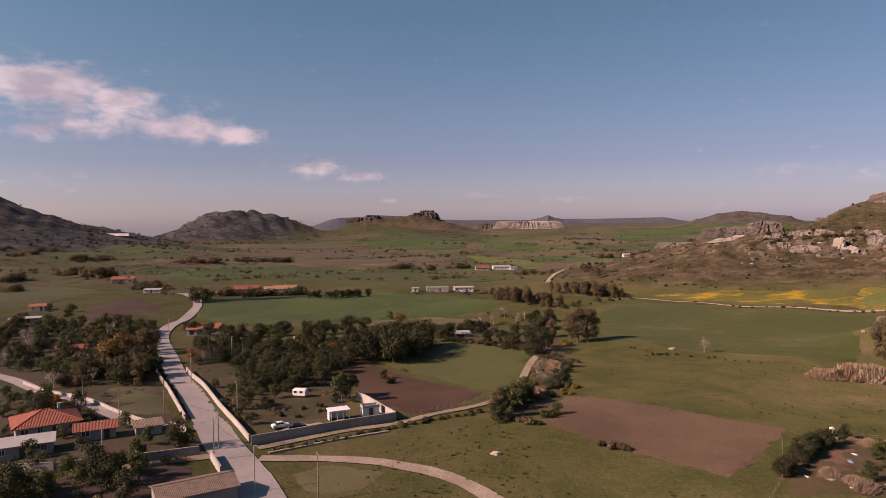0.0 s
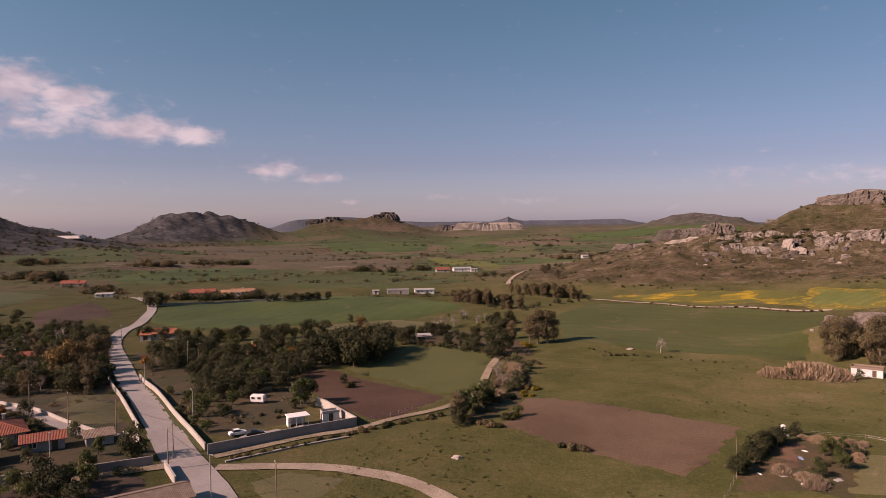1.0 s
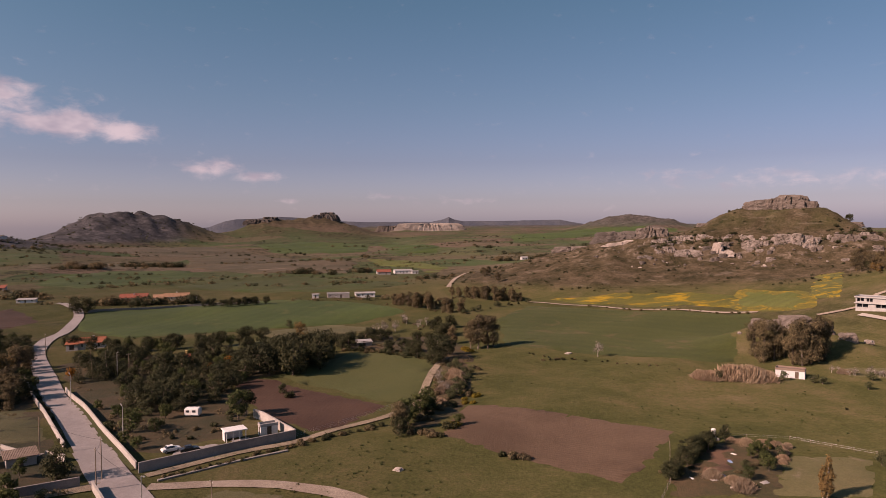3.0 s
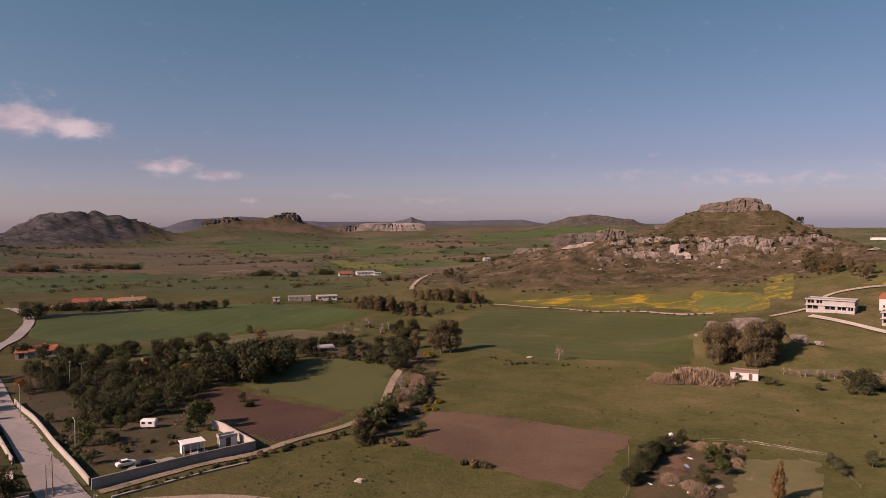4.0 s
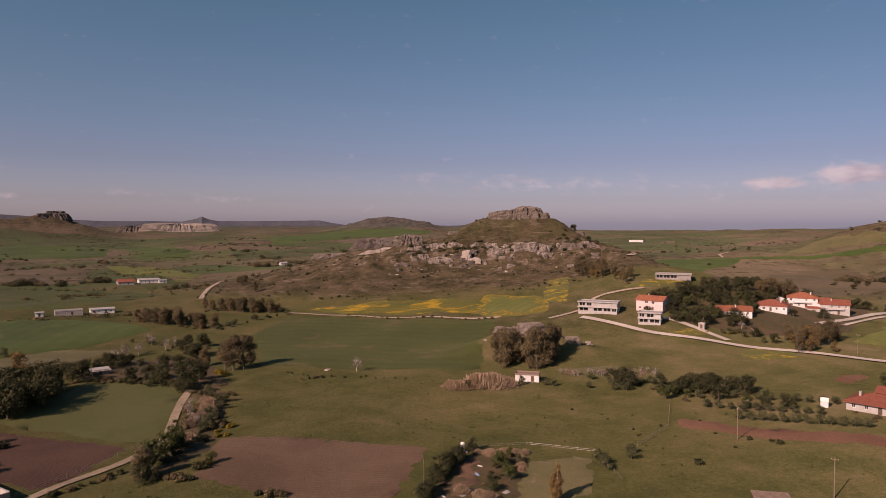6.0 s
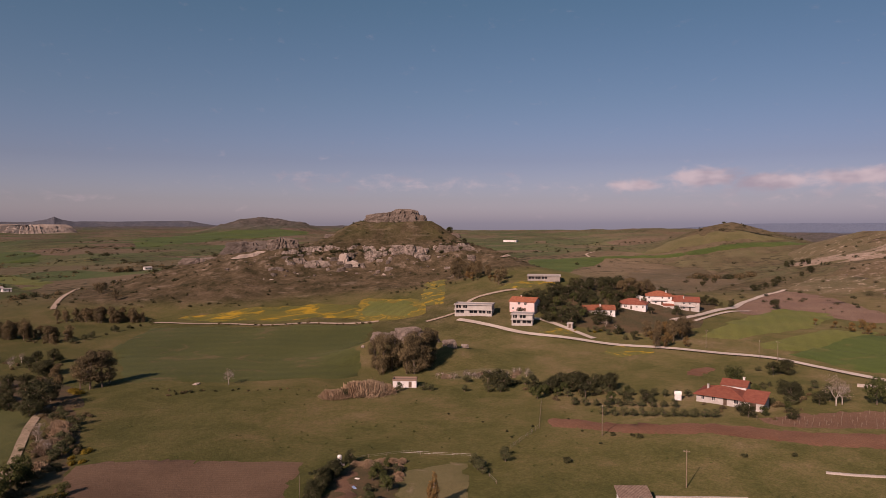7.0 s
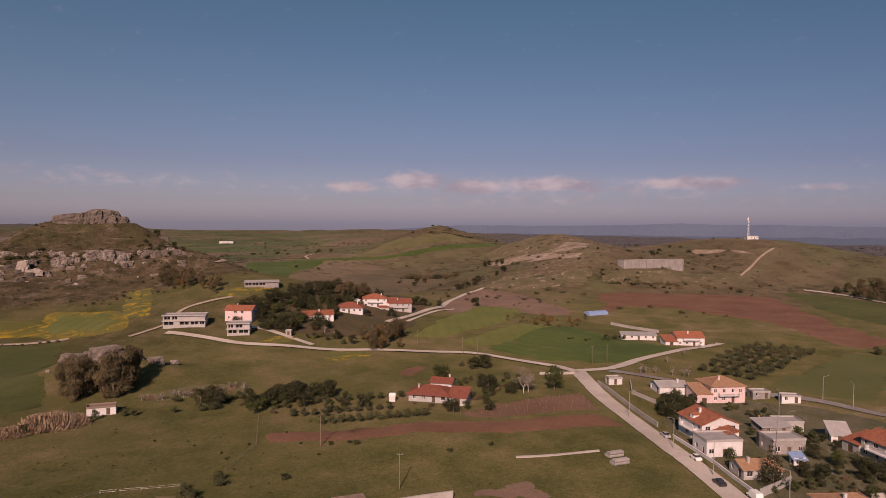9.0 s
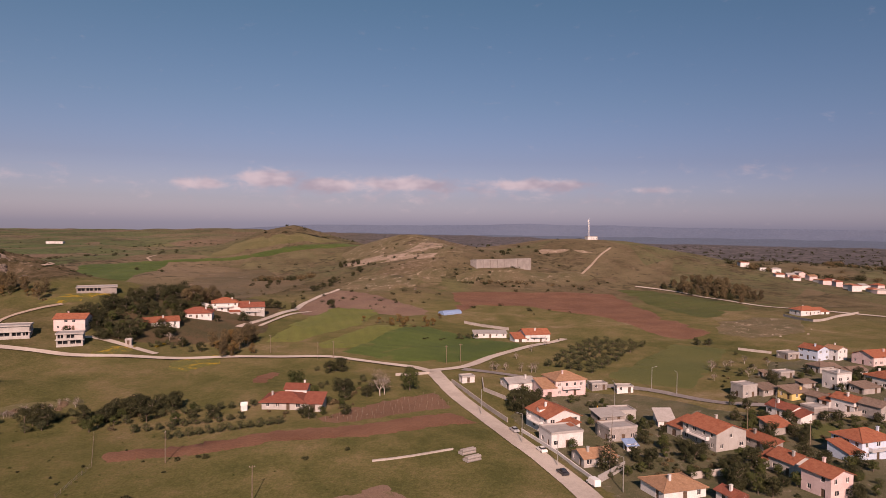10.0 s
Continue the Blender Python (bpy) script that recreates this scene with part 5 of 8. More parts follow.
def house(x, y, turn, w, d, storeys, roof, wall_mat, roof_mat, label, name="house", pitch=0.42, over=0.5, chimney=True, balcony=False, openings=True, base=0.0, category="house", storey=2.75, group="", dormer=False, wing=0):
    """A house whose front (local -y) is w wide and whose depth is d."""
    HOUSES.append((x, y, turn, w / 2 * (1.9 if wing else 1), d / 2))
    ob = thing(name, label, category, group, pose(x, y, ground_at(x, y) + base, 0, 0, turn))
    high = storeys * storey
    rng = random.Random(int(x * 13 + y * 7))
    corners = [(-w / 2, -d / 2), (w / 2, -d / 2), (w / 2, d / 2), (-w / 2, d / 2)]
    bm = bmesh.new()
    sets = []
    for side in range(4):
        a, b = corners[side], corners[(side + 1) % 4]
        length = w if side % 2 == 0 else d
        holes, doors = [], []
        if openings:
            count = max(1, int(length / 3.1))
            for level in range(max(1, int(storeys + 0.3))):
                for k in range(count):
                    mid = length * (k + 0.5) / count + rng.uniform(-0.25, 0.25)
                    if level == 0 and side in (0, 3) and k == count // 2:
                        doors.append(len(holes))
                        holes.append((round(mid - 0.55, 2), round(mid + 0.55, 2), 0.05, 2.2))
                    elif rng.random() < 0.82:
                        half = 0.55 if rng.random() < 0.7 else 0.8
                        holes.append((round(mid - half, 2), round(mid + half, 2), level * storey + 0.95, level * storey + 2.25))
        top = high
        if roof == "shed" and side in (1, 3):
            top = high
        facade(bm, a, b, -1.2, top, holes)
        sets.append((a, b, holes, doors))
    if roof == "gable":
        for s in (-1, 1):
            v = [bm.verts.new(p) for p in ((s * w / 2, -s * d / 2, high), (s * w / 2, s * d / 2, high), (s * w / 2, 0, high + d / 2 * pitch))]
            bm.faces.new(v)
    if roof == "shed":
        t = high + d * pitch
        for pts in (((w / 2, -d / 2, high), (w / 2, d / 2, high), (w / 2, d / 2, t)), ((-w / 2, d / 2, high), (-w / 2, -d / 2, high), (-w / 2, d / 2, t)),
                    ((w / 2, d / 2, high), (-w / 2, d / 2, high), (-w / 2, d / 2, t), (w / 2, d / 2, t))):
            bm.faces.new([bm.verts.new(p) for p in pts])
    part("wall", bm, wall_mat, ob)
    for a, b, holes, doors in sets:
        put_windows(ob, a, b, holes, doors)
    part("roof", roof_mesh(roof, w, d, high, pitch, over, roof_mat), None, ob)
    if chimney:
        bm = bmesh.new()
        cx, cy = w * rng.uniform(-0.3, 0.3), d * rng.choice((-0.18, 0.18))
        lift_up = high + (0.0 if roof in ("flat", "shed") else d * 0.3 * pitch)
        box(bm, cx - 0.3, cx + 0.3, cy - 0.3, cy + 0.3, high - 0.2, lift_up + 1.3, 0.03)
        box(bm, cx - 0.38, cx + 0.38, cy - 0.38, cy + 0.38, lift_up + 1.3, lift_up + 1.42)
        part("chimney", bm, wall_mat, ob)
    if balcony:
        bm = bmesh.new()
        box(bm, -w * 0.3, w * 0.3, -d / 2 - 1.3, -d / 2, storey - 0.05, storey + 0.12)
        for k in range(int(w * 0.6 / 0.3) + 1):
            box(bm, -w * 0.3 + k * 0.3, -w * 0.3 + k * 0.3 + 0.05, -d / 2 - 1.28, -d / 2 - 1.22, storey + 0.12, storey + 1.0)
        box(bm, -w * 0.3, w * 0.3, -d / 2 - 1.3, -d / 2 - 1.2, storey + 1.0, storey + 1.08)
        for s in (-1, 1):
            box(bm, s * w * 0.3 - 0.04, s * w * 0.3 + 0.04, -d / 2 - 1.22, -d / 2, storey + 0.12, storey + 1.04)
        part("balcony", bm, white_wall, ob)
    if wing:  # a lower block against one end, with its own roof
        ww, wd, wh = w * 0.45, d * 0.72, max(0.9, storeys - 0.9) * storey
        x0, x1 = (w / 2, w / 2 + ww) if wing > 0 else (-w / 2 - ww, -w / 2)
        y0, y1 = -d / 2 - 0.6, -d / 2 - 0.6 + wd
        bm = bmesh.new()
        door_hole = [(round(ww / 2 - 0.9, 2), round(ww / 2 + 0.9, 2), 0.05, 2.1)]
        ring = [(x0, y0), (x1, y0), (x1, y1), (x0, y1)]
        for side in range(4):
            facade(bm, ring[side], ring[(side + 1) % 4], -1.2, wh, door_hole if side == 0 else [])
        part("wing_wall", bm, wall_mat, ob)
        put_windows(ob, ring[0], ring[1], door_hole, (0,))
        bm = bmesh.new()
        m = 0.35
        roof_slab(bm, [(x0 - m, y0 - m, wh - 0.05), (x1 + m, y0 - m, wh - 0.05), (x1 + m, y1 + m, wh + wd * 0.28), (x0 - m, y1 + m, wh + wd * 0.28)])
        part("wing_roof", bm, roof_mat, ob)
        bm = bmesh.new()
        for pts in (((x1, y0, wh), (x1, y1, wh), (x1, y1, wh + wd * 0.26)), ((x0, y1, wh), (x0, y0, wh), (x0, y1, wh + wd * 0.26)), ((x1, y1, wh), (x0, y1, wh), (x0, y1, wh + wd * 0.26), (x1, y1, wh + wd * 0.26))):
            bm.faces.new([bm.verts.new(p) for p in pts])
        part("wing_gable", bm, wall_mat, ob)
    if dormer:
        bm = bmesh.new()
        box(bm, -0.9, 0.9, -d / 2 + 0.5, -d / 2 + 2.4, high + 0.1, high + 1.5)
        part("dormer", bm, wall_mat, ob)
        bm = bmesh.new()
        roof_slab(bm, [(-1.1, -d / 2 + 0.3, high + 1.4), (-1.1, -d / 2 + 2.5, high + 1.4), (0, -d / 2 + 2.5, high + 1.95), (0, -d / 2 + 0.3, high + 1.95)][::-1])
        roof_slab(bm, [(1.1, -d / 2 + 0.3, high + 1.4), (1.1, -d / 2 + 2.5, high + 1.4), (0, -d / 2 + 2.5, high + 1.95), (0, -d / 2 + 0.3, high + 1.95)])
        part("dormer_roof", bm, roof_mat, ob)
    return ob


def modern_house(x, y, turn, w, d, levels, label, loggia, parapet=0.35, set_back=0.0, wall_mat=None):
    """A white flat-roofed house: deep dark loggias behind slim posts, projecting slabs; loggia: rows of (from, to, level)."""
    wall_mat = wall_mat or white_wall
    HOUSES.append((x, y, turn, w / 2, d / 2))
    ob = thing("house", label, "house", "", pose(x, y, ground_at(x, y), 0, 0, turn))
    tall = 2.65
    for level in range(levels):
        x0, x1 = -w / 2 + (set_back * w if level else 0.0), w / 2
        corners = [(x0, -d / 2), (x1, -d / 2), (x1, d / 2), (x0, d / 2)]
        z0 = level * tall
        bm = bmesh.new()
        for side in range(4):
            a, b = corners[side], corners[(side + 1) % 4]
            length = (Vector(b) - Vector(a)).length
            if side == 0:
                holes = [(round((f - x0), 2), round((t - x0), 2), z0 + 0.12, z0 + 2.2) for f, t, at in loggia if at == level]
                facade(bm, a, b, z0 - (1.2 if level == 0 else 0), z0 + tall - 0.25, holes, 1.3)
                for s0, s1, h0, h1 in holes:
                    glass = bmesh.new()
                    box(glass, x0 + s0 + 0.02, x0 + s1 - 0.02, -d / 2 + 1.22, -d / 2 + 1.28, h0 + 0.02, h1 - 0.02)
                    part("glazing", glass, pane_mat, ob)
                    post = bmesh.new()
                    box(post, x0 + (s0 + s1) / 2 - 0.12, x0 + (s0 + s1) / 2 + 0.12, -d / 2 + 0.03, -d / 2 + 0.27, h0, h1)
                    part("post", post, wall_mat, ob)
                    rail = bmesh.new()
                    box(rail, x0 + s0, x0 + s1, -d / 2 + 0.04, -d / 2 + 0.12, h0, h0 + 0.6)
                    part("parapet", rail, wall_mat, ob)
            else:
                holes = [(round(length * (k + 0.5) / 3 - 0.6, 2), round(length * (k + 0.5) / 3 + 0.6, 2), z0 + 0.95, z0 + 2.2) for k in range(3)]
                facade(bm, a, b, z0 - (1.2 if level == 0 else 0), z0 + tall - 0.25, holes)
                put_windows(ob, a, b, holes)
        part("wall", bm, wall_mat, ob)
        slab = bmesh.new()
        box(slab, x0 - 0.5, x1 + 0.5, -d / 2 - 0.7, d / 2 + 0.4, z0 + tall - 0.25, z0 + tall, 0.03)
        part("roof_slab" if level == levels - 1 else "floor_slab", slab, wall_mat if level < levels - 1 else sheet_roof, ob)
    top = bmesh.new()
    for p0, p1, q0, q1 in ((x0 - 0.4, x1 + 0.4, -d / 2 - 0.6, -d / 2 - 0.4), (x0 - 0.4, x1 + 0.4, d / 2 + 0.1, d / 2 + 0.3), (x0 - 0.4, x0 - 0.2, -d / 2 - 0.4, d / 2 + 0.1), (x1 + 0.2, x1 + 0.4, -d / 2 - 0.4, d / 2 + 0.1)):
        box(top, p0, p1, q0, q1, levels * tall, levels * tall + parapet)
    part("roof_edge", top, wall_mat, ob)
    return ob


# ---- walls, poles, fences, vehicles ----


def garden_wall(points, tall, thick, material, label, pillars=0.0, name="garden_wall"):
    """A wall along a line, stepping with the land, with a coping."""
    bm = bmesh.new()
    cope = bmesh.new()
    line = [Vector(p) for p in points]
    for a, b in zip(line, line[1:]):
        count = max(1, int((b - a).length / 5))
        d = (b - a).normalized()
        side = Vector((-d.y, d.x)) * thick / 2
        for j in range(count):
            p, q = a.lerp(b, j / count), a.lerp(b, (j + 1) / count)
            zp, zq = ground_at(p.x, p.y), ground_at(q.x, q.y)
            for mesh_to, grow, z0, z1 in ((bm, 1.0, -0.5, tall), (cope, 1.35, tall, tall + 0.09)):
                vs = []
                for end, z in ((p, zp), (q, zq)):
                    for s in (-1, 1):
                        for h in (z0, z1):
                            vs.append(mesh_to.verts.new((end.x + s * side.x * grow, end.y + s * side.y * grow, z + h)))
                for f in ((0, 4, 5, 1), (2, 3, 7, 6), (1, 5, 7, 3), (0, 2, 6, 4), (0, 1, 3, 2), (4, 6, 7, 5)):
                    mesh_to.faces.new([vs[i] for i in f])
    ob = thing(name, label, "wall")
    part("masonry", bm, material, ob)
    part("coping", cope, material, ob)
    return ob


def utility_pole(x, y, tall=8.0, lamp=0.0, material=None, label="", turn=0.0):
    ob = thing("street_lamp" if lamp else "utility_pole", label or ("grey street lamp on a slim pole" if lamp else "weathered wooden utility pole with a crossarm"), "lamp" if lamp else "pole", "roadside poles", pose(x, y, ground_at(x, y), 0, 0, turn))
    bm = bmesh.new()
    rod(bm, (0, 0, -0.5), (0, 0, tall), 0.13, 0.08, 8)
    part("pole", bm, material or (metal_grey if lamp else wood), ob)
    bm = bmesh.new()
    if lamp:
        rod(bm, (0, 0, tall - 0.05), (lamp, 0, tall + 0.35), 0.05, 0.04)
        part("arm", bm, metal_grey, ob)
        bm = bmesh.new()
        box(bm, lamp - 0.1, lamp + 0.55, -0.13, 0.13, tall + 0.28, tall + 0.42, 0.03)
        part("lamp_head", bm, metal_grey, ob)
    else:
        box(bm, -0.7, 0.7, -0.05, 0.05, tall - 0.5, tall - 0.38)
        part("crossarm", bm, wood, ob)
        for s in (-0.6, 0, 0.6):
            bm = bmesh.new()
            rod(bm, (s, 0, tall - 0.38), (s, 0, tall - 0.2), 0.04, 0.03, 6)
            part("insulator", bm, white_paint, ob)
    return ob


def wire(points, label="thin sagging overhead cable between poles"):
    """A cable hung between pole tops (x, y, height over the land)."""
    curve = bpy.data.curves.new("overhead_cable", "CURVE")
    curve.dimensions, curve.bevel_depth, curve.bevel_resolution = "3D", 0.025, 1
    pts = []
    for (x0, y0, h0), (x1, y1, h1) in zip(points, points[1:]):
        z0, z1 = ground_at(x0, y0) + h0, ground_at(x1, y1) + h1
        for j in range(9):
            s = j / 8
            pts.append((x0 + (x1 - x0) * s, y0 + (y1 - y0) * s, z0 + (z1 - z0) * s - 4 * s * (1 - s) * 0.7))
    spline = curve.splines.new("POLY")
    spline.points.add(len(pts) - 1)
    for p, c in zip(spline.points, pts):
        p.co = (*c, 1)
    curve.materials.append(rubber)
    return tagged(new("overhead_cable", curve), label, "cable")


def fence(points, label, tall=1.3, gap=2.5, group=""):
    ob = thing("fence", label, "fence", group)
    post_mesh = None
    line = [Vector(p) for p in points]
    for a, b in zip(line, line[1:]):
        count = max(1, int((b - a).length / gap))
        for j in range(count + 1):
            p = a.lerp(b, j / count)
            if not post_mesh:
                bm = bmesh.new()
                rod(bm, (0, 0, -0.3), (0, 0, tall), 0.045, 0.035, 6)
                post_mesh = mesh_of("post", bm, wood)
            post = part("post", post_mesh, None, ob)
            post.matrix_basis = pose(p.x, p.y, ground_at(p.x, p.y), random.uniform(-4, 4), random.uniform(-4, 4), 0)
        for h in (0.4, 0.8, 1.2):
            if h < tall:
                wires = bmesh.new()
                rod(wires, (a.x, a.y, ground_at(*a) + h), (b.x, b.y, ground_at(*b) + h), 0.012, 0.012, 3)
                part("wire", wires, metal_grey, ob)
    return ob


CARS = {}


def car(x, y, turn, paint, label, van=False, lift_by=0.1):
    """Body, cabin glass, four wheels and lights."""
    ob = thing("van" if van else "car", label, "van" if van else "car", "parked cars", pose(x, y, ground_at(x, y) + lift_by, 0, 0, turn))
    bm = bmesh.new()
    outline = [(-2.1, 0.35), (-2.1, 0.85), (-1.9, 1.0 if not van else 1.95), (0.9 if van else -1.5, 1.95 if van else 1.02), (1.15, 1.0), (1.95, 0.86), (2.1, 0.7), (2.1, 0.35)] if van else \
              [(-2.05, 0.35), (-2.08, 0.8), (-1.9, 0.98), (-1.35, 1.02), (1.0, 0.98), (1.9, 0.82), (2.08, 0.6), (2.05, 0.35)]
    for s in (-0.85, 0.85):
        bm.faces.new([bm.verts.new((px, s, pz)) for px, pz in (outline if s < 0 else outline[::-1])])
    bm.verts.ensure_lookup_table()
    k = len(outline)
    for i in range(k):
        j = (i + 1) % k
        bm.faces.new((bm.verts[j], bm.verts[i], bm.verts[2 * k - 1 - i], bm.verts[2 * k - 1 - j]))
    bmesh.ops.bevel(bm, geom=bm.edges[:], offset=0.06, segments=2, affect="EDGES")
    body = part("body", bm, paint, ob)
    if not van:
        bm = bmesh.new()
        box(bm, -1.3, 0.75, -0.72, 0.72, 0.98, 1.45)
        for v in bm.verts:
            if v.co.z > 1.2:
                v.co.x = v.co.x * 0.66 - 0.12
                v.co.y *= 0.84
        bmesh.ops.bevel(bm, geom=bm.edges[:], offset=0.05, segments=1, affect="EDGES")
        part("windows", bm, pane_mat, ob)
        bm = bmesh.new()
        box(bm, -1.0, 0.36, -0.58, 0.58, 1.45, 1.49, 0.015)
        part("roof", bm, paint, ob)
    else:
        bm = bmesh.new()
        box(bm, 0.75, 1.12, -0.78, 0.78, 1.15, 1.8)
        for v in bm.verts:
            if v.co.z > 1.5 and v.co.x > 1:
                v.co.x -= 0.12
        part("windscreen", bm, pane_mat, ob)
    for sx in (-1.3, 1.3):
        for sy in (-0.8, 0.8):
            bm = bmesh.new()
            rod(bm, (0, -0.1, 0), (0, 0.1, 0), 0.32, 0.32, 16)
            wheel = part("wheel", bm, rubber, ob)
            wheel.matrix_basis = pose(sx, sy, 0.32)
            bm = bmesh.new()
            rod(bm, (0, -0.115, 0), (0, 0.115, 0), 0.19, 0.19, 12)
            part("rim", bm, metal_grey, wheel)
    for sy in (-0.6, 0.6):
        bm = bmesh.new()
        box(bm, 2.0, 2.09, sy - 0.16, sy + 0.16, 0.58, 0.72, 0.02)
        part("headlight", bm, white_paint, ob)
    return ob


# ---- houses and farm buildings ----
house(213.4, 27.3, -142, 12.8, 11.5, 2, "gable", white_wall, tile_orange, "white two-storey house with an orange tiled roof", pitch=0.4, dormer=True, balcony=True, wing=1)
house(199.9, 23.3, -56, 10.0, 8.0, 1.5, "flat", white_wall, sheet_roof, "white flat-roofed house block beside the road", chimney=False)
house(265.0, 29.5, -56, 12.5, 11.3, 2.2, "hip", pink_wall, tile_tan, "pink two-storey house with a tan hipped roof", balcony=True, wing=-1)
house(263.1, 47.0, -56, 10.9, 8.7, 1, "gable", white_wall, sheet_roof, "low white house with a grey gabled roof", pitch=0.3)
house(215.0, -19.5, -142, 13.6, 10.9, 2, "gable", cream_wall, tile_orange, "large cream two-storey house with an orange tiled roof", pitch=0.36, balcony=True, wing=-1)
house(186.0, 14.3, -56, 6.7, 6.7, 1, "gable", cream_wall, tile_tan, "low house with worn tan tiled roofs", wing=1)
house(210.0, 7.8, -56, 9.4, 6.6, 1.4, "flat", grey_wall, sheet_roof, "unfinished grey concrete house with a flat roof", chimney=False)
house(230.1, 11.5, -56, 8.8, 6.2, 1, "shed", grey_wall, sheet_roof, "grey workshop with a sheet roof", name="shed", pitch=0.15, chimney=False, category="shed")
house(169.5, -6.2, -56, 11.4, 9.1, 1, "hip", white_wall, tile_tan, "low white house with a tan hipped roof")
house(166.3, -18.4, -142, 4.6, 4.1, 1, "gable", white_wall, tile_red, "small house with a red tiled roof", wing=1)
house(195.3, -36.4, -142, 7.7, 7.7, 1.4, "gable", cream_wall, tile_orange, "cream house with stepped orange roofs", wing=-1)
house(180.9, -41.2, -142, 8.0, 7.2, 2, "gable", pink_wall, tile_orange, "tall pale pink house with orange and grey roof slopes")
house(217.2, -58.6, -54, 12.0, 9.6, 2, "hip", pale_blue_wall, tile_orange, "pale two-storey house with a blue side wall", balcony=True, wing=-1)
house(252.5, -45.7, -142, 9.8, 6.9, 1.2, "gable", white_wall, tile_red, "low white house with a faded red roof", wing=1)
house(255.1, -54.8, -54, 6.1, 5.5, 1.2, "flat", grey_wall, sheet_roof, "grey flat-roofed house extension with bare walls", chimney=False)
house(279.2, -36.3, -54, 6.8, 6.1, 1.6, "flat", cream_wall, sheet_roof, "plain cream flat-roofed house", chimney=False)
house(278.7, -53.4, -54, 9.2, 6.4, 1, "shed", yellow_wall, tile_old, "low yellow house with an old sloping roof", pitch=0.2)
house(281.9, -44.3, -54, 7.4, 5.2, 1, "shed", grey_wall, tile_old, "low grey shed with old tiles", name="shed", pitch=0.2, chimney=False, category="shed")
house(272.4, -60.4, -140, 6.8, 5.4, 1, "gable", cream_wall, tile_old, "low cream house with an old tiled roof", wing=1)
house(263.9, -67.5, -140, 8.6, 6.9, 1.5, "gable", white_wall, tile_orange, "white house with a bright orange roof", wing=-1)
house(300.1, -72.6, -54, 7.5, 6.8, 2.3, "flat", white_wall, sheet_roof, "tall white flat-roofed house", balcony=True)
house(370.5, -80.1, -140, 10.4, 8.4, 2, "gable", pale_blue_wall, tile_orange, "pale blue two-storey village house")
house(370.0, -89.3, -140, 7.4, 6.7, 2, "gable", white_wall, tile_tan, "white two-storey house joined to its neighbour", wing=-1)
house(330.3, -73.9, -54, 8.3, 6.6, 1.2, "hip", cream_wall, tile_old, "cream house with a dark hipped roof", wing=1)
house(361.6, -103.0, -54, 13.8, 11.1, 1.6, "gable", pink_wall, tile_orange, "pale house with an orange gabled roof")
house(372.2, -69.1, -54, 7.8, 7.0, 1, "flat", grey_wall, sheet_roof, "small grey outbuilding with a flat roof", name="shed", chimney=False, category="shed")
house(214.8, -32.2, -142, 7.4, 6.0, 1, "gable", grey_wall, tile_orange, "low house with an orange tiled roof", wing=1)
house(229.2, -38.5, -54, 7.1, 5.7, 1, "shed", grey_wall, tile_orange, "lean-to with faded orange tiles", name="shed", pitch=0.25, chimney=False, category="shed")
house(257.7, -73.9, -140, 7.8, 7.0, 1.6, "gable", grey_wall, tile_old, "grey house with an old brown roof", wing=-1)
house(311.2, -93.1, -54, 11.3, 10.2, 1.6, "hip", white_wall, tile_orange, "white house with an orange hipped roof")
house(373.8, 57.4, -60, 14.1, 11.3, 1.6, "gable", white_wall, tile_orange, "white farmhouse with a steep orange roof", balcony=True, wing=-1)
house(376.6, 83.0, -70, 18.3, 6.4, 1, "shed", white_wall, sheet_roof, "long low white farm shed", name="shed", pitch=0.12, chimney=False, category="shed")
house(263.8, 67.6, -56, 5.2, 4.2, 0.8, "flat", white_wall, sheet_roof, "small white flat-roofed outbuilding", name="shed", chimney=False, category="shed")
house(208.6, 116.9, -75, 14.0, 10.5, 1, "hip", cream_wall, tile_red, "low farmhouse with a broad red hipped roof", pitch=0.4, over=0.9, wing=1)
house(222.7, 120.2, -75, 7.8, 6.2, 1.2, "gable", white_wall, tile_red, "white rear wing with a red gabled roof", pitch=0.45)
house(199.8, 127.7, -60, 2.1, 2.1, 0.7, "flat", white_wall, white_paint, "tiny white pump house", name="shed", chimney=False, openings=False, category="shed")
modern_house(242.0, 277.5, -52, 20, 8.5, 2, "long white modern house with dark loggias", [(-9.4, -6.6, 1), (-5.6, -3.2, 1), (-9.4, -5.0, 0), (-2.0, 2.2, 0), (3.1, 6.6, 0), (7.4, 9.5, 0)], wall_mat=cream_wall)
modern_house(248.5, 247.5, -52, 10.5, 8.2, 2, "white two-storey flat-roofed house with an open ground floor", [(-4.7, -0.8, 0), (0.2, 4.6, 0), (-4.7, -2.5, 1), (-1.2, 1.9, 1)], wall_mat=cream_wall)
house(265.3, 262.7, -65, 14.0, 9.8, 2, "gable", pink_wall, tile_orange, "pale pink two-storey house with an orange roof")
modern_house(316.8, 297.0, -48, 20, 12, 1, "unfinished pale concrete building on the slope", [(-9.4, -6.0, 0), (-5.2, -2.0, 0), (-1.2, 2.0, 0)], wall_mat=grey_wall)
house(366.1, 247.2, -55, 15.3, 12.2, 2, "hip", white_wall, tile_orange, "white two-storey villa with an orange roof", balcony=True, wing=1)
house(373.0, 232.5, -55, 14.2, 11.3, 2, "gable", cream_wall, tile_red, "cream villa with a red tiled roof", balcony=True, wing=-1)
house(331.1, 241.2, -60, 16.2, 12.9, 1.1, "hip", white_wall, tile_red, "low white villa with red hipped roofs")
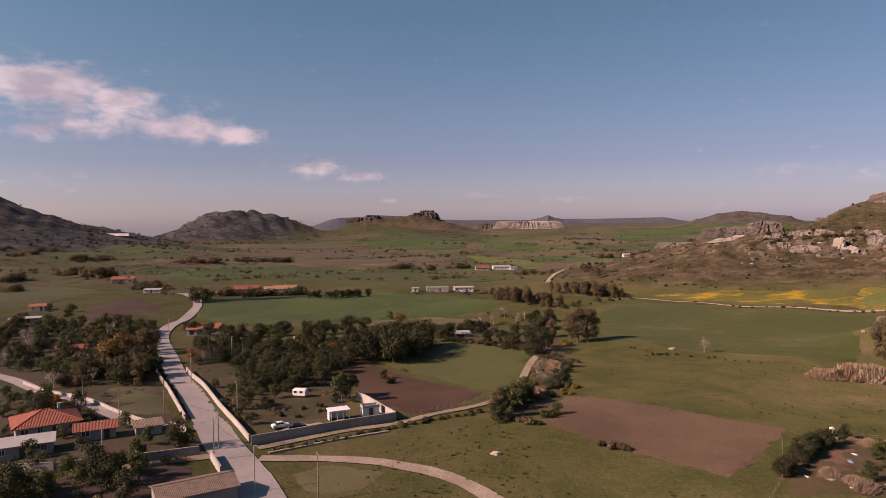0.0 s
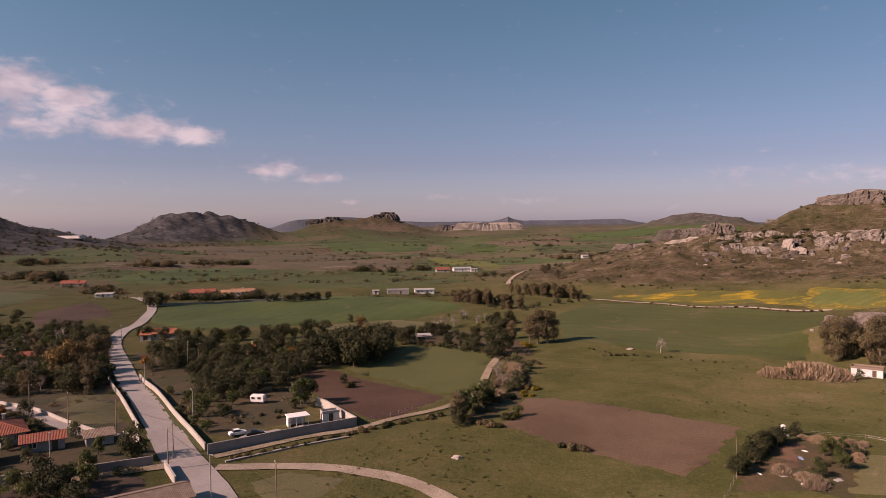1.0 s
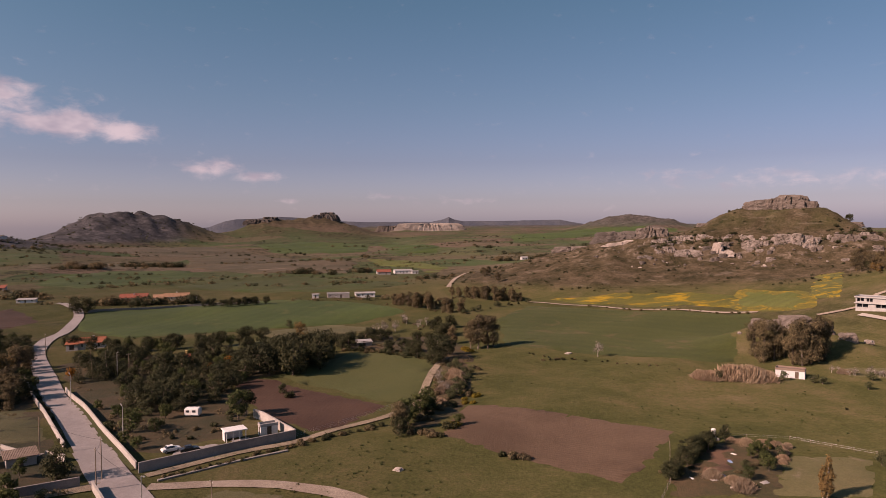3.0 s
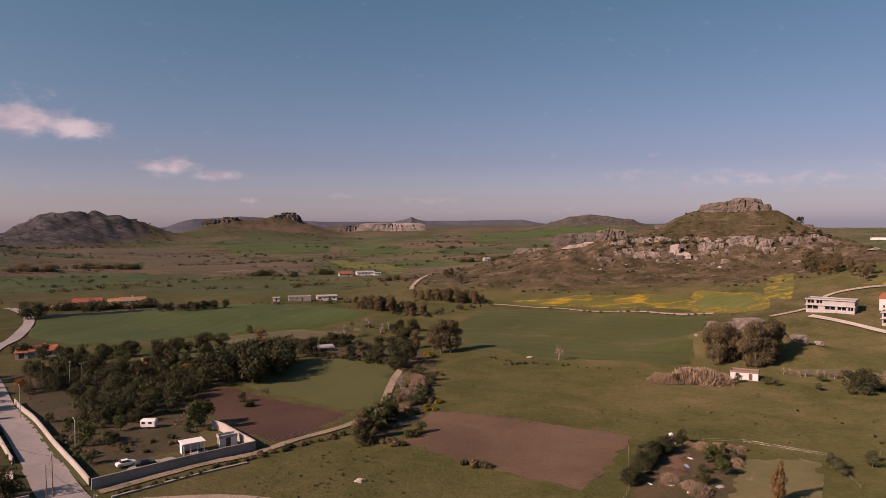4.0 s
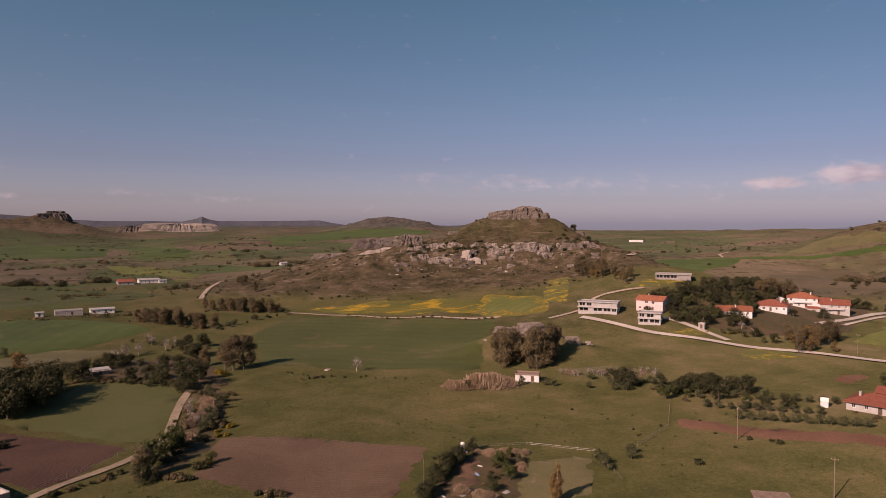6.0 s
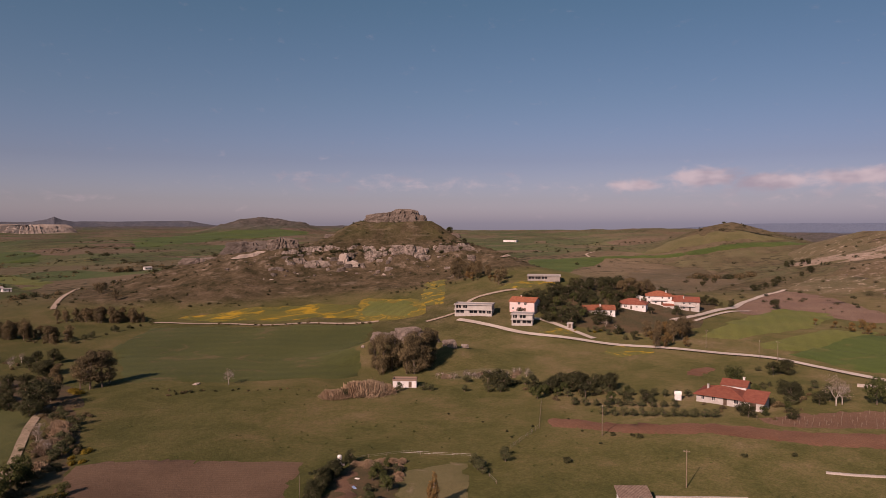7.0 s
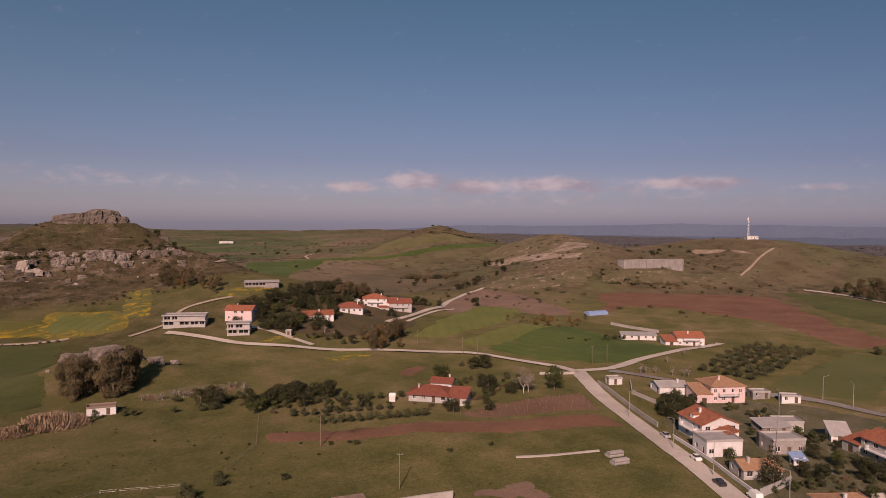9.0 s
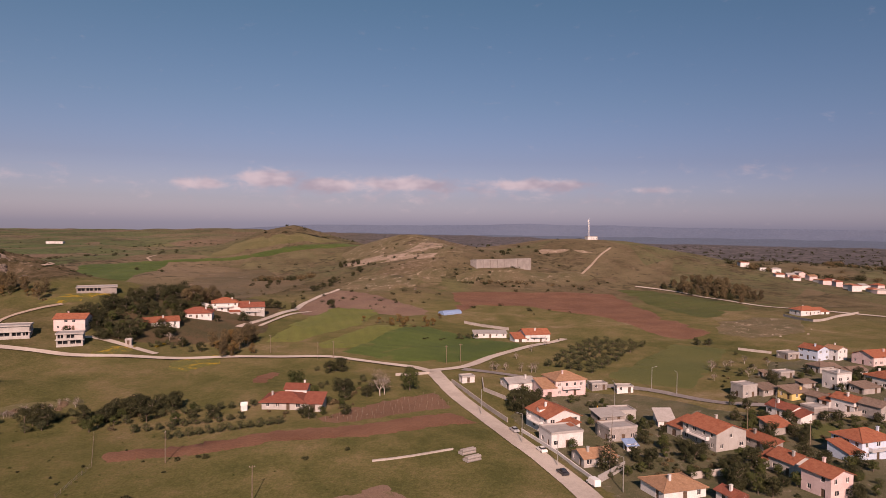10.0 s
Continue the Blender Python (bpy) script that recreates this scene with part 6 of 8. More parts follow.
house(301.8, 239.0, -45, 11.9, 9.5, 1, "gable", white_wall, tile_orange, "low white cottage with an orange roof", wing=-1)
house(260.0, 226.1, -60, 2.7, 2.7, 0.8, "flat", grey_wall, sheet_roof, "small square concrete hut", name="shed", chimney=False, category="shed")
house(1254.9, 1294.0, -60, 35.2, 17.6, 1.4, "flat", white_wall, sheet_roof, "white building on the far slope", chimney=False)
house(559.3, -115.4, -60, 16.5, 11.6, 1.3, "hip", white_wall, tile_orange, "white villa inside a walled garden", wing=1)
house(-91.9, 154.7, 35, 12.4, 11.2, 1, "hip", cream_wall, tile_red, "low house with a broad red hipped roof", pitch=0.38, over=0.8)
house(-87.7, 139.5, 28, 10.8, 5.4, 1, "shed", grey_wall, sheet_roof, "long shed with a white sheet roof", name="shed", pitch=0.08, chimney=False, category="shed")
house(-77.7, 149.3, 28, 8.0, 4.0, 0.9, "shed", grey_wall, tile_red, "low outbuilding with a red roof", name="shed", pitch=0.15, chimney=False, category="shed")
house(-140.7, 253.9, 20, 8.6, 6.0, 1, "gable", white_wall, tile_red, "small white house with a red roof among trees", wing=1)
house(-103.7, 299.1, 10, 9.6, 7.7, 1, "gable", cream_wall, tile_orange, "low house with an orange roof behind trees", wing=-1)
house(-43.4, 115.5, 32, 12.6, 7.6, 1, "gable", grey_wall, tile_old, "barn with an old brown tiled roof", name="barn", pitch=0.3, chimney=False, category="barn", openings=False)
house(-67.6, 152.8, 30, 5.4, 4.3, 0.8, "shed", grey_wall, tile_old, "ramshackle shed with an old roof", name="shed", pitch=0.1, chimney=False, category="shed")
house(-143.4, 492.9, 10, 17.1, 10.3, 1, "gable", cream_wall, tile_red, "low farmhouse with a dull red roof", storey=2.2)
house(-114.8, 490.3, 10, 15.8, 9.5, 1.2, "gable", white_wall, tile_tan, "white farmhouse with a worn tan roof", storey=2.2, wing=-1)
house(-102.0, 472.4, 10, 8.0, 4.8, 0.9, "flat", white_wall, sheet_roof, "small white farm outbuilding", name="shed", chimney=False, category="shed")
house(-280.8, 588.4, 10, 12.7, 10.2, 1, "gable", cream_wall, tile_red, "brick-coloured cottage with a red roof", wing=1)
house(-238.1, 397.2, 20, 8.2, 6.5, 1, "gable", white_wall, tile_orange, "small white house with an orange roof")
house(-206.4, 333.3, 20, 13.1, 5.2, 0.8, "shed", grey_wall, sheet_roof, "long pale sheet-roofed shed", name="shed", pitch=0.06, chimney=False, category="shed")
house(-211.8, 492.4, 10, 11.1, 6.7, 0.8, "shed", white_wall, sheet_roof, "low pale shed beside the lane", name="shed", pitch=0.06, chimney=False, category="shed")
house(39.2, 699.1, 5, 13.6, 10.9, 1, "gable", cream_wall, tile_red, "farm building with a red wall", name="barn", chimney=False, category="barn")
house(59.9, 710.1, 5, 18.1, 10.9, 1.2, "gable", white_wall, sheet_roof, "long white farm barn with pale roof", name="barn", pitch=0.2, chimney=False, category="barn")
house(71.4, 701.2, 5, 6.7, 5.4, 1, "gable", white_wall, sheet_roof, "small white farm barn", name="barn", pitch=0.2, chimney=False, category="barn")
house(-4.8, 476.1, 5, 15.0, 6.0, 1, "flat", grey_wall, sheet_roof, "open-fronted grey farm shed", name="shed", chimney=False, category="shed")
house(13.6, 479.4, 5, 13.4, 6.7, 1.1, "gable", white_wall, sheet_roof, "white gabled farm shed", name="shed", pitch=0.2, chimney=False, category="shed")
house(-20.1, 472.1, 5, 4.2, 3.4, 1, "gable", white_wall, sheet_roof, "small white farm hut", name="shed", pitch=0.2, chimney=False, category="shed")
house(7.4, 284.2, 10, 5.9, 4.1, 0.7, "shed", grey_wall, sheet_roof, "sheet-roofed shelter in the garden", name="shed", pitch=0.1, chimney=False, category="shed")
house(-56.5, 250.9, 10, 3.1, 2.5, 1.4, "gable", yellow_wall, tile_orange, "small yellow house hidden by trees", wing=1)
house(-614.8, 1275.7, -10, 67.5, 20.3, 1.2, "flat", white_wall, sheet_roof, "long white building under the mountain", name="building", chimney=False, category="building")
house(221.4, 825.3, 5, 7.8, 5.5, 1, "gable", white_wall, sheet_roof, "small white barn on the far slope", name="barn", chimney=False, category="barn")
house(142.9, 202.2, -40, 8.5, 4.3, 1, "flat", white_wall, tile_old, "white hut with a broken roof line", name="shed", chimney=False, storey=2.4, category="shed")
house(-18.7, 166.8, 22, 4.1, 2.1, 0.8, "flat", white_wall, sheet_roof, "low white yard building with an open front", name="shed", chimney=False, category="shed")
house(120.1, 87.5, -40, 6.0, 3.6, 1, "shed", white_wall, tile_old, "white shed with a tiled lean-to roof", name="shed", pitch=0.15, chimney=False, storey=2.4, category="shed")
house(270.6, 7.4, -70, 6.3, 3.8, 0.8, "flat", white_wall, sheet_roof, "small pale shed in the green plot", name="shed", chimney=False, category="shed")
house(272.8, 17.4, -60, 6.3, 4.4, 0.8, "flat", grey_wall, sheet_roof, "low pale outbuilding beside the pink house", name="shed", chimney=False, category="shed")
house(236.6, 7.4, -62, 7.6, 6.1, 1.1, "flat", cream_wall, sheet_roof, "unfinished pale house with bare concrete roof", chimney=False)
house(212.0, 10.7, -62, 5.9, 4.7, 1.2, "flat", grey_wall, tile_old, "bare block house with an old roof", chimney=False)
house(230.8, -6.1, -72, 5.2, 4.7, 0.9, "shed", white_wall, sheet_roof, "pale shed with a steep sheet roof", name="shed", pitch=0.5, chimney=False, category="shed")
house(199.7, 3.9, -60, 3.0, 2.4, 0.7, "shed", white_wall, blue_tarp, "small shed with a blue panel roof", name="shed", pitch=0.35, chimney=False, category="shed")
house(313.7, -56.1, -54, 7.5, 4.5, 0.9, "flat", grey_wall, sheet_roof, "row of low grey garages", name="shed", chimney=False, category="shed")
house(313.3, -48.3, -54, 2.7, 2.2, 0.8, "shed", grey_wall, tile_old, "tiny garden hut with an old roof", name="shed", pitch=0.2, chimney=False, category="shed")
house(296.8, -60.9, -54, 6.3, 3.8, 0.9, "shed", grey_wall, tile_old, "low shed between the houses", name="shed", pitch=0.15, chimney=False, category="shed")
house(296.0, -81.2, -54, 8.9, 6.2, 1, "shed", grey_wall, tile_old, "low grey workshop with an old roof", name="shed", pitch=0.15, chimney=False, category="shed")
house(329.9, -86.4, -54, 9.0, 6.3, 1, "gable", cream_wall, tile_old, "low cream house behind the tall one", chimney=False, wing=-1)
garden_wall([(261, 73), (238, 57), (216, 42)], 1.4, 0.25, garden_wall_mat, "grey concrete wall along the village road")
garden_wall([(267, 62), (252, 58), (241, 45), (257, 41)], 1.3, 0.25, garden_wall_mat, "low wall round the yard")
garden_wall([(207, 36), (190, 23), (171, 11)], 0.9, 0.25, white_wall, "low white roadside wall with gate pillars")
garden_wall([(171, 11), (184, 5)], 2.0, 0.25, cream_wall, "cream plastered garden wall")
garden_wall([(180, -11), (189, -23)], 1.8, 0.25, garden_wall_mat, "pale plastered wall behind the low houses")
garden_wall([(244, -44), (252, -57), (259, -73)], 1.6, 0.25, garden_wall_mat, "long retaining wall between gardens")
garden_wall([(387, -48), (381, -63)], 1.2, 0.25, garden_wall_mat, "low wall at the edge of the pasture")
garden_wall([(548, -99), (518, -112), (572, -154)], 1.6, 0.25, garden_wall_mat, "white wall round the villa garden")
garden_wall([(428, 111), (408, 78)], 1.6, 0.25, garden_wall_mat, "white wall of the farmyard")
garden_wall([(270, 100), (276, 87)], 1.0, 0.25, garden_wall_mat, "low wall at the junction")
garden_wall([(360, 264), (362, 245)], 2.2, 0.25, white_wall, "white wall beside the villas")
garden_wall([(-64, 156), (-59, 153)], 1.6, 0.25, garden_wall_mat, "short pale wall beside the gate")
garden_wall([(-86, 129), (-76, 130)], 1.5, 0.25, dark_wall_mat, "grey wall of the lower lane")
garden_wall([(-37, 140), (-24, 148), (-13, 153)], 0.25, 0.5, dark_wall_mat, "low tumbled stone edge beside the track", name="stone_edge")

# ---- trees, hedges and scrub ----
HOUSES.extend([(-39, 181, 0, 5, 7), (-27, 162, 0, 5, 6), (-39, 158, 0, 6, 5)])  # caravan, shelter and parked cars stand clear
grove([(-202, 292), (-179, 322), (-140, 316), (-86, 192), (-99, 202), (-124, 212), (-166, 240)], 80, ['carob', 'oak', 'green', 'carob', 'bare'], 0.55, 1.0, 4.6)
plant("rust", -108.7, 226.8, 1.6)
plant("rust", -110.6, 221.9, 1.4)
plant("rust", -105.6, 228.8, 1.3)
plant("bare", -114.5, 197.1, 1.0)
plant("orange", -98.2, 169.6, 0.9)
grove([(-131, 198), (-108, 185), (-83, 163), (-64, 154), (-54, 144), (-51, 131), (-86, 130)], 40, ['green', 'olive', 'oak', 'pale_bush', 'olive'], 0.55, 0.95, 3.6)
grove([(-84, 127), (-74, 125), (-61, 131), (-54, 120), (-56, 113), (-76, 114)], 18, ['green', 'oak', 'pale_bush', 'olive'], 0.6, 1.0, 4)
grove([(-242, 423), (-188, 353), (-133, 328), (-133, 302), (-172, 301), (-201, 306)], 26, ['carob', 'green', 'pale_bush', 'bush'], 0.5, 0.8, 5)
hedge_row((-127, 288), (-63, 163), 16, ['bush', 'pale_bush'], 0.5, 0.8, 0.6)
grove([(-103, 269), (-85, 277), (-59, 266), (-34, 277), (-27, 239), (-34, 215), (-37, 191), (-47, 189), (-58, 194), (-73, 226)], 64, ['oak', 'green', 'carob', 'carob'], 0.55, 0.95, 4.4)
grove([(-72, 201), (-58, 194), (-46, 186), (-30, 188), (-26, 173), (-37, 164), (-46, 155), (-57, 174)], 20, ['olive', 'pale_bush', 'bush', 'green'], 0.5, 0.75, 5)
grove([(-56, 169), (-46, 174), (-34, 179), (-26, 167), (-37, 163), (-44, 153)], 14, ['olive', 'pale_bush', 'bush', 'green'], 0.5, 0.8, 4)
plant("green", -51.6, 174.0, 1.1)
plant("green", -27.5, 179.9, 1.25)
plant("oak", -26.3, 184.6, 0.9)
plant("orange", -88.7, 236.9, 1.0)
plant("orange", -41.0, 248.6, 1.05)
plant("orange", -45.8, 241.1, 0.8)
plant("cypress", -76.2, 240.2, 0.7)
plant("cypress", -73.0, 240.1, 0.7)
plant("conifer", -85.2, 232.8, 0.62)
plant("conifer", -82.4, 237.0, 0.62)
plant("conifer", -77.8, 237.0, 0.62)
grove([(-32, 235), (-19, 260), (-5, 263), (-5, 246), (-19, 231)], 16, ['oak'], 1.2, 1.6, 5)
plant("rust", -16.7, 266.4, 1.3)
hedge_row((-91, 281), (-35, 289), 18, ['oak', 'oak', 'green'], 0.75, 1.0, 2.5, group="hedgerow of evergreen trees")
hedge_row((-118, 303), (-87, 282), 6, ['oak'], 0.6, 0.8, 2)
plant("oak", -18.9, 209.6, 0.4)
plant("bush", -16.7, 203.3, 1.2)
hedge_row((-73, 426), (-51, 447), 9, ['oak'], 0.55, 0.75, 2)
hedge_row((-88, 431), (-69, 442), 5, ['oak'], 0.5, 0.7, 2)
plant("oak", -153.1, 416.2, 1.3)
plant("oak", -147.6, 420.3, 1.1)
hedge_row((-133, 435), (-94, 460), 9, ['bush', 'oak'], 0.5, 0.7, 2)
hedge_row((-4, 279), (35, 245), 34, ['pale_bush', 'bush', 'olive', 'oak'], 0.7, 1.0, 3)
hedge_row((14, 312), (25, 326), 5, ['bare'], 0.7, 0.9, 2)
hedge_row((35, 277), (57, 345), 26, ['oak', 'pale_bush', 'olive'], 0.6, 0.9, 3)
hedge_row((11, 163), (27, 188), 18, ['bush', 'pale_bush', 'green'], 0.7, 1.1, 1.5)
hedge_row((27, 188), (43, 229), 30, ['pale_bush', 'bush', 'bush', 'olive'], 0.6, 1.0, 2.5)
hedge_row((29, 198), (37, 220), 7, ['reed'], 0.6, 0.85, 2)
hedge_row((30, 201), (30, 221), 5, ['bare'], 0.5, 0.7, 1.5)
plant("broom", 37.5, 194.4, 1.1)
plant("broom", 24.6, 163.1, 1.2)
plant("green", 27.1, 164.2, 0.55)
plant("gum", 12.8, 163.4, 0.56)
plant("gum", 12.0, 163.5, 0.45)
plant("pale_bush", 34.8, 140.2, 1.0)
plant("pale_bush", 36.9, 139.1, 0.9)
plant("bush", 32.8, 141.7, 0.8)
hedge_row((-37, 141), (-12, 156), 20, ['bush', 'pale_bush'], 0.35, 0.6, 0.8)
hedge_row((-12, 156), (10, 171), 16, ['bush', 'pale_bush'], 0.45, 0.8, 0.8)
plant("gum", 52.2, 265.9, 1.05)
plant("gum", 56.1, 265.6, 1.0)
plant("gum", 49.5, 267.9, 0.8)
plant("gum", 59.1, 269.0, 0.7)
hedge_row((47, 267), (48, 259), 3, ['broom'], 0.9, 1.2, 1)
hedge_row((30, 431), (67, 377), 52, ['willow', 'gum', 'pale_bush', 'willow'], 0.42, 0.7, 6)
hedge_row((77, 465), (113, 434), 50, ['willow', 'gum', 'willow', 'pale_bush'], 0.42, 0.7, 6)
hedge_row((66, 369), (113, 419), 10, ['bush', 'olive'], 0.7, 1.0, 2)
plant("bare", 92.2, 240.4, 0.95)
hedge_row((71, 239), (78, 239), 5, ['bush', 'pale_bush'], 0.4, 0.7, 1.2)
hedge_row((66, 251), (110, 214), 16, ['bush', 'pale_bush'], 0.25, 0.5, 1.5)
hedge_row((140, 382), (203, 314), 18, ['bush', 'pale_bush'], 0.4, 0.8, 1.2)
plant("willow", 147.8, 228.7, 0.85, stretch=1.25)
plant("willow", 147.4, 223.4, 1.0, stretch=1.25)
plant("willow", 152.0, 224.0, 1.05, stretch=1.25)
plant("willow", 156.1, 224.4, 0.8, stretch=1.25)
plant("willow", 154.4, 217.3, 1.05, stretch=1.25)
plant("willow", 156.3, 214.7, 1.1, stretch=1.25)
plant("willow", 160.2, 215.6, 1.1, stretch=1.25)
plant("willow", 164.6, 217.6, 1.0, stretch=1.25)
plant("willow", 169.3, 220.1, 0.85, stretch=1.25)
hedge_row((123, 204), (131, 199), 16, ['reed'], 0.9, 1.35, 2.2)
hedge_row((112, 204), (115, 201), 3, ['reed'], 0.7, 0.9, 1)
plant("oak", 116.7, 200.3, 0.42)
hedge_row((181, 282), (198, 258), 14, ['bush', 'pale_bush', 'olive'], 0.7, 1.1, 4)
plant("olive", 144.6, 193.3, 0.75)
plant("olive", 146.2, 191.5, 0.75)
plant("olive", 137.4, 197.8, 0.75)
plant("olive", 164.4, 192.8, 0.8)
plant("olive", 155.6, 183.9, 0.7)
plant("olive", 161.5, 178.0, 0.9)
plant("olive", 164.4, 174.7, 0.9)
plant("olive", 167.1, 181.1, 0.8)
plant("olive", 55.6, 285.6, 0.7)
grove([(174, 171), (184, 172), (198, 160), (187, 150), (167, 151), (163, 159)], 16, ['oak', 'pale_bush', 'olive', 'green'], 0.5, 0.85, 3.5)
plant("olive", 168.1, 133.0, 0.75)
plant("olive", 170.3, 131.0, 0.75)
plant("olive", 172.5, 128.9, 0.75)
plant("olive", 174.2, 126.6, 0.75)
plant("olive", 175.9, 124.2, 0.75)
plant("olive", 177.6, 121.8, 0.75)
plant("olive", 178.8, 119.1, 0.75)
plant("olive", 180.3, 116.7, 0.75)
plant("olive", 181.9, 114.3, 0.75)
plant("olive", 183.3, 111.9, 0.75)
plant("olive", 185.2, 109.7, 0.75)
plant("olive", 187.0, 107.5, 0.75)
plant("olive", 170.5, 146.6, 0.7)
plant("olive", 173.1, 144.3, 0.7)
plant("olive", 176.1, 142.2, 0.7)
plant("olive", 179.1, 140.1, 0.7)
plant("olive", 181.2, 137.3, 0.7)
plant("olive", 183.7, 134.8, 0.7)
plant("olive", 185.3, 131.7, 0.7)
plant("olive", 187.3, 128.9, 0.7)
plant("olive", 188.8, 125.7, 0.7)
plant("olive", 190.2, 122.6, 0.7)
plant("olive", 187.3, 150.7, 0.75)
plant("olive", 190.4, 148.4, 0.75)
plant("olive", 193.0, 145.7, 0.75)
plant("olive", 195.2, 142.7, 0.75)
plant("olive", 197.4, 139.7, 0.75)
plant("olive", 199.0, 136.5, 0.75)
plant("olive", 200.6, 133.2, 0.75)
plant("olive", 202.6, 130.2, 0.75)
plant("olive", 204.5, 127.1, 0.75)
plant("green", 230.8, 125.5, 1.35)
plant("oak", 225.2, 103.0, 0.85)
plant("oak", 235.2, 110.1, 0.7)
plant("pale_bush", 217.2, 103.6, 1.2)
hedge_row((209, 107), (232, 101), 8, ['pale_bush', 'olive'], 0.6, 0.9, 2)
plant("bare", 232.0, 92.1, 1.5)
plant("bare", 234.5, 91.3, 1.3)
plant("green", 243.8, 84.7, 1.55)
plant("olive", 236.5, 95.8, 0.9)
hedge_row((233, 124), (255, 104), 12, ['bush', 'olive'], 0.5, 0.8, 3)
plant("bush", 128.0, 112.4, 0.95)
plant("bush", 153.5, 118.3, 0.7)
plant("bush", 157.0, 112.0, 0.7)
plant("bush", 161.6, 85.2, 0.6)
plant("bush", 172.3, 78.1, 0.6)
plant("bush", 156.7, 114.1, 0.5)
plant("olive", 107.9, 122.0, 0.75)
plant("olive", 106.1, 119.0, 0.7)
plant("olive", 110.8, 127.4, 0.6)
plant("olive", 116.2, 121.9, 0.7)
hedge_row((126, 154), (157, 114), 8, ['bush'], 0.2, 0.4, 12)
far_row((-472, 866), (-436, 881), 16, 1.0, 1.7, 6)
far_row((-371, 649), (-353, 667), 14, 0.9, 1.5, 6)
far_row((-338, 639), (-315, 646), 14, 1.2, 2.0, 6)
far_row((-272, 895), (-200, 907), 34, 1.1, 1.7, 6)
far_row((-316, 842), (-287, 852), 14, 1.1, 1.7, 5)
far_row((-240, 527), (-218, 529), 12, 1.0, 1.5, 4)
far_row((-546, 857), (-559, 996), 20, 0.8, 1.3, 12)
far_row((-197, 577), (-127, 622), 26, 0.4, 0.7, 3)
far_row((-159, 448), (-94, 466), 40, 0.8, 1.2, 3)
far_row((-384, 587), (-377, 607), 8, 1.2, 1.8, 5)
far_row((-39, 457), (49, 461), 30, 0.4, 0.8, 4)
far_row((-168, 934), (16, 934), 36, 0.5, 1.0, 8)
far_row((105, 621), (199, 597), 20, 0.4, 0.8, 6)
far_row((245, 1283), (242, 818), 26, 0.6, 1.1, 8)
far_row((614, 380), (671, 339), 16, 0.8, 1.4, 6)
far_row((638, 166), (672, 94), 18, 0.5, 0.9, 6)
far_row((672, 94), (746, 21), 12, 0.4, 0.8, 6)
far_row((859, -104), (870, -258), 40, 0.8, 1.6, 10)
grove([(-202, 292), (-179, 322), (-140, 316), (-86, 192), (-99, 202), (-124, 212), (-166, 240)], 60, ['carob', 'carob', 'green', 'olive'], 0.45, 0.8, 3.2)
grove([(-103, 269), (-85, 277), (-59, 266), (-34, 277), (-27, 239), (-34, 215), (-37, 191), (-47, 189), (-58, 194), (-73, 226)], 46, ['carob', 'carob', 'green'], 0.5, 0.8, 3.2)
grove([(265, 252), (292, 259), (343, 269), (396, 280), (338, 246), (307, 244), (280, 236), (257, 238)], 56, ['green', 'carob', 'olive'], 0.65, 0.95, 3.6)
grove([(259, 183), (297, 208), (318, 200), (282, 175), (268, 174)], 12, ['rust', 'gum'], 0.55, 0.8, 4)
grove([(168, 165), (195, 169), (205, 154), (203, 128), (195, 125), (173, 136)], 14, ['carob', 'green', 'olive'], 0.45, 0.75, 3.5)
grove([(195, 123), (223, 122), (238, 111), (241, 98), (211, 90), (195, 99)], 16, ['carob', 'green', 'pale_bush'], 0.45, 0.7, 3.5)
hedge_row((316, 267), (626, 354), 16, ['bush', 'oak'], 0.5, 0.8, 6)
hedge_row((742, 345), (715, 298), 10, ['oak', 'bush'], 0.7, 1.0, 8)
hedge_row((390, 166), (435, 129), 14, ['rust', 'pale_bush'], 0.5, 0.75, 4)
grove([(234, 5), (227, -10), (214, -24), (196, -27), (181, -15), (179, 2)], 44, ['green', 'olive', 'oak', 'bush', 'pale_bush'], 0.35, 0.65, 2.4)
grove([(257, 50), (270, 27), (239, 2), (200, 0), (193, 20)], 26, ['green', 'olive', 'bush', 'oak'], 0.35, 0.6, 2.6)
grove([(287, -32), (373, -112), (182, -54), (175, -20)], 70, ['carob', 'green', 'green', 'bush', 'pale_bush'], 0.35, 0.65, 2.6)
grove([(386, -46), (359, -63), (291, -53), (286, -24)], 16, ['bush', 'pale_bush', 'olive', 'bare'], 0.4, 0.7, 3)
hedge_row((60.4, 120.7), (79.4, 140.1), 24, ['oak', 'carob', 'bush', 'oak'], 0.3, 0.5, 1.3)
grove([(79, 129), (87, 135), (92, 132), (79, 117), (72, 116)], 7, ['green', 'olive'], 0.5, 0.66, 2.2)
hedge_row((60.9, 124.7), (75.6, 140.4), 12, ['bush', 'pale_bush'], 0.3, 0.5, 1.0)
grove([(74, 121), (84, 134), (91, 135), (82, 122)], 8, ['green', 'pale_bush', 'bush'], 0.4, 0.52, 1.8)
hedge_row((84, 141), (95, 137), 26, ['reed', 'pale_bush', 'reed'], 0.22, 0.36, 0.8)
hedge_row((95, 137), (87, 126), 10, ['reed'], 0.22, 0.34, 0.6)
hedge_row((74, 142), (81, 143), 8, ['reed', 'bush', 'pale_bush'], 0.3, 0.45, 0.8)
plant("oak", 84.7, 143.1, 0.42)
plant("poplar", 84.4, 109.5, 0.85)
plant("poplar", 83.9, 109.9, 0.65)
plant("olive", 107.8, 123.9, 0.8)
plant("olive", 106.8, 121.5, 0.7)
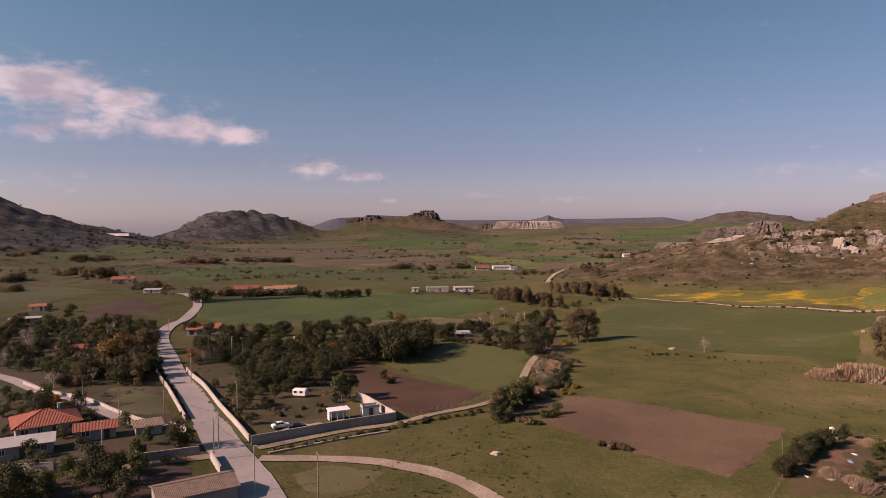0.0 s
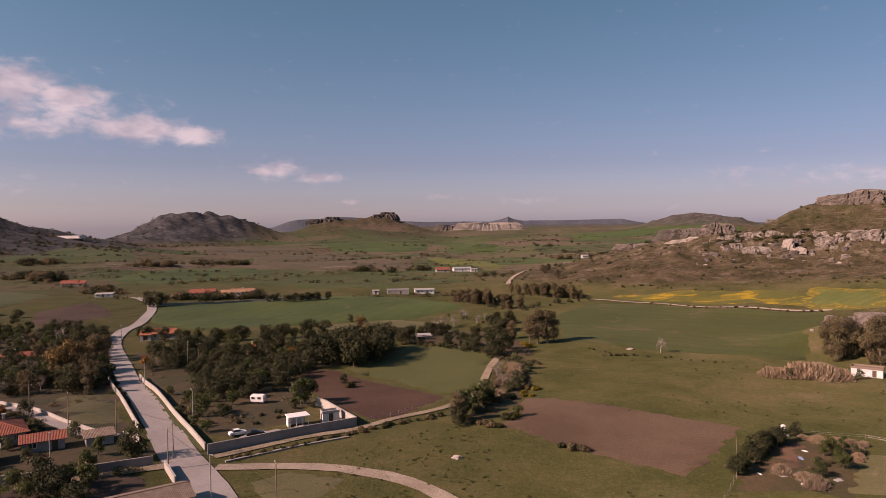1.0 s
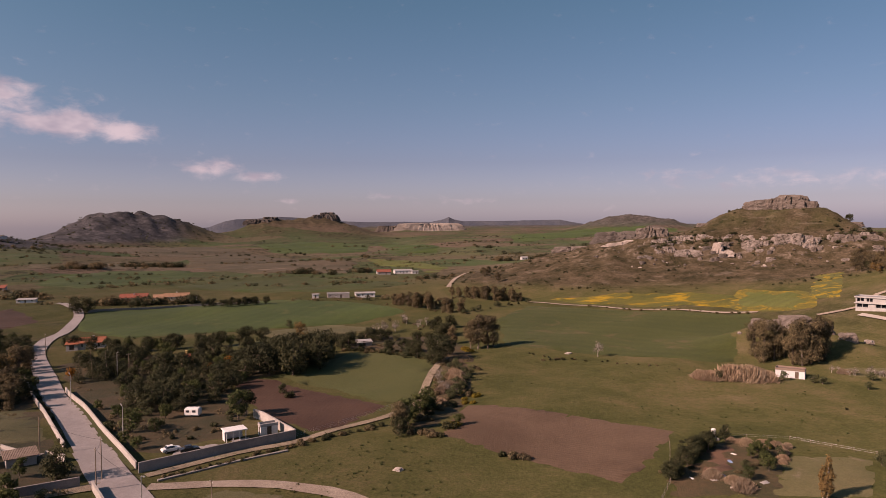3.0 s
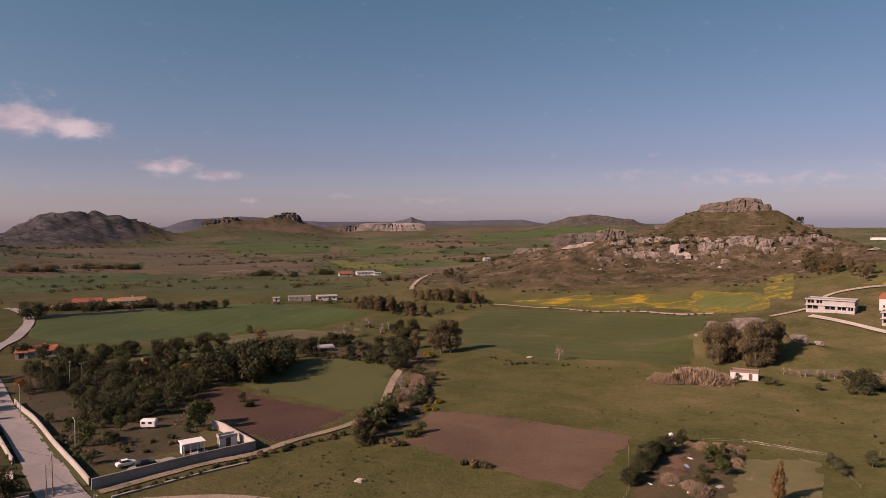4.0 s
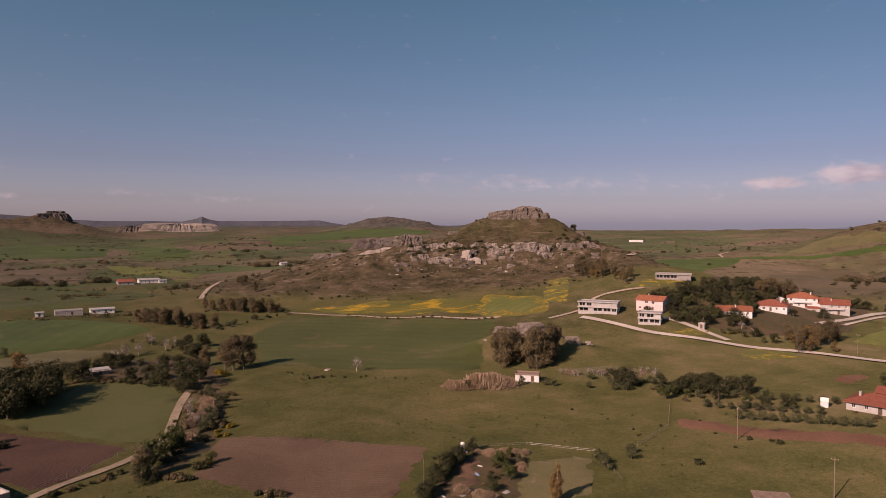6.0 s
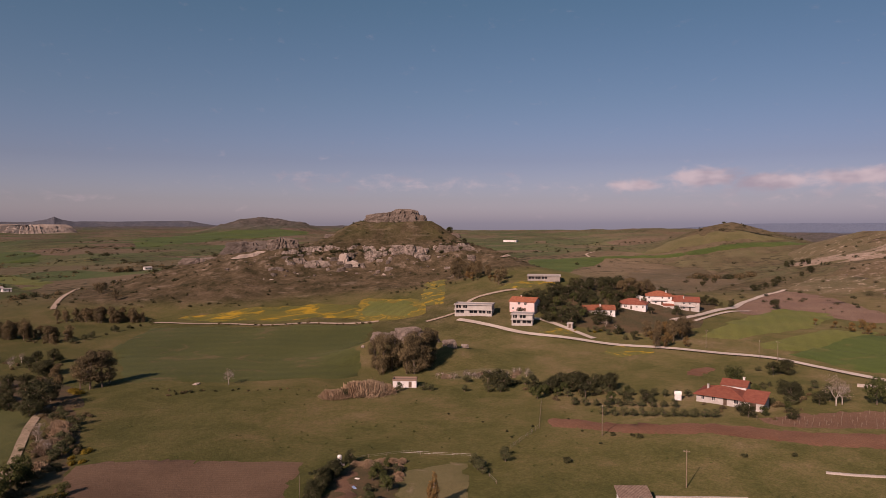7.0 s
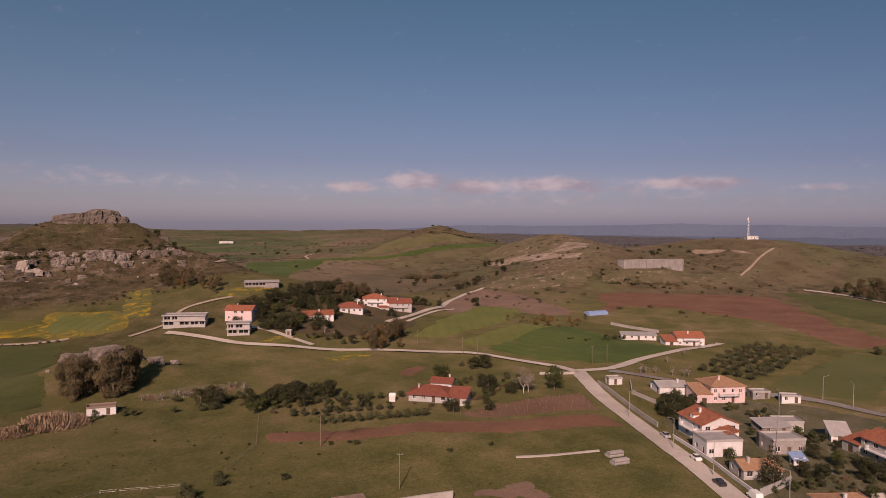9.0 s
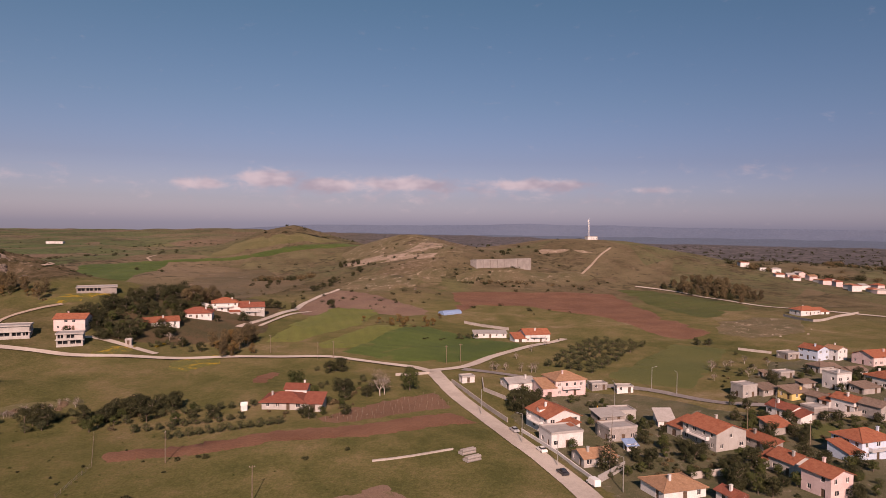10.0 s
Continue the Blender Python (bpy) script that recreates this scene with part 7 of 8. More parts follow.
plant("olive", 119.0, 125.1, 0.7)
hedge_row((85, 139), (93, 136), 10, ['reed', 'pale_bush', 'broom'], 0.3, 0.5, 0.8)
hedge_row((70, 122), (72, 114), 6, ['bush', 'reed'], 0.4, 0.6, 1.5)
hedge_row((164, 183), (182, 176), 10, ['olive', 'oak', 'bush'], 0.7, 0.95, 4)
grove([(269, 273), (293, 275), (314, 272), (340, 256), (305, 243), (264, 229), (263, 244)], 56, ['olive', 'carob'], 0.7, 1.0, 4.5, group="olive wood beside the hamlet")
grove([(302, 273), (335, 279), (382, 278), (369, 260), (326, 256)], 16, ['oak'], 0.8, 1.1, 6)
hedge_row((346, 264), (374, 260), 9, ['gum'], 0.7, 0.95, 3)
hedge_row((278, 196), (306, 186), 10, ['gum', 'rust'], 0.45, 0.65, 3)
hedge_row((384, 246), (431, 235), 9, ['oak', 'olive'], 0.6, 0.9, 3)
plant("oak", 455.4, 218.3, 0.95)
plant("oak", 345.3, 221.2, 0.8)
plant("oak", 329.8, 227.4, 0.55)
hedge_row((282, 225), (268, 198), 8, ['oak', 'bare', 'olive'], 0.6, 0.8, 4)
hedge_row((259, 221), (275, 216), 6, ['olive', 'broom'], 0.6, 0.9, 3)
plant("oak", 255.0, 256.3, 0.7)
hedge_row((385, 146), (408, 124), 9, ['rust', 'pale_bush'], 0.6, 0.8, 2)
hedge_row((355, 118), (370, 87), 8, ['bush'], 0.5, 0.8, 2)
hedge_row((367, 102), (370, 87), 3, ['olive'], 0.8, 1.0, 2)
hedge_row((317, 386), (288, 307), 30, ['gum', 'gum', 'pale_bush', 'rust'], 0.5, 0.75, 8)
hedge_row((322, 400), (300, 330), 16, ['oak', 'bush', 'gum'], 0.5, 0.8, 9)
grove([(722, -16), (747, -36), (744, -74), (657, -102), (603, -90), (662, -42)], 70, ['gum', 'carob', 'willow'], 0.6, 0.95, 5, group="dark wood along the road")
hedge_row((640, 161), (646, 112), 8, ['bush'], 0.9, 1.4, 6)
hedge_row((393, -26), (396, -36), 4, ['olive'], 0.8, 1.1, 2)
far_row((1008, -226), (1026, -309), 20, 0.9, 1.5, 12)
far_row((900, -215), (1500, -480), 40, 0.8, 1.4, 40)
plant("conifer", 180.7, 8.8, 1.0)
plant("oak", 190.2, 9.2, 0.5)
grove([(194, 2), (215, -10), (204, -22), (184, -21), (180, -8), (181, 0)], 22, ['green', 'olive', 'bush', 'pale_bush'], 0.5, 0.8, 3)
grove([(193, 21), (206, 13), (184, 6), (173, 2), (174, 11)], 8, ['green', 'olive', 'bush'], 0.4, 0.6, 3)
grove([(192, -18), (205, -28), (187, -30), (171, -20)], 12, ['oak', 'green', 'olive'], 0.5, 0.75, 3)
grove([(174, -30), (212, -40), (215, -50), (205, -60), (178, -52)], 18, ['oak', 'green', 'olive', 'bush'], 0.45, 0.7, 3.4)
grove([(261, -29), (263, -53), (257, -77), (243, -72), (247, -46)], 14, ['oak', 'olive', 'bush'], 0.4, 0.65, 3.5)
grove([(175, -23), (211, -34), (184, -34), (170, -29)], 7, ['oak', 'green'], 0.5, 0.7, 3)
grove([(235, 49), (249, 42), (240, 34), (226, 36), (225, 43)], 8, ['oak', 'olive', 'green'], 0.6, 0.9, 3.2)
grove([(330, -28), (351, -47), (323, -52), (288, -40), (295, -27)], 10, ['bush', 'olive', 'bare'], 0.5, 0.8, 4)
grove([(262, -31), (241, -42), (232, -50), (213, -43), (225, -33)], 10, ['green', 'olive', 'oak'], 0.45, 0.7, 3.5)
grove([(239, -51), (251, -75), (230, -68), (222, -53)], 10, ['green', 'olive', 'broom'], 0.5, 0.8, 3.5)
grove([(292, -55), (343, -103), (294, -88), (279, -58)], 9, ['green', 'oak', 'olive'], 0.45, 0.7, 4)
hedge_row((386, 42), (291, 63), 5, ['bush', 'bare'], 0.4, 0.6, 2)
hedge_row((290, 66), (294, 42), 6, ['bare'], 0.6, 0.8, 1.5)

plant("oak", 33.4, 245.8, 1.25)
plant("oak", 38.5, 254.8, 1.0)
plant("carob", 30.5, 239.5, 0.8)
plant("willow", 44.3, 281.6, 0.7)
plant("oak", 12.3, 158.9, 0.62)
plant("bush", 24.5, 161.7, 1.3)
plant("broom", 25.8, 163.7, 1.3)
plant("rust", -18.8, 294.3, 1.15)
plant("olive", -27.3, 340.2, 1.0)
hedge_row((-4.2, 286.1), (18.4, 304.7), 16, ['oak', 'carob', 'pale_bush'], 0.5, 0.75, 3)
hedge_row((18.4, 304.7), (36.1, 282.8), 14, ['oak', 'olive', 'pale_bush'], 0.5, 0.8, 3)
hedge_row((16.0, 265.9), (28.9, 261.7), 10, ['oak', 'pale_bush'], 0.5, 0.7, 2)
hedge_row((24.9, 359.5), (41.7, 326.4), 14, ['bare', 'olive', 'pale_bush'], 0.5, 0.8, 5)
hedge_row((44.8, 350.5), (42.1, 299.8), 8, ['oak', 'bush'], 0.6, 0.9, 3)
hedge_row((36.4, 239.0), (32.7, 184.5), 26, ['pale_bush', 'bush', 'olive', 'pale_bush', 'broom'], 0.7, 1.05, 3.5)
hedge_row((27.6, 217.8), (20.2, 171.6), 16, ['pale_bush', 'bush', 'pale_bush', 'reed'], 0.5, 0.8, 3)
hedge_row((15.1, 162.8), (22.3, 155.7), 10, ['bush', 'pale_bush'], 0.6, 0.9, 2)
hedge_row((36.0, 459.4), (63.5, 393.7), 26, ['willow', 'pale_bush', 'oak'], 0.35, 0.6, 6)
hedge_row((159.6, 203.1), (187.6, 184.4), 34, ['bare', 'bare', 'reed'], 0.3, 0.48, 2.5)
hedge_row((266.6, 133.8), (270.8, 123.7), 6, ['oak', 'olive'], 0.5, 0.8, 3)
hedge_row((175.5, 168.0), (196.7, 152.6), 14, ['oak', 'carob', 'pale_bush'], 0.6, 0.9, 4)

grove([(291, 258), (397, 302), (396, 249), (326, 243), (284, 223), (267, 233), (272, 254)], 30, ['olive', 'carob'], 0.7, 1.0, 3.6, group="olive wood beside the hamlet")
grove([(1644, -337), (2930, -886), (1024, -309), (889, -205)], 22, ['oak', 'olive', 'pale_bush'], 0.6, 0.95, 4)
hedge_row((534.6, 286.3), (684.2, 291.7), 20, ['oak', 'bush', 'olive'], 0.6, 1.0, 6)

grove([(-149, 259), (-156, 295), (-131, 304), (-97, 230), (-86, 207), (-91, 193), (-117, 202)], 46, ['carob', 'carob', 'willow', 'green'], 0.55, 0.85, 3.0)

# rows of far trees, joined
far_row((-315, 481), (-313, 507), 4, 1.0, 1.3, 5)
far_row((-398, 708), (-285, 585), 14, 0.7, 1.0, 14)
far_row((-462, 847), (-434, 892), 10, 0.9, 1.2, 10)
far_row((-326, 825), (-282, 904), 14, 0.7, 1.0, 8)
far_row((-255, 862), (-199, 920), 18, 0.5, 0.7, 8)
far_row((-246, 532), (-202, 498), 8, 0.7, 1.0, 6)
far_row((-43, 1480), (56, 1495), 16, 0.8, 1.1, 10)
far_row((22, 1091), (45, 1000), 6, 0.9, 1.1, 8)
far_row((6, 718), (24, 737), 7, 0.9, 1.2, 6)
far_row((-613, 939), (-534, 885), 8, 0.9, 1.2, 10)
far_row((-86, 766), (-15, 688), 14, 1.0, 1.6, 6)
far_row((57, 594), (89, 614), 7, 0.7, 1.0, 5)
far_row((187, 818), (227, 842), 8, 0.9, 1.3, 8)
far_row((-582, 965), (-511, 1268), 22, 0.7, 1.1, 16)
far_row((-548, 1360), (-473, 1605), 14, 0.7, 1.1, 18)
far_row((-608, 1171), (-686, 1702), 12, 0.8, 1.1, 16)
hedge_row((110, 577), (122, 464), 12, ['gum', 'pale_bush'], 0.45, 0.6, 5)
for _ in range(90):  # hedgerows between the far fields
    a, r, turn, long = radians(random.uniform(-32, 34)), random.uniform(540, 1500), random.gauss(0, 0.35), random.uniform(50, 200)
    x, y = r * math.sin(a), r * math.cos(a)
    if crag_hill(x, y) < 1:
        for k in range(int(long / 3.6)):
            if noise.noise((k * 0.3, x, y)) > -0.15:
                FAR_SPOTS.append((x + math.cos(turn) * k * 3.6 + random.uniform(-2, 2), y + math.sin(turn) * k * 3.6 + random.uniform(-2, 2), random.uniform(0.8, 2.3)))
FAR_SPOTS = [(x, y, size * random.choice([0.45, 0.7, 0.9, 1.0, 1.25, 1.5])) for x, y, size in FAR_SPOTS]
scrub_stuff("far_tree_rows", "rows of dark trees between the far fields", FAR_SPOTS[::2], dark_leaves, 300, 60, 0.55)
scrub_stuff("far_tree_rows", "dull brown-green trees along the far field edges", FAR_SPOTS[1::2], dull_leaves, 310, 60, 0.55)
# scrub on the rocky hill and the far slopes
spots = []
for _ in range(900):
    u, v = random.uniform(-230, 110), random.uniform(-170, 60)
    x, y = uncrag(u, v)
    if crag_hill(x, y) > 2.5 and noise.noise((u * 0.03, v * 0.05, 1.0)) > -0.25:
        spots.append((x, y, random.choice([0.35, 0.5, 0.7, 0.9, 1.3])))
for _ in range(190):  # thicker along the foot of the ledge and up the shoulder
    u = random.uniform(-85, 66)
    spots.append((*uncrag(u, random.gauss(-56 if u < 25 else -48, 5 if u < 25 else 11) + ledge_bend(u)), random.choice([0.7, 1.0, 1.4, 1.9])))
scrub_stuff("hill_scrub", "low dark scrub scattered over the rocky hill", spots, dark_leaves, 301)
PLOUGHED = [(595, 165), (630, 88), (660, 29), (505, -13), (437, -40), (404, -13), (477, 21), (523, 78), (520, 122), (453, 124)]
spots = [(random.uniform(470, 860), random.uniform(40, 360), random.choice([0.5, 0.7, 1.0, 1.5, 2.2])) for _ in range(340)]
spots = [q for q in spots if not inside(q[0], q[1], PLOUGHED)]
scrub_stuff("slope_scrub", "low dark scrub on the stony slope", spots, dark_leaves, 302)
spots = []
while len(spots) < 800:
    a, r = radians(random.uniform(-34, 100)), random.uniform(620, 2100)
    x, y = r * math.sin(a), r * math.cos(a)
    if noise.noise((x * 0.009, y * 0.013, 0.5)) > 0.3 and not inside(x, y, PLOUGHED):
        spots.append((x, y, random.uniform(1.2, 3.6)))
scrub_stuff("far_scrub", "dark trees and scrub dotted over the far valley", spots, dark_leaves, 303, 34, 0.7)
spots = []
while len(spots) < 700:
    a, r = radians(random.uniform(-36, -10)), random.uniform(1150, 2100)
    x, y = r * math.sin(a), r * math.cos(a)
    if height(x, y) > 12:
        spots.append((x, y, random.uniform(1.5, 4.0)))
scrub_stuff("mountain_scrub", "dark scrub on the bare mountains", spots, dark_leaves, 304, 30, 0.8)
spots = [(r * math.sin(a), r * math.cos(a), random.uniform(2, 4.5)) for a, r in ((radians(random.uniform(70, 112)), random.uniform(1000, 2450)) for _ in range(900))]
scrub_stuff("coast_scrub", "dark maquis covering the plain before the sea", spots, dark_leaves, 305, 30, 0.9)
plant("oak", *uncrag(50, 0), 0.85)
plant("oak", *uncrag(63, 2), 0.6)

# olive grove in rows beside the farmhouse
for i in range(8):
    for j in range(5):
        s, k = (i + 0.5) / 8, (j + 0.5) / 5
        a, b = Vector((382, 26)).lerp(Vector((302, 44)), s), Vector((382, -4)).lerp(Vector((289, 20)), s)
        p = a.lerp(b, k)
        plant("olive", p.x + random.uniform(-0.7, 0.7), p.y + random.uniform(-0.7, 0.7), random.uniform(0.98, 1.15), group="olive grove in rows")
drop_unused_plants()

# ---- rocks ----
cliff_band(ledge_rock)
outcrop(336, 494, 50, 18, 9.4, -34, rock_mat, "reddish rock mesa crowning the hill", 1, 0.2, 2.0, top_tilt=0.09)
outcrop(*uncrag(24, -2), 12, 8, 6, -30, rock_mat, "broken shoulder of reddish rock on the hilltop", 2, 0.3, 1.5)
for u, v, long, deep, tall, material, label in (
        (-88, -34, 21, 13, 10, rock_mat, "rounded reddish crag at the ledge's end"),
        (-132, 46, 48, 13, 13, rock_dark, "dark fissured cliff behind the hill"),
        (-160, -18, 30, 9, 4, rock_mat, "low weathered rock ledge on the slope"),
        (-118, -22, 24, 8, 5, rock_dark, "dark broken rock below the far cliff"),
        (10, -57, 22, 7, 9, ledge_rock, "large pale rock face under the ledge"),
        (24, -59, 8, 6, 7, ledge_rock, "pale split block under the ledge"),
        (-15, -63, 14, 7, 8, ledge_rock, "blunt pale rock buttress with a dark hollow"),
        (-38, -66, 7, 6, 9, rock_pale, "narrow white rock fin on the slope"),
        (-32, -70, 10, 5, 4, rock_pale, "white rock slab on the broken slope"),
        (-58, -70, 17, 7, 5, ledge_rock, "heap of pale rock blocks on the slope"),
        (-72, -64, 10, 6, 4, ledge_rock, "pale rock block on the slope"),
        (44, -54, 16, 7, 6, rock_mat, "fissured rock face beside the bushes"),
        (58, -52, 14, 7, 4, rock_mat, "weathered ledge at the hill's shoulder"),
        (-52, -12, 10, 5, 1.2, rock_mat, "low rock scar on the grassy dome"),
        (52, 4, 12, 6, 2, rock_mat, "low rocks on the dome's shoulder")):
    outcrop(*uncrag(u, v + ledge_bend(u)), long, deep, tall * (0.62 if -80 < v < -50 else 0.85), -34 + random.uniform(-12, 12), material, label, 3 + random.random() * 30, 0.5, 2.0)
outcrop(*uncrag(-110, -50), 27, 6, 2.2, -20, rock_pale, "smooth pale rock slab on the slope", 6, 0.3, 2.0, top_tilt=0.10)
for k in range(64):
    u = random.uniform(-90, 64)
    w = random.triangular(-84, -50, -58)
    if noise.noise((u * 0.05, w * 0.05, 8.0)) > -0.18:
        outcrop(*uncrag(u, w + ledge_bend(u)), random.uniform(2.5, 8), random.uniform(2, 4), random.uniform(0.7, 2.4), -34 + random.uniform(-30, 30), random.choice([rock_mat, rock_dark, ledge_rock, ledge_rock]),
                "fissured block of the broken slope", 10 + k, 0.55, 2.0, "cliff_block")
for k in range(150):
    u, w = random.uniform(-125, 70), -72 + random.gauss(0, 13)
    boulder(*uncrag(u, w), random.choice([0.5, 0.8, 1.0, 1.2, 1.6, 2.2]), random.choice([rock_mat, rock_mat, rock_mat, rock_pale, rock_dark, rock_dark]), "weathered boulder fallen below the ledge", random.uniform(0.4, 0.8), group="boulders below the ledge")
for k in range(26):
    boulder(random.gauss(167, 9), random.gauss(238, 6), random.uniform(1.2, 3.6), random.choice([rock_mat, ledge_rock]), "reddish boulder on the knoll", group="boulders on the knoll")
for x, y, long, tall in ((160, 243, 9, 3.0), (168, 238, 11, 3.6), (176, 233, 8, 2.6), (172, 242, 7, 2.5), (184, 228, 6, 2.0)):
    outcrop(x, y, long, 5, tall, -35, rock_mat, "reddish broken rock on the knoll", x, 0.5, 2.0)
for k in range(14):
    boulder(random.gauss(640, 40), random.gauss(225, 16), random.uniform(0.8, 2.2), rock_mat, "pale stone on the rough slope", group="stones on the slope")
for k in range(30):
    boulder(random.gauss(790, 36), random.gauss(250, 18), random.uniform(1.5, 4.5), rock_mat, "pale rock in the old quarry face", 0.3, group="quarry rocks")
outcrop(-60, 2175, 84, 60, 6, 0, rock_dark, "dark craggy summit of a far hill", 41, 0.2, 14)
outcrop(-52, 2185, 50, 40, 13, 0, rock_dark, "dark rock knob on a far summit", 47, 0.22, 14)
outcrop(-250, 2115, 90, 50, 4, 0, rock_dark, "low craggy top of a far hill", 42, 0.22, 14)
outcrop(-222, 2125, 45, 40, 7, 0, rock_dark, "broken rock tooth on a far hill", 48, 0.25, 14)
outcrop(372, 2950, 330, 60, 34, 0, rock_pale, "sunlit pale quarry cliff on the far ridge", 43, 0.12, 8, "quarry_cliff")
outcrop(208, 2980, 150, 60, 24, 0, rock_mat, "reddish quarry face on the far ridge", 44, 0.12, 8, "quarry_cliff")

# ---- garden and yard walls ----
garden_wall([(-122, 278), (-103, 237), (-77, 188), (-63, 163)], 1.4, 0.25, garden_wall_mat, "long pale plastered wall beside the road")
garden_wall([(-85, 222), (-61, 179), (-43, 147)], 1.6, 0.25, garden_wall_mat, "long pale wall with white coping along the road")
garden_wall([(-42, 145), (-29, 153), (-12, 162)], 2.1, 0.3, dark_wall_mat, "grey concrete block wall round the yard")
garden_wall([(-12, 162), (-21, 178), (-24, 182)], 2.2, 0.3, garden_wall_mat, "white end wall of the yard")
garden_wall([(-127, 203), (-109, 189), (-83, 168), (-66, 156)], 1.0, 0.25, garden_wall_mat, "pale wall along the garden lane")
garden_wall([(-75, 129), (-63, 133), (-51, 139)], 1.8, 0.3, dark_wall_mat, "grey block wall of the lower garden")
garden_wall([(-48, 137), (-43, 128)], 1.6, 0.3, garden_wall_mat, "short pale wall at the roadside")
garden_wall([(-148, 420), (-99, 444), (-55, 454)], 1.6, 0.4, dark_wall_mat, "dark stone wall along the green field")
garden_wall([(168, 69), (183, 51)], 0.4, 0.35, garden_wall_mat, "low broken stone wall in the pasture", name="stone_wall")
garden_wall([(123, 84), (136, 71)], 1.9, 0.3, garden_wall_mat, "white yard wall in the pasture")

# ---- yard, caravan, tank, mast and the rest ----


def open_hut(x, y, turn):
    ob = thing("shelter", "small white flat-roofed shelter with dark open front", "shelter", "", pose(x, y, ground_at(x, y), 0, 0, turn))
    bm = bmesh.new()
    box(bm, -2.6, 2.6, -1.9, 1.9, 2.5, 2.72, 0.03)
    part("roof", bm, white_paint, ob)
    bm = bmesh.new()
    box(bm, -2.3, 2.3, 1.5, 1.7, -0.3, 2.5)
    box(bm, -2.3, -2.1, -0.2, 1.5, -0.3, 2.5)
    part("wall", bm, white_wall, ob)
    for px in (-2.2, -0.7, 0.8, 2.2):
        bm = bmesh.new()
        box(bm, px - 0.07, px + 0.07, -1.75, -1.6, -0.3, 2.5)
        part("post", bm, white_paint, ob)
    return ob


def caravan(x, y, turn):
    ob = thing("caravan", "small white caravan parked among olive trees", "caravan", "", pose(x, y, ground_at(x, y), 0, 0, turn))
    bm = bmesh.new()
    box(bm, -2.0, 2.0, -1.0, 1.0, 0.5, 2.5)
    bmesh.ops.bevel(bm, geom=bm.edges[:], offset=0.25, segments=3, affect="EDGES")
    part("body", bm, white_paint, ob)
    for px in (-1.1, 0.6):
        bm = bmesh.new()
        box(bm, px - 0.45, px + 0.45, -1.03, -0.99, 1.4, 2.0, 0.01)
        part("window", bm, pane_mat, ob)
    for sy in (-0.9, 0.9):
        bm = bmesh.new()
        rod(bm, (0, sy - 0.1, 0.3), (0, sy + 0.1, 0.3), 0.32, 0.32, 14)
        part("wheel", bm, rubber, ob)
    bm = bmesh.new()
    rod(bm, (2.0, 0, 0.5), (3.1, 0, 0.45), 0.05, 0.04)
    part("drawbar", bm, metal_grey, ob)


def water_tank(x, y):
    ob = thing("water_tank", "white water tank on a square concrete base", "tank", "", pose(x, y, ground_at(x, y)))
    bm = bmesh.new()
    box(bm, -0.9, 0.9, -0.9, 0.9, -0.3, 0.5, 0.03)
    part("base", bm, grey_wall, ob)
    bm = bmesh.new()
    rod(bm, (0, 0, 0.5), (0, 0, 2.4), 0.52, 0.52, 20)
    rod(bm, (0, 0, 2.4), (0, 0, 2.6), 0.52, 0.25, 20)
    part("tank", bm, white_paint, ob)


def radio_mast(x, y, tall):
    ob = thing("radio_mast", "white lattice radio mast on the hilltop", "mast", "", pose(x, y, ground_at(x, y)))
    bm = bmesh.new()
    legs = [(1.1, 0.64), (-1.1, 0.64), (0, -1.27)]
    for px, py in legs:
        rod(bm, (px, py, -0.5), (px * 0.3, py * 0.3, tall), 0.16, 0.1, 6)
    for k in range(14):
        s0, s1 = 1 - 0.7 * k / 14, 1 - 0.7 * (k + 1) / 14
        for i in range(3):
            a, b = legs[i], legs[(i + 1) % 3]
            rod(bm, (a[0] * s0, a[1] * s0, tall * k / 14), (b[0] * s1, b[1] * s1, tall * (k + 1) / 14), 0.09, 0.09, 4)
    part("lattice", bm, white_paint, ob)
    for h, turn in ((tall - 2, 0), (tall - 4, 2), (tall - 7, 4)):
        bm = bmesh.new()
        box(bm, math.cos(turn) * 0.9 - 0.3, math.cos(turn) * 0.9 + 0.3, math.sin(turn) * 0.9 - 0.3, math.sin(turn) * 0.9 + 0.3, h, h + 2.4, 0.05)
        part("antenna", bm, white_paint, ob)


def reservoir(x, y, turn, long, deep, tall):
    """A long concrete tank wall cut into the slope."""
    ob = thing("reservoir", "long pale concrete reservoir wall on the slope", "reservoir", "", pose(x, y, ground_at(x, y), 0, 0, turn))
    bm = bmesh.new()
    box(bm, -long / 2, long / 2, 0, deep, -4, tall)
    part("wall", bm, grey_wall, ob)
    for k in range(9):
        bm = bmesh.new()
        px = -long / 2 + long * k / 8
        box(bm, px - 0.4, px + 0.4, -0.7, 0, -4, tall - 0.4)
        part("buttress", bm, grey_wall, ob)
    bm = bmesh.new()
    box(bm, -long / 2 - 0.3, long / 2 + 0.3, -0.3, 0.5, tall, tall + 0.4)
    part("coping", bm, garden_wall_mat, ob)


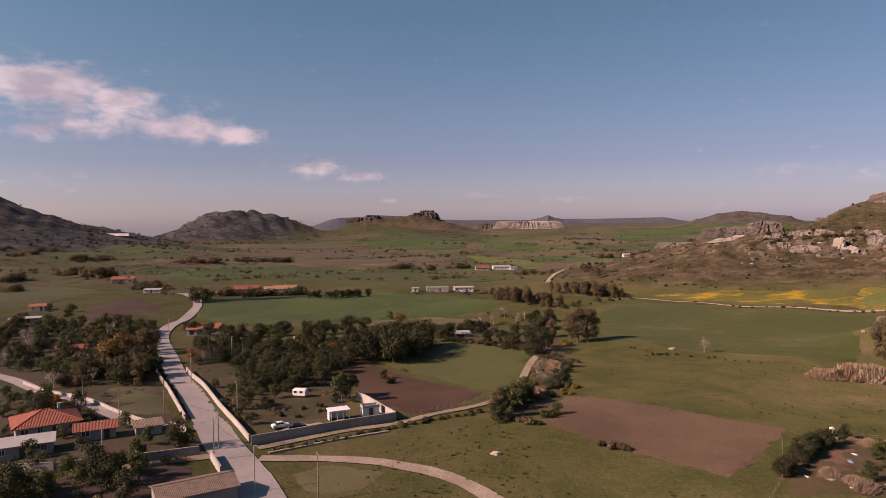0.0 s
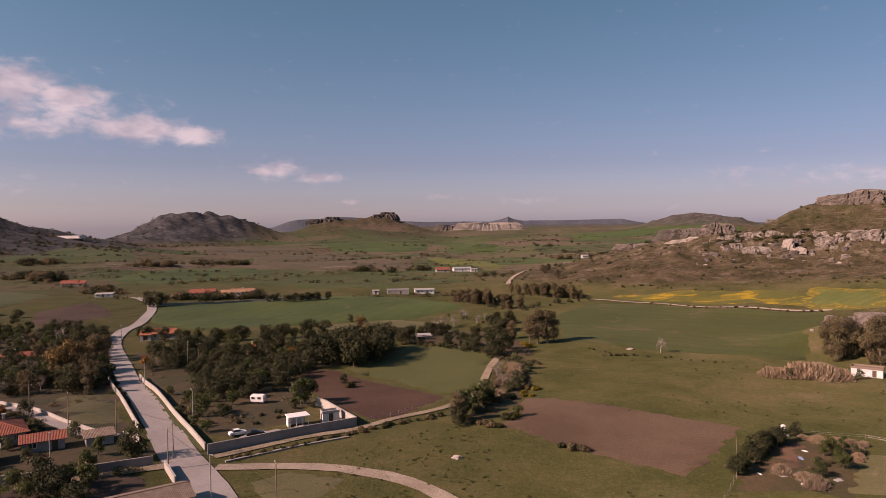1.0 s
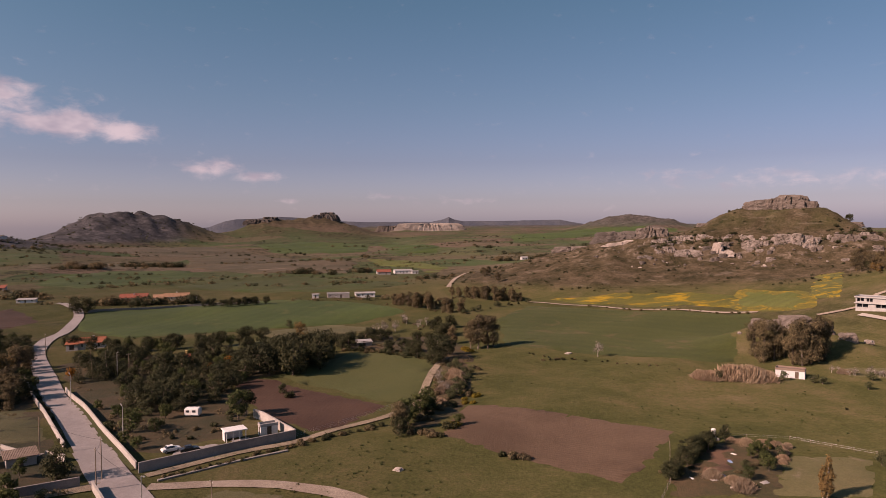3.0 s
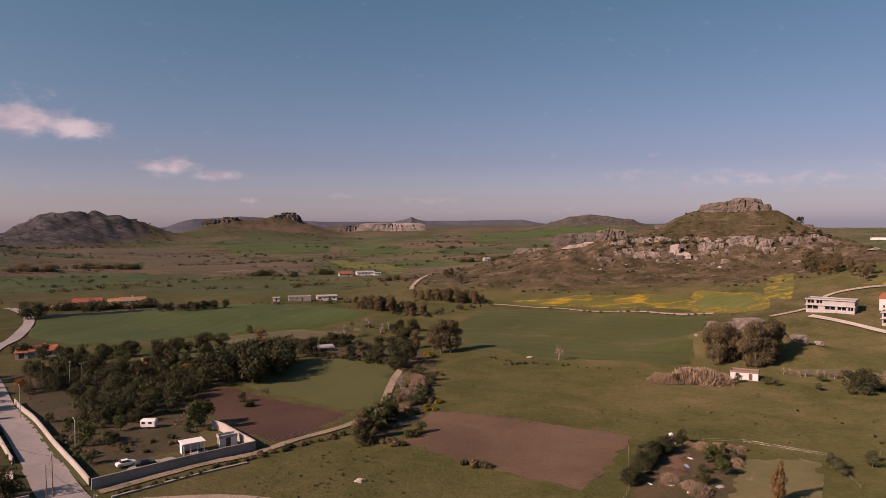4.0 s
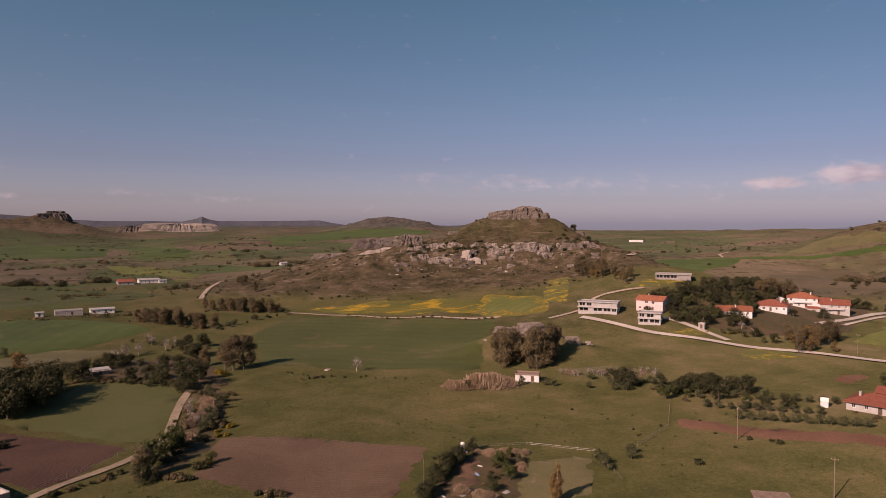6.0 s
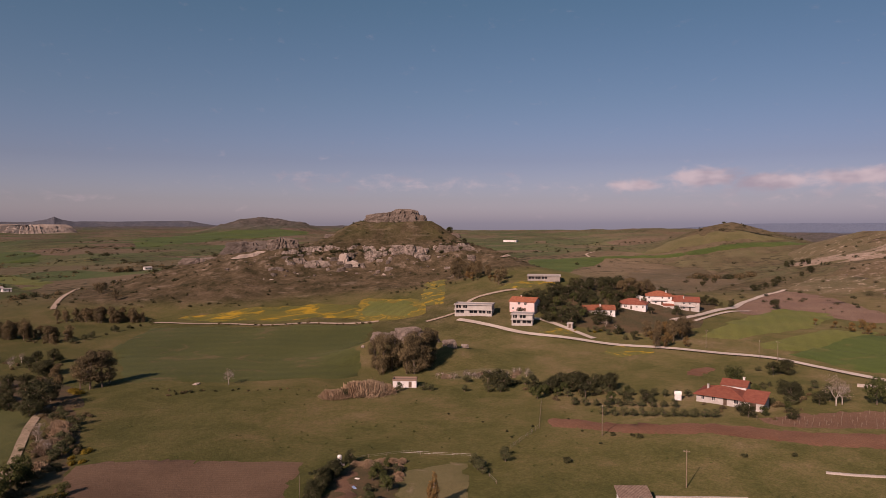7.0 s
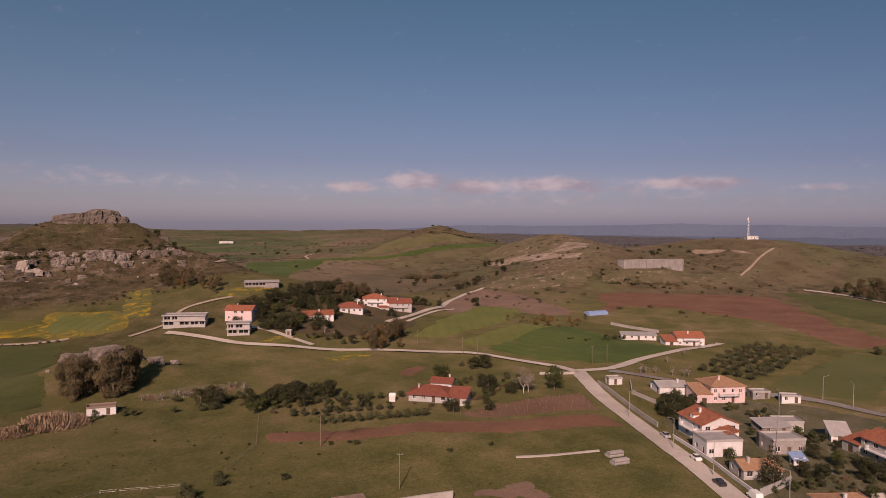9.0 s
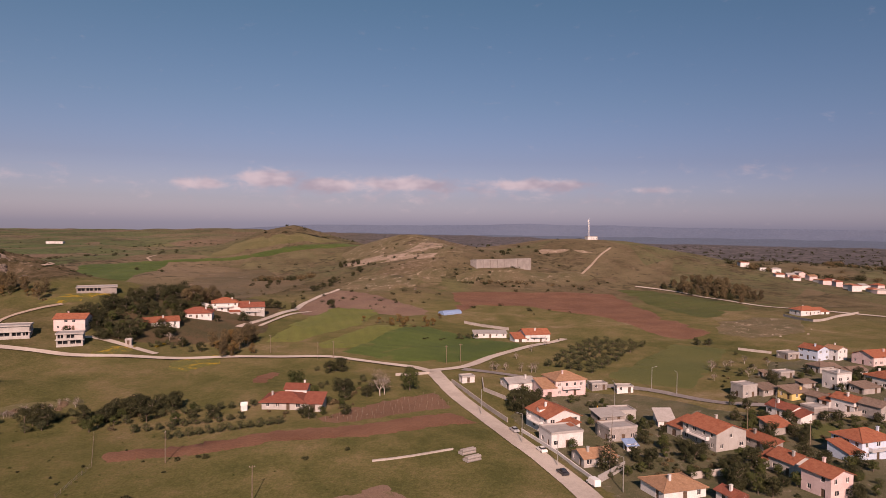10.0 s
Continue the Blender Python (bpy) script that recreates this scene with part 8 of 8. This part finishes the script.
reservoir(714.6, 141, -37.7, 76, 10, 8.6)
open_hut(-26, 163.5, 24)
caravan(-40, 186, -10)
water_tank(82, 143)
radio_mast(938, 70, 27)
house(930, 66, -60, 14, 9, 1.2, "flat", white_wall, sheet_roof, "white hut at the foot of the mast", name="shed", chimney=False, category="shed")
utility_pole(958, 52, 14)
car(-38.5, 157.0, 30, car_white, "small white car parked in the yard")
car(-34.5, 156.5, 24, car_dark, "dark car parked beside the yard wall")
car(190.5, 27.5, 34, car_white, "white car parked on the village road")
car(169.5, 12.0, 34, car_white, "white van parked at the roadside", van=True)
car(206.0, 38.0, 34, car_silver, "silver car parked by the house gate")
car(175.0, 20.0, 34, car_dark, "dark car parked along the wall")
for x, y, lamp in ((-47, 136, 0), (-48, 142, 0), (-34, 119, 1.5), (-51, 165, 1.2), (-76, 202, 1.2), (-117, 287, 0), (-66, 158, 0), (-92, 171, 0), (-80, 165, 0), (-68, 133, 1.2), (-22, 115, 0), (-75, 238, 1.0), (-71, 237, 0),
                   (277, -3, 1.5), (287, 169, 0), (286, 144, 0), (290, 138, 0), (295, 85, 0), (301, 80, 0), (151, 120, 0), (136, 85, 0), (249, -42, 1.5), (272, -12, 1.2), (196, 34, 1.2), (181, 22, 1.2), (222, 52, 1.2), (167, 5, 1.2), (252, 10, 1.5), (225, -30, 0), (215, -45, 0)):
    utility_pole(x, y, 8.5, lamp, turn=random.choice((30, -60, 120)))
wire([(-66, 158, 8.1), (-80, 165, 8.1), (-92, 171, 8.1), (-127, 195, 8.1)])
wire([(-66, 158, 7.9), (-48, 142, 8.1), (-47, 136, 8.1), (-34, 119, 8.1)])
wire([(287, 169, 8.1), (286, 144, 8.1), (290, 138, 8.1), (295, 85, 8.1), (301, 80, 8.1)])
fence([(164, 155), (142, 135), (124, 128)], "old post and wire fence across the pasture")
fence([(70, 140), (60, 120), (50, 106)], "rough wooden fence beside the ploughed field")
fence([(86, 145), (100, 142), (112, 130), (104, 112)], "rusty wire fence round the garden plot", 0.9, 4.0)
fence([(14, 190), (-2, 172), (-12, 163)], "thin post fence along the farm track")


def pipe_stack(x, y, turn):
    ob = thing("pipe_stack", "stack of pale concrete pipes in the grass", "pipes", "", pose(x, y, ground_at(x, y), 0, 0, turn))
    for k in range(5):
        bm = bmesh.new()
        rod(bm, (-2.2, (k % 3) * 0.85, 0.4 + (k // 3) * 0.75), (2.2, (k % 3) * 0.85, 0.4 + (k // 3) * 0.75), 0.42, 0.42, 12)
        part("pipe", bm, grey_wall, ob)


pipe_stack(181, 46, -40)
pipe_stack(176.5, 43.5, -40)


def greenhouse(x, y, turn):
    ob = thing("greenhouse", "low polytunnel under blue-grey plastic sheeting", "greenhouse", "", pose(x, y, ground_at(x, y), 0, 0, turn))
    bm = bmesh.new()
    rows = []
    for i in range(11):
        a = math.pi * i / 10
        rows.append([bm.verts.new((-8 + 4 * j, 3.6 * math.cos(a), 2.8 * math.sin(a) + 0.05 * math.sin(j * 3 + i))) for j in range(5)])
    for r0, r1 in zip(rows, rows[1:]):
        for j in range(4):
            bm.faces.new((r0[j], r0[j + 1], r1[j + 1], r1[j]))
    for j in (0, 4):
        bm.faces.new([row[j] for row in rows])
    part("cover", bm, blue_tarp, ob)


greenhouse(462, 130, -35)


def digger(x, y, turn):
    ob = thing("excavator", "yellow excavator parked among the houses", "excavator", "", pose(x, y, ground_at(x, y), 0, 0, turn))
    bm = bmesh.new()
    for s in (-0.9, 0.9):
        box(bm, -1.5, 1.5, s - 0.25, s + 0.25, 0, 0.7, 0.15)
    part("track", bm, rubber, ob)
    bm = bmesh.new()
    box(bm, -1.5, 1.0, -1.1, 1.1, 0.8, 1.7, 0.08)
    part("body", bm, digger_yellow, ob)
    bm = bmesh.new()
    box(bm, 0.0, 1.0, -1.1, -0.1, 1.7, 2.7, 0.05)
    part("cab", bm, pane_mat, ob)
    bm = bmesh.new()
    rod(bm, (0.9, 0.2, 1.4), (2.8, 0.2, 3.3), 0.2, 0.16, 6)
    rod(bm, (2.8, 0.2, 3.3), (3.9, 0.2, 1.6), 0.16, 0.12, 6)
    part("arm", bm, digger_yellow, ob)
    bm = bmesh.new()
    box(bm, 3.6, 4.3, -0.2, 0.6, 0.9, 1.6, 0.08)
    part("bucket", bm, metal_grey, ob)


digger(234, 14, 20)
boulder(10, 136, 1.6, rock_pale, "pale stone lying in the pasture", 0.5)
boulder(83, 247, 1.8, rock_pale, "pale stone heap by the ditch", 0.5)


# ---- the far suburb ----
SUBURB = [(842.2, -122.4), (834.6, -158.9), (807.9, -197.2), (735.9, -220.6)]
for k in range(58):
    at = random.random() ** 0.75 * 2.999
    a, b = Vector(SUBURB[int(at)]), Vector(SUBURB[int(at) + 1])
    x, y = a.lerp(b, at % 1.0) + Vector((random.uniform(-16, 30), random.uniform(-22, 22)))
    if not free_of_houses(x, y, 7.0):
        continue
    house(x, y, random.choice([-70, -62, 20, 28]), random.uniform(7.5, 11), random.uniform(6, 8.5), random.choice([1, 1, 1.6, 2]), random.choice(["gable", "hip", "gable", "flat"]),
          random.choice([white_wall, white_wall, cream_wall, pink_wall]), random.choice([tile_orange, tile_tan, tile_red, sheet_roof]), "pale house in the far suburb on the slope", openings=False, chimney=False, group="houses of the far suburb")

# ---- young vines on posts ----
for i in range(9):
    for j in range(12):
        p = Vector((193, 101)).lerp(Vector((245, 75)), (j + 0.5) / 12).lerp(Vector((200, 88)).lerp(Vector((227, 62)), (j + 0.5) / 12), (i + 0.5) / 9)
        if (i + j) % 2 == 0:
            bm = bmesh.new()
            rod(bm, (0, 0, -0.2), (0, 0, 1.5), 0.06, 0.05, 5)
            box(bm, -0.3, 0.3, -0.02, 0.02, 1.1, 1.16)
            ob = new("vine_post", mesh_of("vine_post", bm, wood))
            ob.matrix_world = pose(p.x + random.uniform(-0.4, 0.4), p.y + random.uniform(-0.4, 0.4), ground_at(p.x, p.y), random.uniform(-5, 5), random.uniform(-5, 5), -35)
            tagged(ob, "pale wooden vine post in red soil", "post", "vineyard posts")

# ---- odds and ends of the garden plot ----


def sheet(x, y, w, d, turn, material, label, name="plastic_sheet"):
    """A crumpled sheet lying on the soil."""
    bm = bmesh.new()
    bmesh.ops.create_grid(bm, x_segments=8, y_segments=5, size=0.5)
    for v in bm.verts:
        edge = max(abs(v.co.x), abs(v.co.y)) > 0.45
        px, py = v.co.x * w * (1 + 0.2 * noise.noise((v.co.y * 3, x, y))), v.co.y * d * (1 + 0.25 * noise.noise((v.co.x * 3, y, x)))
        v.co = (px, py, 0.08 if edge else 0.2 + 0.12 * noise.noise((px * 1.5, py * 1.5, x)))
    low = bmesh.ops.extrude_face_region(bm, geom=bm.faces[:])
    for v in low["geom"]:
        if isinstance(v, bmesh.types.BMVert):
            v.co.z -= 0.1
    ob = new(name, mesh_of(name, bm, material, True))
    ob.matrix_world = pose(x, y, ground_at(x, y), 0, 0, turn)
    return tagged(ob, label, "sheet")


sheet(80.6, 132.8, 0.7, 1.4, 20, white_paint, "crumpled white sheet lying on garden soil")
sheet(77.4, 128.8, 0.7, 2.0, -10, blue_tarp, "faded blue tarpaulin lying between garden beds")
sheet(71.7, 122.3, 1.0, 1.7, 30, blue_tarp, "crumpled blue tarpaulin on the garden path")
sheet(69.1, 120.4, 1.6, 1.0, 10, white_paint, "pale plastic sheet beside the garden path")
sheet(77.9, 117.9, 1.9, 1.3, 15, sheet_roof, "grey sheet leaning among the bushes")
sheet(70.6, 116.6, 0.7, 0.9, 50, white_paint, "small white sheet among garden litter")
sheet(65.3, 121.9, 0.5, 1.3, 10, white_paint, "pale sheet among the dark hedge trees")
BOULDERS_LAID = []
strewn = [(467, -42), (521, -74), (484, -105), (453, -101), (421, -59)]
while len(BOULDERS_LAID) < 40:
    x, y = random.uniform(min(p[0] for p in strewn), max(p[0] for p in strewn)), random.uniform(min(p[1] for p in strewn), max(p[1] for p in strewn))
    if inside(x, y, strewn):
        BOULDERS_LAID.append(boulder(x, y, random.uniform(0.5, 1.3), rock_pale, "pale stone lying in the pasture", group="stones in the pasture"))
rubble = [(575, 267), (657, 280), (644, 238), (611, 204), (565, 226)]
for _ in range(90):
    x, y = random.uniform(min(p[0] for p in rubble), max(p[0] for p in rubble)), random.uniform(min(p[1] for p in rubble), max(p[1] for p in rubble))
    if inside(x, y, rubble):
        boulder(x, y, random.uniform(0.6, 2.0), random.choice([rock_mat, rock_pale]), "pale rubble stone on the rough slope", group="rubble on the slope")

# weeds and tufts in the pastures
spots = []
for poly, count in (([(44, 219), (156, 289), (192, 186), (193, 142), (137, 94), (76, 117), (84, 156)], 700), ([(66, 217), (123, 232), (147, 143), (156, 91), (175, 41), (158, 49), (51, 168)], 600), ([(-19, 119), (-11, 143), (10, 161), (18, 141), (44, 114), (10, 111)], 700)):
    for _ in range(count):
        x, y = random.uniform(min(p[0] for p in poly), max(p[0] for p in poly)), random.uniform(min(p[1] for p in poly), max(p[1] for p in poly))
        if inside(x, y, poly) and noise.noise((x * 0.05, y * 0.05, 2.0)) > -0.1:
            spots.append((x, y, random.choice([0.14, 0.18, 0.22, 0.32])))
scrub_stuff("grass_tufts", "low green tufts and weeds in the pasture", spots, green_leaves, 306, 10, 0.13)

# brambles and undergrowth in the gardens and along the creek
spots = []
for poly, count in (([(-202, 292), (-179, 322), (-142, 316), (-86, 192), (-66, 165), (-67, 160), (-85, 173), (-124, 212), (-166, 240)], 750), ([(-127, 192), (-105, 179), (-65, 153), (-53, 144), (-52, 134), (-86, 130)], 420), ([(-97, 254), (-84, 274), (-34, 277), (-27, 239), (-34, 215), (-27, 172), (-44, 156), (-58, 179)], 520), ([(-2, 279), (42, 293), (45, 249), (38, 214), (25, 175), (14, 165), (28, 215), (31, 245)], 330)):
    for _ in range(count):
        x, y = random.uniform(min(p[0] for p in poly), max(p[0] for p in poly)), random.uniform(min(p[1] for p in poly), max(p[1] for p in poly))
        if inside(x, y, poly) and free_of_houses(x, y, 0.8) and noise.noise((x * 0.06, y * 0.06, 5.0)) > -0.15:
            spots.append((x, y, random.choice([0.4, 0.6, 0.8, 1.1])))
scrub_stuff("undergrowth", "dull green brambles and weeds under the garden trees", spots, dull_leaves, 307, 34, 0.2)
